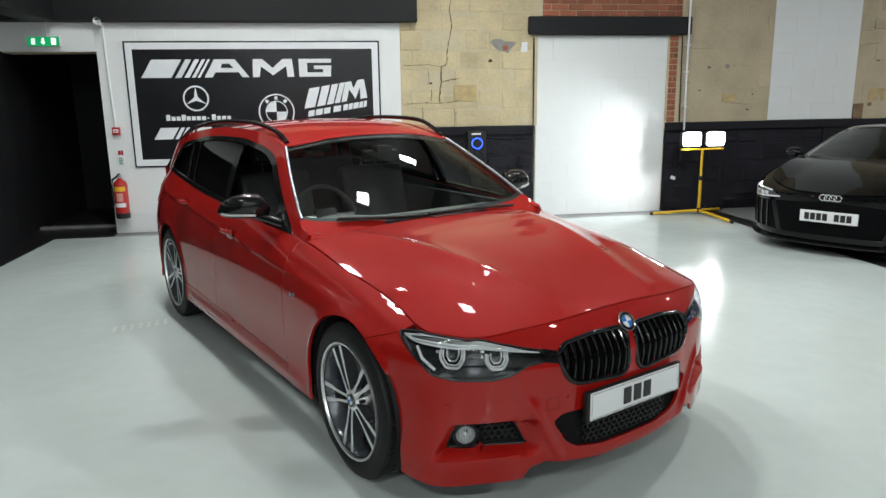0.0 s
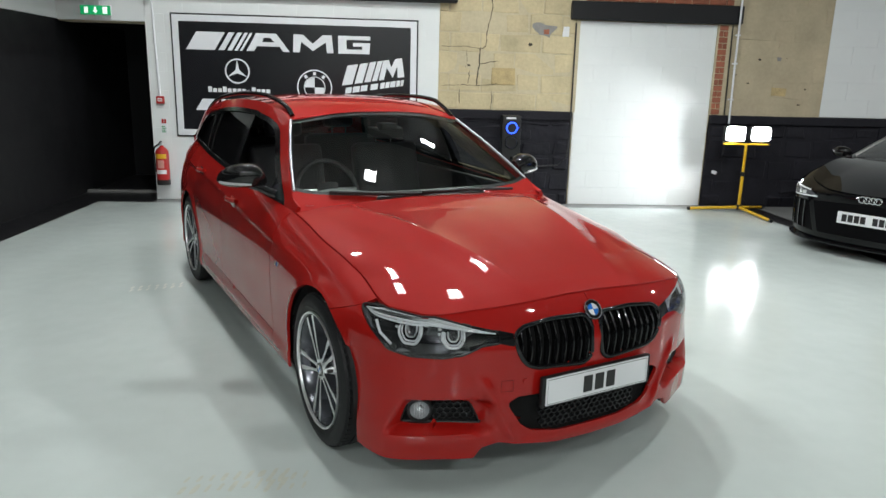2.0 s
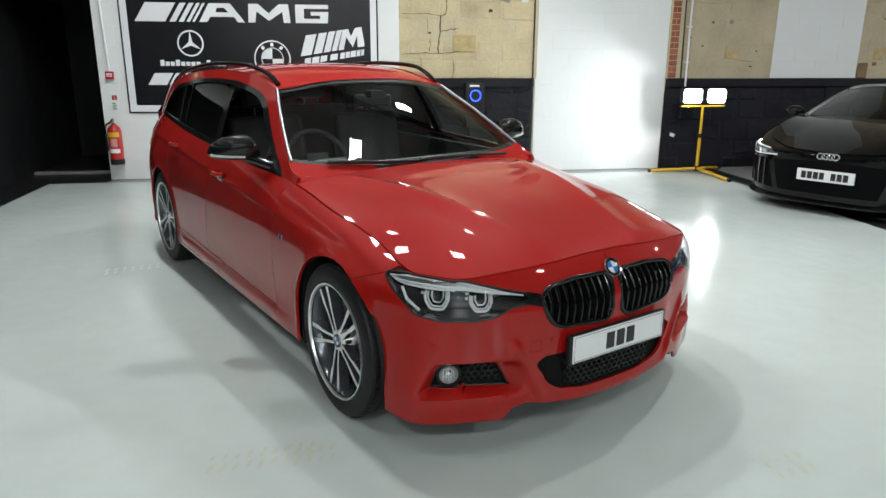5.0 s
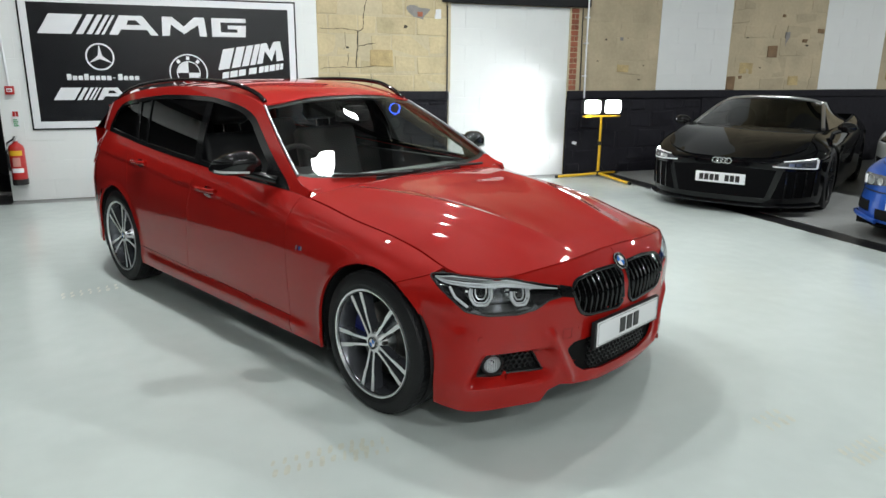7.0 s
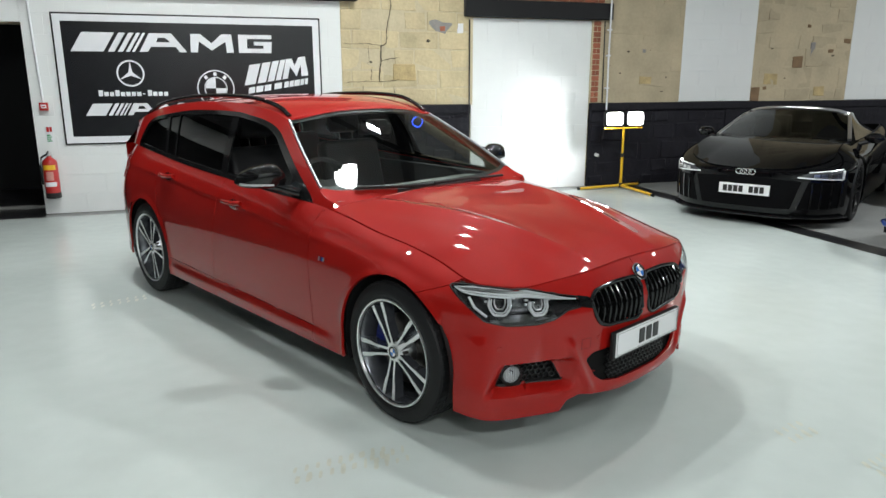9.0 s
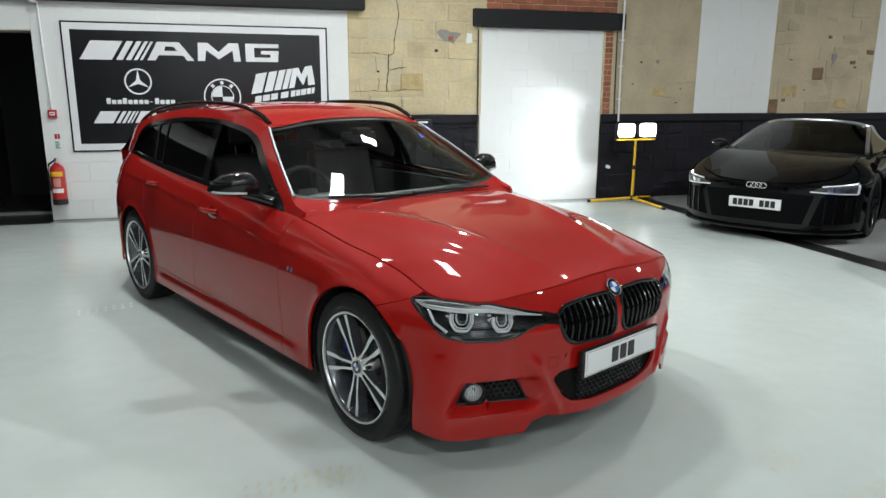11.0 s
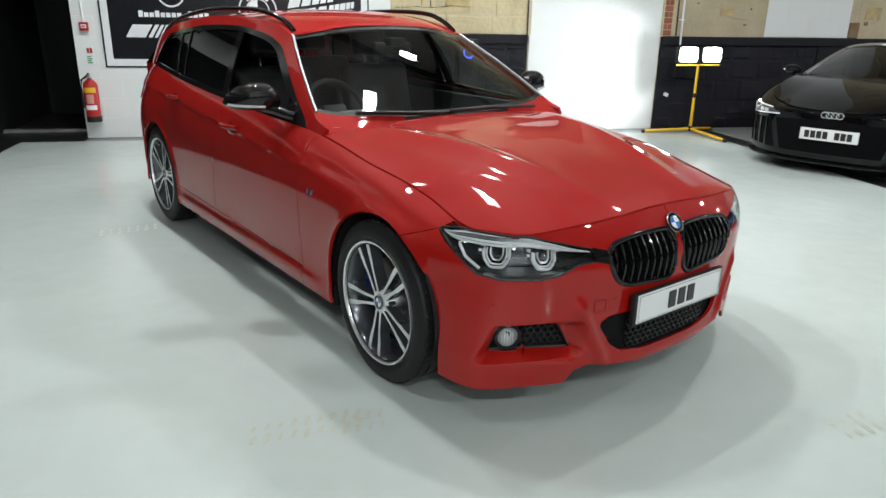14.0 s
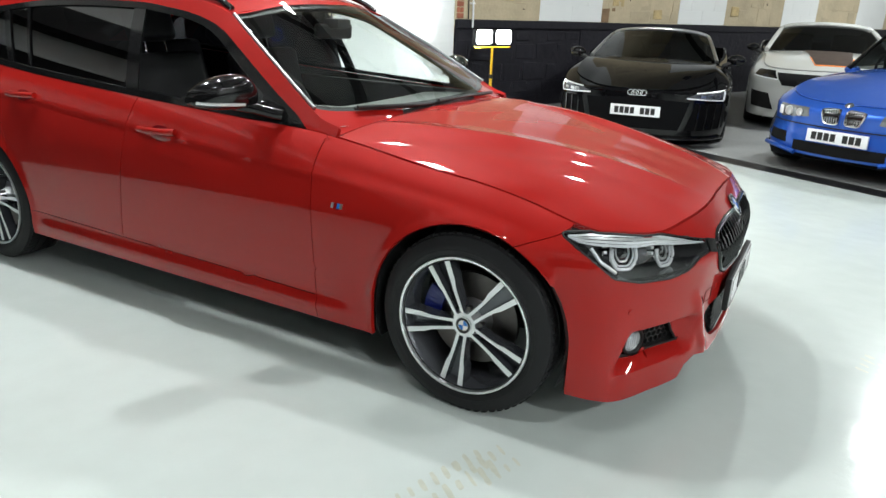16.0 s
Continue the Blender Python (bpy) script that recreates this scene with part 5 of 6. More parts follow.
part("scuttle", grid_mesh(scuttle_pt, span(-0.46, 0.46, 24), span(0, 1, 4)), M_BLACKPLASTIC, car)
for s in (-1, 1):
    part("cowl_corner", grid_mesh(lambda q, v: scuttle_pt(s * q, v, -0.001), span(0.44, 1.0, 20), span(0, 1, 6), thick=0.003), M_RED, car)
for x0, x1, v1 in ((0.52, -0.08, 0.012), (-0.02, -0.56, 0.016)):
    a0, b0 = Vector((x0, 0.60, 0.955)), Vector(screen_pt(x1 / 0.72, v1)) + Vector((0, -0.015, 0.012))
    mid0 = Vector(screen_pt((x0 + x1) / 2 / 0.72, v1 * 0.55)) + Vector((0, -0.02, 0.012))
    wp = tube([a0, mid0, b0], 0.008, 8)
    part("wiper", tube([a0 + Vector((0, 0.02, 0.0)), mid0 + Vector((0, 0.012, -0.008)), b0 + Vector((0, 0.012, -0.008))], 0.005, 6, bm=wp), M_BLACKPLASTIC, car)
part("tailgate_glass", grid_mesh(lambda q, v: (q * (0.60 + 0.06 * (1 - v)), 3.66 - 0.16 * v + 0.10 * (1 - v) - 0.06 * q * q, 1.03 + 0.20 * v), span(-1, 1, 16), span(0, 1, 8), thick=0.004), M_TINT, car)
part("tailgate", grid_mesh(lambda q, v: (q * 0.66, 3.755 - 0.04 * q * q, 0.50 + 0.54 * v), span(-1, 1, 12), span(0, 1, 6), thick=0.01), M_RED, car)
part("roof_spoiler", grid_mesh(lambda q, v: (q * 0.56, 3.45 + 0.24 * v - 0.04 * q * q, 1.262 - 0.03 * v - 0.02 * q * q), span(-1, 1, 16), span(0, 1, 4), thick=0.015), M_RED, car)
for s in (-1, 1):
    tl_a, tl_z = [AY(3.36), AY(3.62)], [0.80, 0.98]
    part("tail_lamp", grid_mesh(lambda u, v: Vector((s * body.P(u, v, 0.008)[0], body.P(u, v, 0.008)[1], v)), span(*tl_a, 10), span(*tl_z, 6), thick=0.006), M_TAIL, car)
fin = bmesh.new()
for k in (0, 1):
    for t in (0.0, 0.3, 0.6, 1.0):
        for w in (-1, -0.6, 0.6, 1):
            fin.verts.new((w * (0.022 - 0.006 * k), 3.22 + 0.16 * t + 0.02 * k, 1.355 - 0.05 * t + 0.075 * k * t**0.8 + 0.012))
bmesh.ops.convex_hull(fin, input=fin.verts[:])
part("aerial_fin", fin, M_RED, car)

# ---- wheels ----
def roundel(parent, m, r, name="roundel"):
    """A round badge: black ring, chrome edge, quartered blue and white."""
    b = part(name, moved(spin_profile([(0, 0), (r, 0), (r, r * 0.10), (r * 0.92, r * 0.16), (r * 0.66, r * 0.16), (0, r * 0.16)], 40, "Z"), m), M_BLACKGLOSS, parent)
    part("rim", moved(spin_profile([(r * 0.94, r * 0.10), (r * 1.02, r * 0.12), (r * 1.0, r * 0.2), (r * 0.92, r * 0.18)], 40, "Z"), m), M_CHROME, b)
    part("inner_rim", moved(spin_profile([(r * 0.60, r * 0.15), (r * 0.67, r * 0.15), (r * 0.65, r * 0.21), (r * 0.61, r * 0.21)], 40, "Z"), m), M_CHROME, b)
    for k in range(4):
        q = bmesh.new()
        pts = [(0, 0)] + [(0.6 * r * math.cos(math.pi / 2 * (k + j / 8)), 0.6 * r * math.sin(math.pi / 2 * (k + j / 8))) for j in range(9)]
        vs = [q.verts.new((x, y, r * 0.185)) for x, y in pts]
        q.faces.new(vs)
        part("quarter", moved(q, m), M_BLUE if k % 2 else M_BADGEWHITE, b, smooth=False)
    return b


def arm_outline(side):
    """One arm of a double spoke, in the wheel's plane along +a; side: -1 or 1."""
    rows = [(0.036, 0.0135, 0.0056), (0.10, 0.0185, 0.0056), (0.136, 0.0225, 0.0062), (0.160, 0.0280, 0.0086), (0.200, 0.0325, 0.0094), (0.243, 0.0375, 0.0102)]
    left = [(r, side * (c + w)) for r, c, w in rows]
    right = [(r, side * (c - w)) for r, c, w in rows]
    return left + right[::-1]


def plate_of(outline, x0, x1, ang, taper=0.0, flare=1.0):
    """A slab over an outline of (radius, across) turned to the angle; x from x0 (inner) to x1 (face); its face leans in towards the rim by taper; flare widens its foot."""
    bm = bmesh.new()
    ca, sa = math.cos(ang), math.sin(ang)
    def put(r, c, x):
        return bm.verts.new((x, r * ca - c * sa, r * sa + c * ca))
    n = len(outline)
    top = [put(r, c, x1 + taper * r) for r, c in outline]
    foot = [(r, c + (flare - 1) * (c - outline[len(outline) - 1 - i][1])) for i, (r, c) in enumerate(outline)]
    bot = [put(r, c, x0) for r, c in foot]
    h = n // 2
    for i in range(h - 1):
        bm.faces.new((top[i], top[i + 1], top[n - 2 - i], top[n - 1 - i]))
    for i in range(n):
        bm.faces.new((top[i], top[(i + 1) % n], bot[(i + 1) % n], bot[i]))
    return bm


def build_wheel(name, r_tyre, r_rim, face, dark, caliper, spokes=5, base=117, width=0.225):
    """A wheel about the x axis, its outer side towards +x; x = 0 is the tyre's middle."""
    w = new(name)
    hw = width / 2
    prof = [(r_rim - 0.012, -hw + 0.012), (r_rim + 0.02, -hw), (r_tyre - 0.035, -hw), (r_tyre - 0.010, -hw + 0.012), (r_tyre - 0.002, -hw + 0.03)]
    for g in (-0.045, 0.0, 0.045):
        prof += [(r_tyre, g - 0.006), (r_tyre - 0.007, g - 0.004), (r_tyre - 0.007, g + 0.004), (r_tyre, g + 0.006)]
    prof += [(r_tyre - 0.002, hw - 0.03), (r_tyre - 0.010, hw - 0.012), (r_tyre - 0.035, hw), (r_tyre - 0.055, hw + 0.002), (r_rim + 0.02, hw), (r_rim + 0.008, hw - 0.006), (r_rim - 0.012, hw - 0.012)]
    tyre = part("tyre", spin_profile(prof, 72), M_RUBBER, w)
    part("sidewall_rib", spin_profile([(r_rim + 0.026, hw + 0.0002), (r_rim + 0.028, hw + 0.0022), (r_rim + 0.031, hw + 0.0022), (r_rim + 0.033, hw + 0.0008)], 72), M_RUBBER, tyre)
    blocks = bmesh.new()
    for k in range(64):
        an = 2 * math.pi * k / 64
        for x0, x1 in ((hw - 0.062, hw - 0.022), (-hw + 0.022, -hw + 0.062)):
            bx = box(x0, x1, -0.0095, 0.0095, r_tyre - 0.012, r_tyre - 0.0004)
            moved(bx, Matrix.Rotation(an, 4, "X"))
            join(blocks, bx)
    tagged(part("tread", blocks, M_RUBBER, tyre, smooth=False), kind="stuff")
    part("rim_barrel", spin_profile([(r_rim - 0.004, hw - 0.012), (r_rim - 0.018, hw - 0.03), (r_rim - 0.03, 0.0), (r_rim - 0.03, -hw + 0.02), (r_rim, -hw + 0.01)], 64), dark, w)
    part("rim_lip", spin_profile([(r_rim + 0.006, hw - 0.010), (r_rim + 0.004, hw + 0.001), (r_rim - 0.004, hw - 0.001), (r_rim - 0.007, hw - 0.014)], 72), face, w)
    for k in range(spokes):
        ang = radians(base + 360 / spokes * k)
        sp = part("spoke", join(plate_of(arm_outline(-1), hw - 0.062, hw - 0.0225, ang, 0.03, 1.3), plate_of(arm_outline(1), hw - 0.062, hw - 0.0225, ang, 0.03, 1.3)), dark, w, smooth=False)
        for side in (-1, 1):
            part("spoke_face", plate_of(arm_outline(side), hw - 0.0225, hw - 0.0205, ang, 0.03), face, sp, smooth=False)
        web = [(0.05, 0.010), (0.14, 0.014), (0.235, 0.026), (0.235, -0.026), (0.14, -0.014), (0.05, -0.010)]
        part("spoke_web", plate_of(web, hw - 0.075, hw - 0.055, ang, 0.03), dark, sp, smooth=False)
    hub = part("hub", spin_profile([(0.0, hw - 0.020), (0.044, hw - 0.021), (0.048, hw - 0.030), (0.066, hw - 0.06), (0.078, hw - 0.10), (0, hw - 0.10)], 40), face, w)
    for k in range(5):
        an = radians(base + 36 + 72 * k)
        part("wheel_bolt", moved(rod((hw - 0.055, 0, 0), (hw - 0.032, 0, 0), 0.009, seg=6), Matrix.Translation((0, 0.058 * math.cos(an), 0.058 * math.sin(an)))), M_IRON, hub)
    part("brake_disc", spin_profile([(0.05, hw - 0.095), (0.17, hw - 0.095), (0.17, hw - 0.115), (0.05, hw - 0.115)], 48), M_IRON, w)
    cal = bmesh.new()
    for j in range(7):
        an = radians(150 + 8 * j)
        moved_box = moved(box(hw - 0.13, hw - 0.068, 0.118, 0.188, -0.014, 0.014, 0.004), Matrix.Rotation(an, 4, "X"))
        join(cal, moved_box)
    part("brake_caliper", cal, caliper, w)
    return w


wheel = build_wheel("wheel", 0.332, 0.247, M_ALLOYCUT, M_ALLOYDARK, M_CALIPER)
roundel(wheel, pose(0.0915, 0, 0, 0, 90, 0), 0.030, "hub_cap")
wheel.parent = car
wheel.matrix_basis = pose(-0.775, 0.0, 0.332, 0, 0, 180)
for x, y, rz, rx in ((-0.775, 2.81, 180, 24), (0.775, 0.0, 0, 40), (0.775, 2.81, 0, 10)):
    copy_thing(wheel, pose(x, y, 0.332, 0, 0, rz) @ pose(0, 0, 0, rx))


# ---- lamps, grilles and badges ----
def chart(a, z, out, s):
    p = body.P(a, z, out)
    return Vector((s * float(p[0]), float(p[1]), float(p[2])))


def facing(a, z, out, s):
    """A frame on the skin: z out of it, x along it, y up it."""
    p, pa, pz = chart(a, z, out, s), chart(a + 0.01, z, out, s), chart(a, z + 0.01, out, s)
    u, v = (pa - p).normalized(), (pz - p).normalized()
    n = u.cross(v) * (1 if s > 0 else -1)
    n = n.normalized() if n.dot(Vector((0, -1, 0.1))) > 0 or s * n.x > 0 else -n.normalized()
    if n.y > 0 and abs(n.y) > abs(n.x):
        n = -n
    u = v.cross(n).normalized()
    v = n.cross(u)
    return Matrix(((u.x, v.x, n.x, p.x), (u.y, v.y, n.y, p.y), (u.z, v.z, n.z, p.z), (0, 0, 0, 1)))


def honeycomb(h, a0, a1, z0, z1, cw, ch, out, sides, bar=0.0022, deep=0.014):
    """A mesh of six-sided cells over a hole in the skin."""
    bm = bmesh.new()
    for s in sides:
        row = 0
        z = z0
        while z < z1:
            a = a0 + (cw / 2 if row % 2 else (0 if s > 0 or a0 else cw))
            while a < a1:
                if float(h(np.array(a), np.array(z))) < -0.004:
                    hexa = [(cw / 2, ch / 3.2), (0, ch / 1.55), (-cw / 2, ch / 3.2), (-cw / 2, -ch / 3.2), (0, -ch / 1.55), (cw / 2, -ch / 3.2)]
                    k = 1 - bar * 2 / ch
                    fits = []
                    for x, y in hexa:
                        m = 1.0
                        while m > 0.1 and float(h(np.array(abs(a + x * m)), np.array(z + y * m))) > -0.001:
                            m -= 0.1
                        fits.append((x * m, y * m))
                    at = lambda x, y, o: bm.verts.new(chart(abs(a + x), z + y, o, s if a + x >= 0 else -s))
                    of = [at(x, y, out) for x, y in fits]
                    inn = [at(x * k, y * k, out) for x, y in fits]
                    bk = [at(x * k, y * k, out - deep) for x, y in fits]
                    for i in range(6):
                        j = (i + 1) % 6
                        bm.faces.new((of[i], of[j], inn[j], inn[i]))
                        bm.faces.new((inn[i], inn[j], bk[j], bk[i]))
                a += cw
            z += ch * 0.955
            row += 1
    return bm


def skin_outline(pts, out, s, closed=True):
    return [tuple(chart(a, z, out, s)) for a, z in pts]


for s in (-1, 1):
    lamp = part_keep("headlight", panel(body, ga, gz, lambda a, z: h_head(a, z) < 0, (s,), gap=0.002, flange=0, out=-0.150), M_LAMPCHROME, car, "smoked chrome headlight bowl behind clear lens")
    part_keep("lens", panel(body, ga, gz, lambda a, z: h_head(a, z) < 0, (s,), gap=0.002, flange=0, out=-0.001), M_CLEAR, lamp)
    hl = [(a, min(z, float(body.zt(a)) - 0.006)) for a, z in HEADLIGHT]
    part("bowl_wall", grid_mesh(lambda u, v: chart(*hl[int(u) % len(hl)], -0.005 - 0.145 * v, s), list(range(len(hl) + 1)), [0, 1]), M_LAMPCHROME, lamp)
    part("lens_seal", tube(skin_outline(hl, -0.004, s), 0.004, 6, True), M_BLACKPLASTIC, lamp)
    # layered bright strip along the top
    tips = [(AX(0.44), 0.648, 0.005), (AX(0.50), 0.661, 0.012), (AX(0.58), 0.684, 0.024), (AX(0.66), 0.704, 0.034), (AX(0.72), 0.708, 0.042), (AY(-0.42), 0.707, 0.036), (AY(-0.37), 0.702, 0.024), (AY(-0.335), 0.698, 0.008)]
    tz, tw = curve_of([(a, z) for a, z, w in tips]), curve_of([(a, w) for a, z, w in tips])
    for k in range(4):
        part("daytime_strip", grid_mesh(lambda u, v: chart(u, tz(u) - tw(u) * (k + 0.06 + 0.86 * v) / 4, -0.010 - 0.004 * k - 0.006 * v, s), span(tips[0][0], tips[-1][0], 40), span(0, 1, 3), thick=0.003), (M_LED, M_SATIN, M_LED, M_GUIDE)[k], lamp)
    # two angular light rings, each with a bright cup in it
    for xx, zz, k in ((0.738, 0.632, 1.06), (0.590, 0.622, 0.92)):
        a0 = AX(xx)
        cup = rounded([(-0.047, 0.046), (-0.050, -0.012), (-0.028, -0.044), (0.024, -0.044), (0.050, -0.010), (0.048, 0.026)], 0.012, 3)[2:-2]
        part("light_ring", tube(skin_outline([(a0 + k * x, zz + k * z) for x, z in cup], -0.070, s), 0.0056, 8), M_LED, lamp)
        part("ring_edge", tube(skin_outline([(a0 + 0.80 * k * x, zz + 0.80 * k * z) for x, z in cup], -0.076, s), 0.0034, 6), M_GUIDE, lamp)
        part("inner_ring", tube(skin_outline([(a0 + 0.52 * k * x, zz + 0.004 + 0.60 * k * z) for x, z in cup], -0.082, s), 0.0034, 6), M_SATIN, lamp)
        part("chrome_cup", moved(spin_profile([(0.020 * k, -0.014), (0.030 * k, -0.010), (0.038 * k, 0.0), (0.043 * k, 0.014)], 28, "Z"), facing(a0, zz, -0.105, s)), M_CHROME, lamp)
        part("projector", moved(spin_profile([(0, 0.012), (0.010 * k, 0.010), (0.018 * k, 0.003), (0.022 * k, -0.012)], 24, "Z"), facing(a0, zz + 0.006, -0.105, s)), M_BLACKGLOSS, lamp)
        for dx, dz, w in ((0.064, 0.026, 0.007), (0.066, 0.006, 0.005), (-0.066, 0.022, 0.006)):
            part("reflector", moved(box(-w * k, w * k, -0.005, 0.005, -0.02, 0.004, 0.002), facing(a0 + dx * k, zz + dz * k, -0.078, s)), M_LED, lamp)
    blade = [(AX(0.815), 0.668), (AX(0.80), 0.63), (AX(0.77), 0.595)]
    part("side_marker", tube(skin_outline(blade, -0.014, s), 0.006, 6), M_GUIDE, lamp)

    kid = part("kidney_grille", tube(skin_outline(KIDNEY, 0.000, s), 0.0095, 10, True), M_BLACKGLOSS, car, "gloss black kidney grille surround")
    for k in range(9):
        xx = 0.052 + 0.0365 * k
        a = AX(xx)
        zz = np.linspace(0.48, 0.70, 111)
        ins = zz[h_kid(np.full(zz.shape, a), zz) < -0.004]
        if len(ins) < 8:
            continue
        sl = bmesh.new()
        old = None
        for t in span(0, 1, 8):
            z = float(ins[0] + (ins[-1] - ins[0]) * t)
            bulge = 0.004 + 0.010 * math.sin(math.pi * t)
            row = [chart(a - 0.0045, z, -0.024, s), chart(a - 0.0035, z, bulge - 0.004, s), chart(a, z, bulge, s), chart(a + 0.0035, z, bulge - 0.004, s), chart(a + 0.0045, z, -0.024, s)]
            vs = [sl.verts.new(p) for p in row]
            if old:
                for i in range(4):
                    sl.faces.new((old[i], old[i + 1], vs[i + 1], vs[i]))
            old = vs
        part("slat", sl, M_BLACKGLOSS, kid)
    # dark link between lamp and kidney
    part("lamp_link", grid_mesh(lambda u, v: chart(u, 0.605 + 0.014 * (u - AX(0.37)) / 0.06 + (0.655 - 0.610) * v, 0.0035, s), span(AX(0.375), AX(0.432), 6), span(0, 1, 4), thick=0.004), M_BLACKGLOSS, car)

    fog = part("fog_mesh", honeycomb(h_fog, AX(0.47), AX(0.652), 0.284, 0.38, 0.030, 0.0215, -0.014, (s,), 0.0019), M_MESH, car, smooth=False)
    part("recess_trim", tube(skin_outline(FOG + FOG[:1], -0.004, s), 0.0045, 6), M_BLACKPLASTIC, fog)
    ff = facing(AX(0.694), 0.334, -0.004, s)
    fl = part("fog_lamp", moved(spin_profile([(0.050, -0.045), (0.048, 0.000), (0.042, 0.003), (0.038, -0.002), (0.037, -0.030)], 36, "Z"), ff), M_BLACKPLASTIC, car)
    part("fog_reflector", moved(spin_profile([(0, -0.026), (0.012, -0.025), (0.020, -0.021), (0.022, -0.022), (0.030, -0.013), (0.037, -0.006)], 36, "Z"), ff), M_FOGBOWL, fl)
    part("fog_bulb", moved(spin_profile([(0, -0.012), (0.008, -0.014), (0.010, -0.026)], 20, "Z"), ff), M_CHROME, fl)
    for k in (-2, -1, 0, 1, 2):
        part("lens_flute", moved(box(0.010 * k - 0.0012, 0.010 * k + 0.0012, -0.030 + 0.004 * abs(k), 0.030 - 0.004 * abs(k), -0.009, -0.0065, 0.0008), ff), M_GUIDE, fl)
    part("fog_glass", moved(spin_profile([(0, -0.001), (0.018, -0.002), (0.038, -0.005)], 36, "Z"), ff), M_CLEAR, fl)
    # tri-colour flash on the wing
    for k, m in enumerate((M_SATIN, M_BLUE, M_TAIL, M_SATIN)):
        part("wing_flash", grid_mesh(lambda u, v: chart(u - 0.004 * v, 0.666 + 0.020 * v, 0.0025, s), [AY(0.503 + 0.013 * k), AY(0.514 + 0.013 * k)], [0, 1], thick=0.002), m, car, smooth=False)
    # door mirror
    mrow = curve_of([(0.800, 1.040, 0.990, 0.965, 1.050), (0.815, 1.066, 0.982, 0.950, 1.058), (0.85, 1.098, 0.977, 0.940, 1.068), (0.90, 1.103, 0.976, 0.946, 1.080), (0.95, 1.093, 0.977, 0.966, 1.094), (0.99, 1.073, 0.981, 0.996, 1.106), (1.015, 1.050, 0.988, 1.028, 1.114), (1.028, 1.022, 1.000, 1.066, 1.112)])

    def mirror_pt(x, th, grow=0.0):
        zt, zb, yf, yr = mrow(x)
        cy, cz = (yf + yr) / 2, (zt + zb) / 2
        e = lambda c, p: math.copysign(abs(c) ** p, c)
        return (s * x, cy - ((yr - yf) / 2 + grow) * e(math.cos(th), 0.75), cz + ((zt - zb) / 2 + grow) * e(math.sin(th), 0.8))

    mir = grid_mesh(mirror_pt, [0.800 + 0.228 * (0.5 - 0.5 * math.cos(math.pi * k / 20)) for k in range(21)], span(0, 2 * math.pi, 36))
    bmesh.ops.remove_doubles(mir, verts=mir.verts, dist=1e-5)
    bmesh.ops.holes_fill(mir, edges=[e for e in mir.edges if len(e.link_faces) == 1])
    mo = part("door_mirror", mir, M_BLACKGLOSS, car, "gloss black door mirror", angle=60)
    stalk = tube([(s * 0.775, 0.87, 0.953), (s * 0.80, 0.90, 0.962), (s * 0.835, 0.955, 0.978), (s * 0.88, 1.01, 0.990)], 0.022, 12)
    part("mirror_stalk", stalk, M_BLACKGLOSS, mo)
    part("mirror_sail", grid_mesh(lambda u, v: Vector((s * float(upper.P(u, belt_z(u) + 0.012 + v * max(glass_top(u) - belt_z(u) - 0.035, 0.004), 0.006)[0]), u, belt_z(u) + 0.012 + v * max(glass_top(u) - belt_z(u) - 0.035, 0.004))), span(0.815, 0.99, 8), span(0, 1, 6), thick=0.004), M_BLACKGLOSS, mo)
    part("mirror_indicator", tube([mirror_pt(x, -0.42 - 0.25 * (1.028 - x) / 0.15, 0.001) for x in span(0.885, 1.024, 16)], 0.0062, 8), M_INDICATOR, mo)
    part("mirror_glass", grid_mesh(lambda u, v: (s * (0.82 + 0.19 * u), 1.064 + 0.052 * u, 0.990 + (0.095 - 0.045 * u) * v), [0, 1], [0, 1], thick=0.002), M_CHROME, mo)

part("lower_grille", honeycomb(h_low, 0.0, AX(0.232), 0.236, 0.40, 0.029, 0.0195, -0.012, (-1, 1), 0.0016), M_MESH, car, "black honeycomb lower grille", smooth=False)
pb = body.P(0, 0.69)
pn = Vector(body.P(0, 0.705)) - Vector(body.P(0, 0.675))
roundel(car, Matrix.Translation((0, float(pb[1]) - 0.003, 0.690)) @ pose(0, 0, 0, 90 - math.degrees(math.atan2(pn.y, pn.z))), 0.041, "bonnet_badge")
plate = part("number_plate", box(-0.275, 0.275, -0.772, -0.752, 0.357, 0.480, 0.004), M_BLACKPLASTIC, car)
plate.matrix_basis = pose(0, 0, 0)
face = part("plate_face", box(-0.26, 0.26, -0.7765, -0.771, 0.365, 0.476, 0.003), M_WHITEPLATE, plate, "white reflective show plate")
part("plate_border", tube([(-0.252, -0.777, 0.371), (0.252, -0.777, 0.371), (0.252, -0.777, 0.470), (-0.252, -0.777, 0.470)], 0.0012, 4, True), M_IRON, plate)
for k in (-1, 0, 1):
    part("plate_bar", box(0.058 * k - 0.021, 0.058 * k + 0.021, -0.7805, -0.7765, 0.387, 0.454, 0.001), M_PLATEINK, plate, smooth=False)
part("parking_sensor", moved(spin_profile([(0, 0.003), (0.009, 0.003), (0.010, 0)], 16, "Z"), facing(AX(0.325), 0.465, 0.0, -1)), M_RED, car)
part("parking_sensor", moved(spin_profile([(0, 0.003), (0.009, 0.003), (0.010, 0)], 16, "Z"), facing(AX(0.735), 0.468, 0.0, -1)), M_RED, car)
tow = facing(AX(0.395), 0.45, 0.0006, -1)
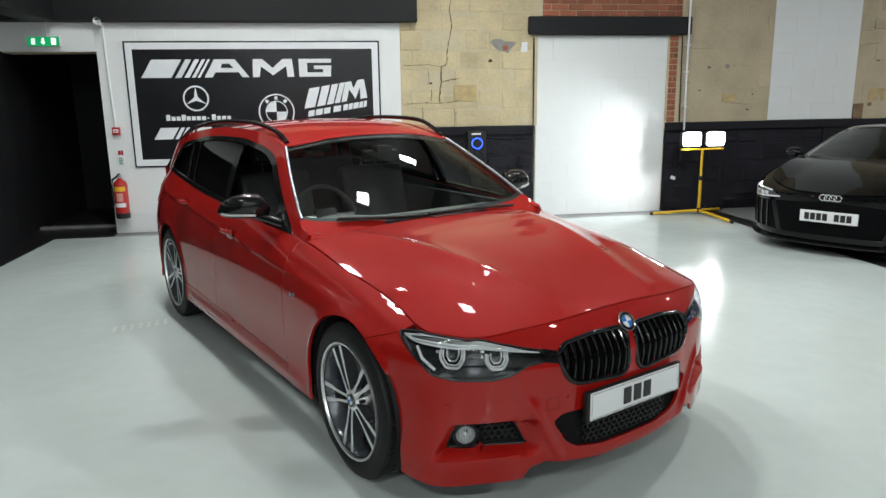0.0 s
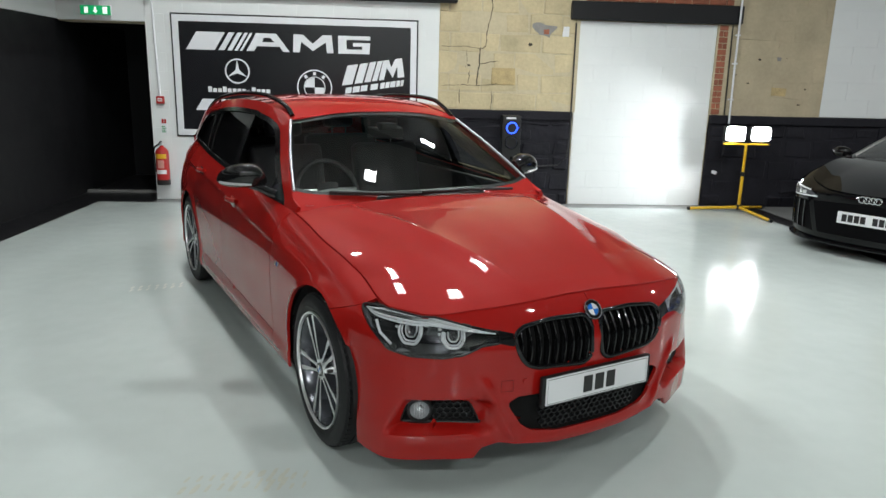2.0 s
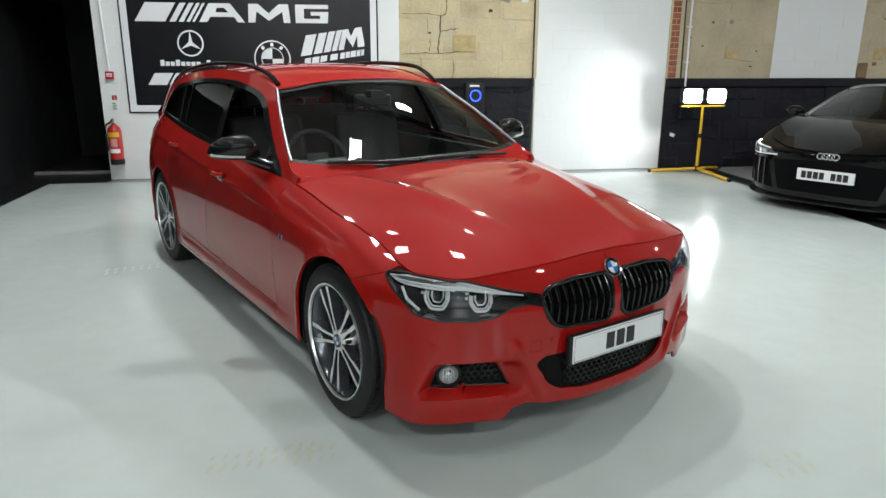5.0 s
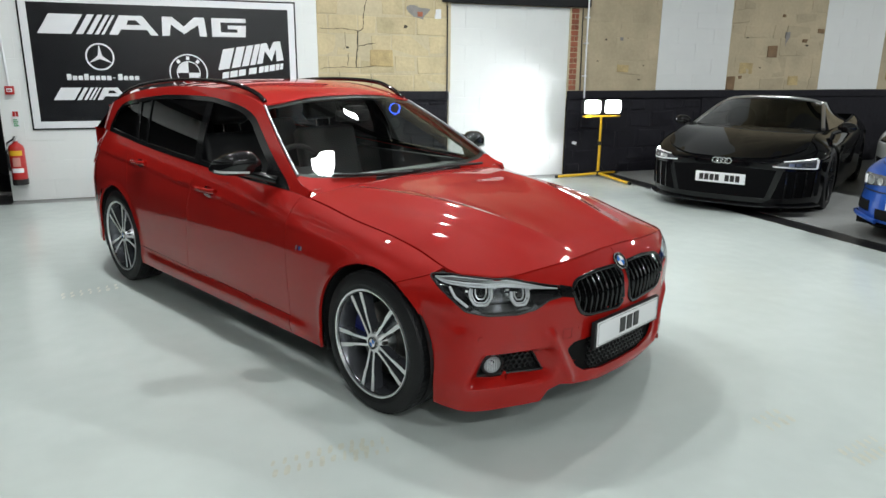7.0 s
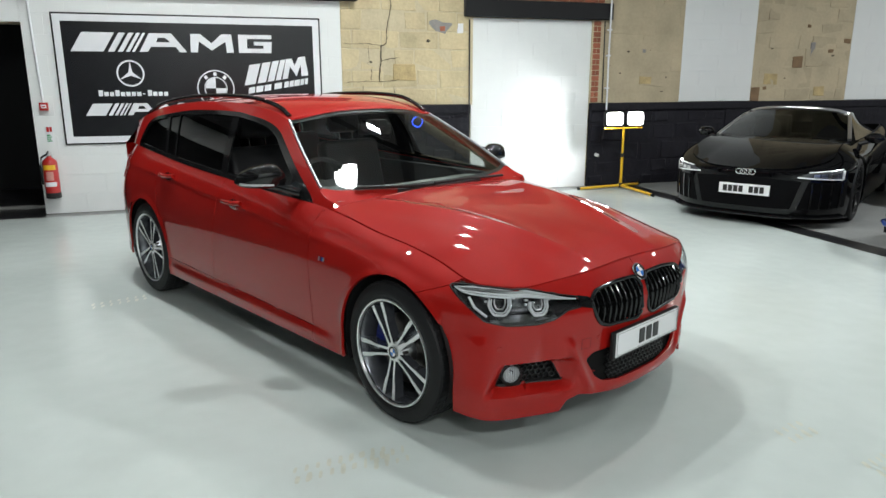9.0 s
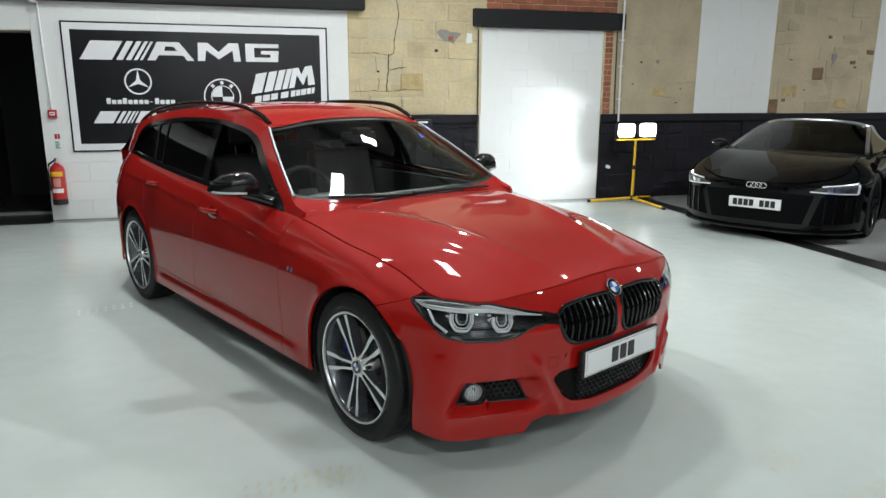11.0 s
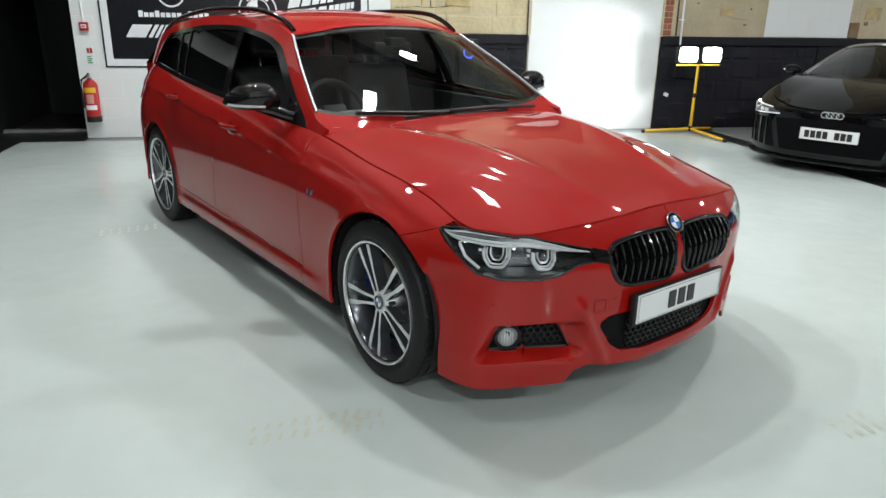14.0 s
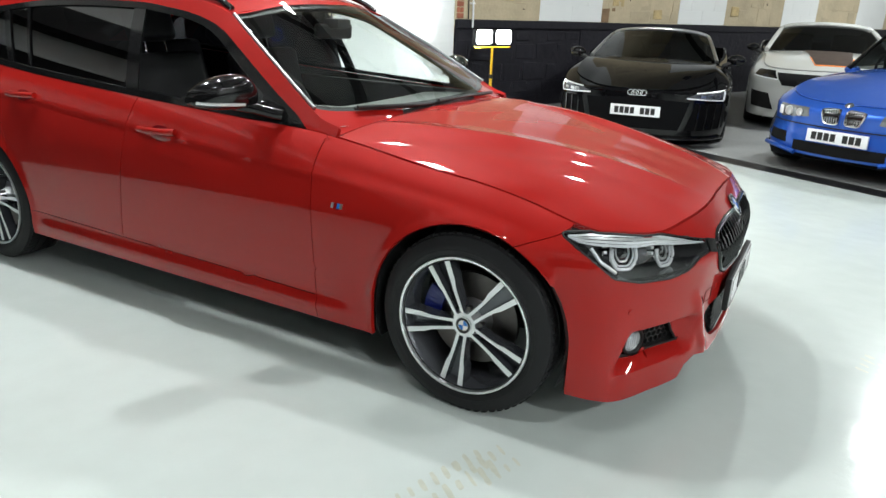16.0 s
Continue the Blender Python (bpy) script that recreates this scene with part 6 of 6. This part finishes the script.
part("tow_cover", moved(tube([(-0.024, -0.022, 0), (0.024, -0.022, 0), (0.024, 0.022, 0), (-0.024, 0.022, 0)], 0.0007, 4, True), tow), M_DARK, car)

# ---- cabin ----
part("headliner", grid_mesh(lambda q, s: Vector(roof_pt(q * 0.97, s)) - Vector((0, -0.01, 0.03)), span(-1, 1, 20), span(0.0, 0.98, 16)), M_DASH, car)
part("cabin_floor", box(-0.74, 0.74, 0.50, 3.60, 0.26, 0.30), M_DARK, car)
part("dashboard", grid_mesh(lambda q, v: (q * 0.70, 0.64 + 0.50 * v - 0.03 * (1 - q * q), 0.925 - 0.03 * v**2 + 0.035 * math.exp(-(((q * 0.70 + 0.37) / 0.16) ** 2)) * v - (0.20 if v >= 1 else 0)), span(-1, 1, 40), [0, 0.2, 0.4, 0.6, 0.8, 0.94, 1.0]), M_DASH, car)
wheel_pts = [(0.185 * math.cos(2 * math.pi * k / 40), 0.185 * math.sin(2 * math.pi * k / 40), 0) for k in range(40)]
swm = pose(-0.37, 1.22, 0.90, 64, 0, 0)
sw = part("steering_wheel", moved(tube(wheel_pts, 0.015, 10, True), swm), M_LEATHER, car)
part("wheel_boss", moved(box(-0.07, 0.07, -0.06, 0.05, -0.03, 0.02, 0.02), swm), M_LEATHER, sw)
for x0, y0, x1, y1 in ((-0.18, 0.0, -0.06, 0.0), (0.06, 0.0, 0.18, 0.0), (0.0, -0.18, 0.0, -0.05)):
    part("wheel_spoke", moved(rod((x0, y0, 0), (x1, y1, 0), 0.014), swm), M_SATIN, sw)


def car_seat(x, y, wide=0.25):
    st = part("seat_cushion", box(x - wide, x + wide, y - 0.26, y + 0.24, 0.34, 0.56, 0.06, 4), M_LEATHER, car)
    bk = moved(box(-wide, wide, -0.06, 0.07, 0.0, 0.62, 0.055, 4), pose(x, y + 0.25, 0.50, -16))
    part("seat_back", bk, M_LEATHER, st)
    hr = moved(box(-0.125, 0.125, -0.045, 0.05, 0.68, 0.86, 0.04, 4), pose(x, y + 0.25, 0.50, -16))
    part("headrest", hr, M_LEATHER, st)
    for dx in (-0.06, 0.06):
        part("headrest_post", moved(rod((dx, 0, 0.60), (dx, 0, 0.70), 0.007), pose(x, y + 0.25, 0.50, -16)), M_CHROME, st)


for x in (-0.37, 0.37):
    car_seat(x, 1.62)
    car_seat(x, 2.50, 0.30)
part("rear_view_mirror", moved(box(-0.11, 0.11, -0.018, 0.018, -0.035, 0.035, 0.015, 3), pose(0, 1.22, 1.235, 8, 0, -12)), M_BLACKPLASTIC, car)
part("mirror_mount", box(-0.05, 0.05, 1.15, 1.24, 1.25, 1.295, 0.012), M_BLACKPLASTIC, car)
part("door_card", box(0.70, 0.74, 0.75, 2.6, 0.32, 0.93, 0.01), M_LEATHER, car)
part("door_card", box(-0.74, -0.70, 0.75, 2.6, 0.32, 0.93, 0.01), M_LEATHER, car)

# ---- the cars in the parking bay ----
M_BLACKPAINTCAR = mat("black_car_paint", (0.0025, 0.0025, 0.003), 0.4, vary=0.05, coat=0.7, spec=0.0)
M_MESHBLACK = mat("black_mesh", (0.003, 0.003, 0.0035), 0.6, vary=0.2, scale=40, spec=0.06)
M_BLUEPAINT = mat("blue_car_paint", (0.020, 0.095, 0.45), 0.35, 0.35, vary=0.04, coat=1.0, spec=0.2)
M_GREYPAINT = mat("pale_grey_car_paint", (0.43, 0.44, 0.415), 0.4, vary=0.03, coat=1.0, spec=0.2)
M_SOFTTOP = mat("black_soft_top", (0.012, 0.012, 0.013), 0.85, vary=0.1, bump=0.0006, bump_scale=500)
M_ORANGE = mat("orange_stripe", (0.75, 0.20, 0.02), 0.4, vary=0.03)
M_STRIPE = mat("dark_stripe", (0.035, 0.022, 0.016), 0.5, vary=0.1)
M_BLACKWHEEL = mat("satin_black_wheel", (0.012, 0.012, 0.013), 0.3, 0.3, vary=0.05)
M_DARKGLASS = glass("dark_car_glass", (0.16, 0.18, 0.18), 1.55)
M_GREYLENS = mat("grey_lens", (0.22, 0.23, 0.24), 0.12, 0.5, vary=0.1, scale=25, coat=0.8)


class OtherCar:
    """A car made of the same kinds of parts: body, bonnet, glass, wheels, lamps, plate."""

    def __init__(self, name, m, label, paint, sh, hood_y, hood_z, edge_y, wheelbase, r_tyre, rim, roof=None):
        self.e = thing(name, m, label, "car", "cars parked in the bay")
        self.sh, self.paint = sh, paint
        ar = [self.arch(yc, r_tyre) for yc in (0.0, wheelbase)]
        a, z = skin(sh, np.r_[np.linspace(0, sh.ay(-0.5), 50), np.linspace(sh.ay(-0.5), sh.ay(0.5), 50)[1:], np.linspace(sh.ay(0.5), sh.end, 90)[1:]], 30, ar, [], 1.25)
        part_keep("body", panel(sh, a, z, lambda q, w: (ar[0](q, w) > 0) & (ar[1](q, w) > 0), flange=0.02), paint, self.e)
        part_keep("inner_shell", panel(sh, a, z, lambda q, w: (ar[0](q, w) > 0) & (ar[1](q, w) > 0), gap=0, flange=0, out=-0.03), M_DARK, self.e)
        ae = sh.ay(edge_y)

        def bonnet_pt(q, s):
            k, sg = abs(q), (1 if q >= 0 else -1)
            f = sh.P(k * ae, float(sh.zt(k * ae)))
            ye = edge_y + (hood_y - edge_y) * s
            g = sh.P(sh.ay(ye), float(sh.zt(sh.ay(ye))))
            f0, f1 = sh.P(0.0, float(sh.zt(0.0))), sh.P(ae, float(sh.zt(ae)))
            r1 = sh.P(sh.ay(hood_y), float(sh.zt(sh.ay(hood_y))))
            r0 = np.array([0, hood_y - 0.06, hood_z])
            c = f0 + (r0 - f0) * s + np.array([0, 0, 0.045 * math.sin(math.pi * s)])
            w = k * k
            d = (1 - w) * c + w * g
            r = (1 - w) * r0 + w * r1
            l0, l1 = (1 - w) * f0 + w * f1, r.copy()
            for vec, x in ((d, g[0]), (r, r1[0]), (l0, f1[0]), (l1, r1[0])):
                vec[0] = k * x
            p = d + (1 - s) * (f - l0) + s * (r - l1)
            return (sg * p[0], p[1], p[2] + 0.002)

        self.bonnet_pt = bonnet_pt
        part("bonnet", grid_mesh(bonnet_pt, span(-1, 1, 40), span(0, 1, 30), thick=-0.01), paint, self.e)
        part("underbody", box(-sh.hw * 0.75, sh.hw * 0.75, -0.6, wheelbase + 0.6, 0.14, 0.2), M_DARK, self.e)
        w = build_wheel("wheel", r_tyre, r_tyre * 0.76, rim, M_BLACKWHEEL, M_BLACKPLASTIC, base=70, width=0.24)
        w.parent = self.e
        w.matrix_basis = pose(-(sh.hw - 0.135), 0, r_tyre, 0, 0, 180)
        for x, y, rz in ((sh.hw - 0.135, 0.0, 0), (-(sh.hw - 0.135), wheelbase, 180), (sh.hw - 0.135, wheelbase, 0)):
            copy_thing(w, pose(x, y, r_tyre, 0, 0, rz))

    def arch(self, yc, r):
        sh = self.sh
        def h(a, z):
            y = np.interp(a, sh.a, sh.y)
            return np.where(z < r, np.abs(y - yc) - r - 0.035, np.hypot(y - yc, z - r) - r - 0.035)
        return h

    def at(self, a, z, out, s):
        p = self.sh.P(a, z, out)
        return Vector((s * float(p[0]), float(p[1]), float(p[2])))

    def patch(self, name, pts, material, out=0.004, s=1, n=10, parent=None, thick=0.006):
        """A shape laid on the body: four corners of (x across the nose, z), in order round it."""
        c = [(self.sh.ax(x), z) for x, z in pts]
        def fn(u, v):
            a = (1 - v) * ((1 - u) * c[0][0] + u * c[1][0]) + v * ((1 - u) * c[3][0] + u * c[2][0])
            z = (1 - v) * ((1 - u) * c[0][1] + u * c[1][1]) + v * ((1 - u) * c[3][1] + u * c[2][1])
            return self.at(a, z, out, s)
        return part(name, grid_mesh(fn, span(0, 1, n), span(0, 1, 6), thick=thick), material, parent or self.e)

    def screen(self, y0, z0, w0, y1, z1, w1, bow, frame, frame_r, roof_mat, y2, z2, w2, belt):
        """Windscreen with its frame, then roof or hood top back to y2, with side glass down to the belt."""
        fn = lambda q, v: (q * (w0 + (w1 - w0) * v), y0 + (y1 - y0) * v - bow * (1 - q * q), z0 + (z1 - z0) * v + 0.045 * (1 - q * q) * v - 0.03 * q**8 * v**4)
        part("windscreen", grid_mesh(fn, span(-0.99, 0.99, 20), span(0, 1, 8)), M_DARKGLASS, self.e)
        loop = [fn(-1, v) for v in span(0, 1, 8)] + [fn(q, 1.0) for q in span(-0.94, 0.94, 16)] + [fn(1, 1 - v) for v in span(0, 1, 8)]
        part("screen_frame", tube(loop, frame_r, 8), frame, self.e)
        rf = lambda q, v: (q * (w1 + (w2 - w1) * v), y1 + (y2 - y1) * v - bow * (1 - q * q) * (1 - v), z1 + (z2 - z1) * v**1.8 + (0.012 + 0.05 * math.sin(math.pi * min(v * 1.2, 1))) * (1 - q * q))
        part("roof", grid_mesh(rf, span(-1, 1, 20), span(0, 1, 14), thick=0.01), roof_mat, self.e)
        for s in (-1, 1):
            part("side_glass", grid_mesh(lambda u, v: (s * ((w1 + (w2 - w1) * u) + (belt - (w1 + (w2 - w1) * u)) * v), y1 + (y2 - y1) * u - (y1 - y0) * v * (1 - u), (z1 + (z2 - z1) * u**1.8) * (1 - v) + z0 * v), span(0, 1, 12), span(0, 1, 4)), M_DARKGLASS, self.e)
        part("cabin", box(-w0 * 0.9, w0 * 0.9, y0 + 0.12, y2, 0.3, z0 - 0.06, 0.03), M_DARK, self.e)
        for x in (-0.36, 0.36):
            part("seat", box(x - 0.23, x + 0.23, y1 + 0.25, y1 + 0.40, 0.5, z0 + 0.22, 0.05, 3), M_LEATHER, self.e)
        part("steering_wheel", moved(tube([(0.18 * math.cos(2 * math.pi * k / 28), 0.18 * math.sin(2 * math.pi * k / 28), 0) for k in range(28)], 0.015, 8, True), pose(-0.36, y1 - 0.05, z0 + 0.03, 65)), M_LEATHER, self.e)

    def mirror(self, x, y, z, paint, big=1.0):
        for s in (-1, 1):
            b = bmesh.new()
            bmesh.ops.create_uvsphere(b, u_segments=20, v_segments=12, radius=1)
            moved(b, Matrix.Translation((s * (x + 0.03), y, z)) @ Matrix.Diagonal((0.105 * big, 0.06 * big, 0.062 * big, 1)))
            m = part("door_mirror", b, paint, self.e)
            part("mirror_arm", tube([(s * (x - 0.16), y - 0.04, z - 0.10), (s * (x - 0.08), y - 0.02, z - 0.06), (s * (x + 0.0), y, z - 0.03)], 0.026, 8), M_BLACKPLASTIC, m)

    def plate(self, y, z, w=0.52, h=0.111):
        p = part("number_plate", box(-w / 2, w / 2, y - 0.012, y + 0.01, z - h / 2, z + h / 2, 0.003), M_WHITEPLATE, self.e)
        for g0, g1 in [(g, g + 0.044) for g in (-0.218, -0.163, -0.108, -0.053, 0.052, 0.107, 0.162)]:
            part("plate_bar", box(g0, g1, y - 0.015, y - 0.0115, z - 0.034, z + 0.034), M_PLATEINK, p, smooth=False)


# black roadster with closed fabric top
sh = Shell(0.955, -0.98, 0.0, 2.65, 3.32, 2.7, [(0, 0.05), (0.10, 0.03), (0.2, 0.01), (0.4, 0.0), (1.5, 0.0)])
sh.tops([(0, 0.60, 0.10, 1.4), (sh.ax(0.5), 0.62, 0.12, 1.6), (sh.ay(-0.6), 0.70, 0.14, 2.0), (sh.ay(-0.3), 0.79, 0.20, 2.4), (sh.ay(0.0), 0.835, 0.22, 2.4), (sh.ay(0.45), 0.835, 0.20, 2.6),
         (sh.ay(1.2), 0.86, 0.13, 2.4), (sh.ay(2.2), 0.93, 0.13, 2.6), (sh.ay(2.9), 0.92, 0.2, 2.4), (sh.end, 0.88, 0.15, 2.0)],
        [(0, 0.11), (sh.ay(-0.4), 0.12), (sh.ay(0.5), 0.14), (sh.end, 0.2)])
r8 = OtherCar("roadster", pose(5.11, 6.74, 0, 0, 0, -56), "glossy black low roadster with closed soft top", M_BLACKPAINTCAR, sh, 0.42, 0.86, -0.55, 2.65, 0.345, M_BLACKWHEEL)
r8.screen(0.38, 0.855, 0.74, 1.16, 1.140, 0.59, 0.16, M_SATIN, 0.022, M_SOFTTOP, 2.2, 0.95, 0.56, 0.80)
r8.mirror(0.93, 0.60, 0.875, M_BLACKGLOSS)
r8.plate(-0.985, 0.385)
for s in (-1, 1):
    hl = r8.patch("headlight", ((0.50, 0.545), (0.86, 0.520), (0.87, 0.622), (0.60, 0.592)), M_LAMPBOWL, 0.004, s)
    r8.patch("headlight_trim", ((0.50, 0.535), (0.865, 0.505), (0.866, 0.519), (0.50, 0.547)), M_LED, 0.008, s, parent=hl)
    r8.patch("headlight_edge", ((0.858, 0.515), (0.872, 0.515), (0.876, 0.610), (0.862, 0.610)), M_LED, 0.008, s, 3, parent=hl)
    r8.patch("headlight_top", ((0.60, 0.590), (0.87, 0.618), (0.87, 0.627), (0.60, 0.598)), M_LED, 0.008, s, parent=hl)
    for x in (0.64, 0.70, 0.78):
        r8.patch("lamp_cell", ((x, 0.543), (x + 0.045, 0.541), (x + 0.047, 0.573), (x + 0.002, 0.575)), M_SATIN, 0.010, s, 3, parent=hl)
    ik = r8.patch("side_intake", ((0.52, 0.20), (0.90, 0.22), (0.90, 0.48), (0.60, 0.49)), M_MESHBLACK, 0.003, s)
    for x in (0.62, 0.70, 0.78, 0.85):
        r8.patch("intake_blade", ((x, 0.21), (x + 0.016, 0.21), (x + 0.02, 0.48), (x + 0.004, 0.48)), M_BLACKGLOSS, 0.016, s, 2, parent=ik, thick=0.012)
r8.patch("grille", ((0.0, 0.20), (0.46, 0.20), (0.54, 0.50), (0.0, 0.53)), M_MESHBLACK, 0.002, 1)
r8.patch("grille", ((0.0, 0.20), (0.46, 0.20), (0.54, 0.50), (0.0, 0.53)), M_MESHBLACK, 0.002, -1)
part("splitter", grid_mesh(lambda u, v: r8.at(u, 0.115 + 0.008 * v, 0.05 - 0.05 * v, 1) * Vector((1, 1, 1)), span(0, sh.ay(-0.45), 24), [0, 1], thick=0.012), M_BLACKGLOSS, r8.e)
part("splitter", grid_mesh(lambda u, v: r8.at(u, 0.115 + 0.008 * v, 0.05 - 0.05 * v, -1), span(0, sh.ay(-0.45), 24), [0, 1], thick=0.012), M_BLACKGLOSS, r8.e)
for k in range(4):
    part("nose_ring", moved(tube([(0.033 * math.cos(2 * math.pi * j / 24), 0, 0.028 * math.sin(2 * math.pi * j / 24)) for j in range(24)], 0.006, 6, True), Matrix.Translation((-0.066 + 0.044 * k, float(sh.P(0, 0.575)[1]) - 0.006, 0.575))), M_CHROME, r8.e)

# blue roadster
sh = Shell(0.86, -0.76, 0.05, 2.45, 3.25, 2.5, [(0, 0.06), (0.15, 0.025), (0.25, 0.0), (0.33, 0.0), (0.45, 0.02), (0.60, 0.015), (1.5, 0.015)])
sh.tops([(0, 0.665, 0.10, 1.6), (sh.ax(0.5), 0.68, 0.12, 1.8), (sh.ay(-0.35), 0.735, 0.14, 2.2), (sh.ay(0.0), 0.80, 0.19, 2.6), (sh.ay(0.6), 0.83, 0.15, 2.8), (sh.ay(1.4), 0.85, 0.12, 2.6), (sh.ay(2.4), 0.88, 0.16, 2.6), (sh.end, 0.82, 0.2, 2.0)],
        [(0, 0.19), (sh.ay(-0.4), 0.19), (sh.ay(0.5), 0.18), (sh.end, 0.24)])
z3 = OtherCar("blue_roadster", pose(5.45, 4.29, 0, 0, 0, -86), "bright blue classic roadster with chrome twin grilles", M_BLUEPAINT, sh, 0.85, 0.92, -0.42, 2.45, 0.31, M_ALLOYCUT)
z3.screen(0.86, 0.90, 0.66, 1.28, 1.24, 0.54, 0.10, M_BLACKGLOSS, 0.02, M_SOFTTOP, 2.2, 0.95, 0.52, 0.70)
z3.mirror(0.74, 1.22, 0.86, M_BLUEPAINT, 0.8)
z3.plate(-0.775, 0.385)
for s in (-1, 1):
    k = z3.patch("kidney_grille", ((0.03, 0.50), (0.15, 0.50), (0.19, 0.62), (0.03, 0.63)), M_BLACKGLOSS, 0.006, s, 6)
    ring = [z3.at(z3.sh.ax(x), z, 0.014, s) for x, z in rounded([(0.03, 0.50), (0.15, 0.50), (0.19, 0.62), (0.03, 0.63)], 0.03, 3)]
    part("kidney_ring", tube(ring, 0.010, 8, True), M_CHROME, k)
    for j in range(6):
        x = 0.045 + 0.02 * j
        part("slat", tube([z3.at(z3.sh.ax(x), 0.505, 0.015, s), z3.at(z3.sh.ax(x + 0.012), 0.615, 0.015, s)], 0.004, 6), M_CHROME, k)
    hl = z3.patch("headlight", ((0.30, 0.535), (0.62, 0.495), (0.66, 0.615), (0.32, 0.615)), M_GREYLENS, 0.006, s)
    for x, r in ((0.40, 0.036), (0.52, 0.045)):
        p0 = z3.at(z3.sh.ax(x), 0.562, 0.010, s)
        part("lamp_bowl", moved(spin_profile([(0, 0.004), (r * 0.3, 0.006), (r * 0.85, 0.010), (r, 0.006), (r, 0.0)], 24, "Y"), Matrix.Translation(p0) @ Matrix.Rotation(radians(22 * s), 4, "Z") @ Matrix.Diagonal((1, -1, 1, 1))), M_SATIN, hl)
    part("turn_lens", moved(box(-0.03, 0.03, -0.006, 0.006, -0.04, 0.04, 0.005), Matrix.Translation(z3.at(z3.sh.ax(0.63), 0.555, 0.006, s)) @ Matrix.Rotation(radians(36 * s), 4, "Z")), M_LED, hl)
    lip = [z3.at(z3.sh.ax(x), z, 0.03, s) for x, z in ((0.36, 0.20), (0.46, 0.215), (0.60, 0.225), (0.74, 0.215), (0.82, 0.20))]
    part("bumper_lip", tube(lip, 0.022, 8), M_BLUEPAINT, z3.e)
    z3.patch("fog_recess", ((0.48, 0.27), (0.72, 0.28), (0.72, 0.37), (0.50, 0.37)), M_DARK, 0.003, s)
    z3.patch("lower_intake", ((0.0, 0.215), (0.40, 0.22), (0.40, 0.315), (0.0, 0.315)), M_DARK, 0.003, s)
    z3.patch("bumper_line", ((0.0, 0.455), (0.80, 0.455), (0.80, 0.466), (0.0, 0.466)), M_BLACKPLASTIC, 0.004, s)
part("nose_badge", moved(spin_profile([(0, 0.006), (0.03, 0.005), (0.036, 0)], 20, "Z"), Matrix.Translation((0, -0.655, 0.668)) @ pose(0, 0, 0, 35)), M_CHROME, z3.e)

# pale grey coupe
sh = Shell(0.955, -0.95, 0.0, 2.72, 3.80, 3.2, [(0, 0.05), (0.12, 0.03), (0.2, 0.01), (0.4, 0.0), (1.5, 0.0)])
sh.tops([(0, 0.76, 0.12, 2.2), (sh.ax(0.6), 0.76, 0.12, 2.4), (sh.ay(-0.55), 0.78, 0.14, 2.6), (sh.ay(0.0), 0.87, 0.17, 3.0), (sh.ay(0.6), 0.90, 0.14, 3.0), (sh.ay(1.4), 0.92, 0.11, 2.6), (sh.ay(2.5), 0.98, 0.12, 2.6), (sh.end, 1.0, 0.15, 2.2)],
        [(0, 0.16), (sh.ay(-0.4), 0.16), (sh.ay(0.5), 0.17), (sh.end, 0.25)])
mu = OtherCar("coupe", pose(8.02, 6.12, 0, 0, 0, -58), "pale grey muscle coupe with dark bonnet stripe", M_GREYPAINT, sh, 0.62, 0.95, -0.6, 2.72, 0.345, M_BLACKWHEEL)
mu.screen(0.60, 0.94, 0.78, 1.36, 1.26, 0.60, 0.14, M_GREYPAINT, 0.035, M_GREYPAINT, 2.9, 1.06, 0.55, 0.82)
mu.mirror(0.93, 0.98, 0.95, M_BLACKGLOSS, 0.85)
st = part("bonnet_stripe", grid_mesh(lambda q, s: Vector(mu.bonnet_pt(q * (0.20 + 0.18 * s), 0.16 + 0.82 * s)) + Vector((0, 0, 0.012)), span(-1, 1, 14), span(0, 1, 12), thick=0.004), M_STRIPE, mu.e)
part("stripe_edge", tube([Vector(mu.bonnet_pt(q, 0.155)) + Vector((0, 0, 0.010)) for q in span(-0.21, 0.21, 8)], 0.014, 6), M_ORANGE, st)
for s in (-1, 1):
    part("stripe_edge", tube([Vector(mu.bonnet_pt(s * (0.21 + 0.066 * v), 0.155 + 0.3 * v)) + Vector((0, 0, 0.010)) for v in span(0, 1, 8)], 0.008, 6), M_ORANGE, st)
for s in (-1, 1):
    mu.patch("upper_grille", ((0.0, 0.55), (0.56, 0.57), (0.66, 0.72), (0.0, 0.72)), M_DARK, 0.004, s)
    hl = mu.patch("headlight", ((0.62, 0.64), (0.90, 0.67), (0.90, 0.745), (0.70, 0.74)), M_BLACKGLOSS, 0.006, s)
    mu.patch("headlight_trim", ((0.62, 0.630), (0.90, 0.655), (0.90, 0.67), (0.62, 0.645)), M_LED, 0.009, s, parent=hl)
    mu.patch("lower_grille", ((0.0, 0.22), (0.45, 0.24), (0.50, 0.38), (0.0, 0.38)), M_DARK, 0.004, s)
    mu.patch("corner_vent", ((0.62, 0.26), (0.88, 0.28), (0.90, 0.48), (0.70, 0.46)), M_DARK, 0.004, s)
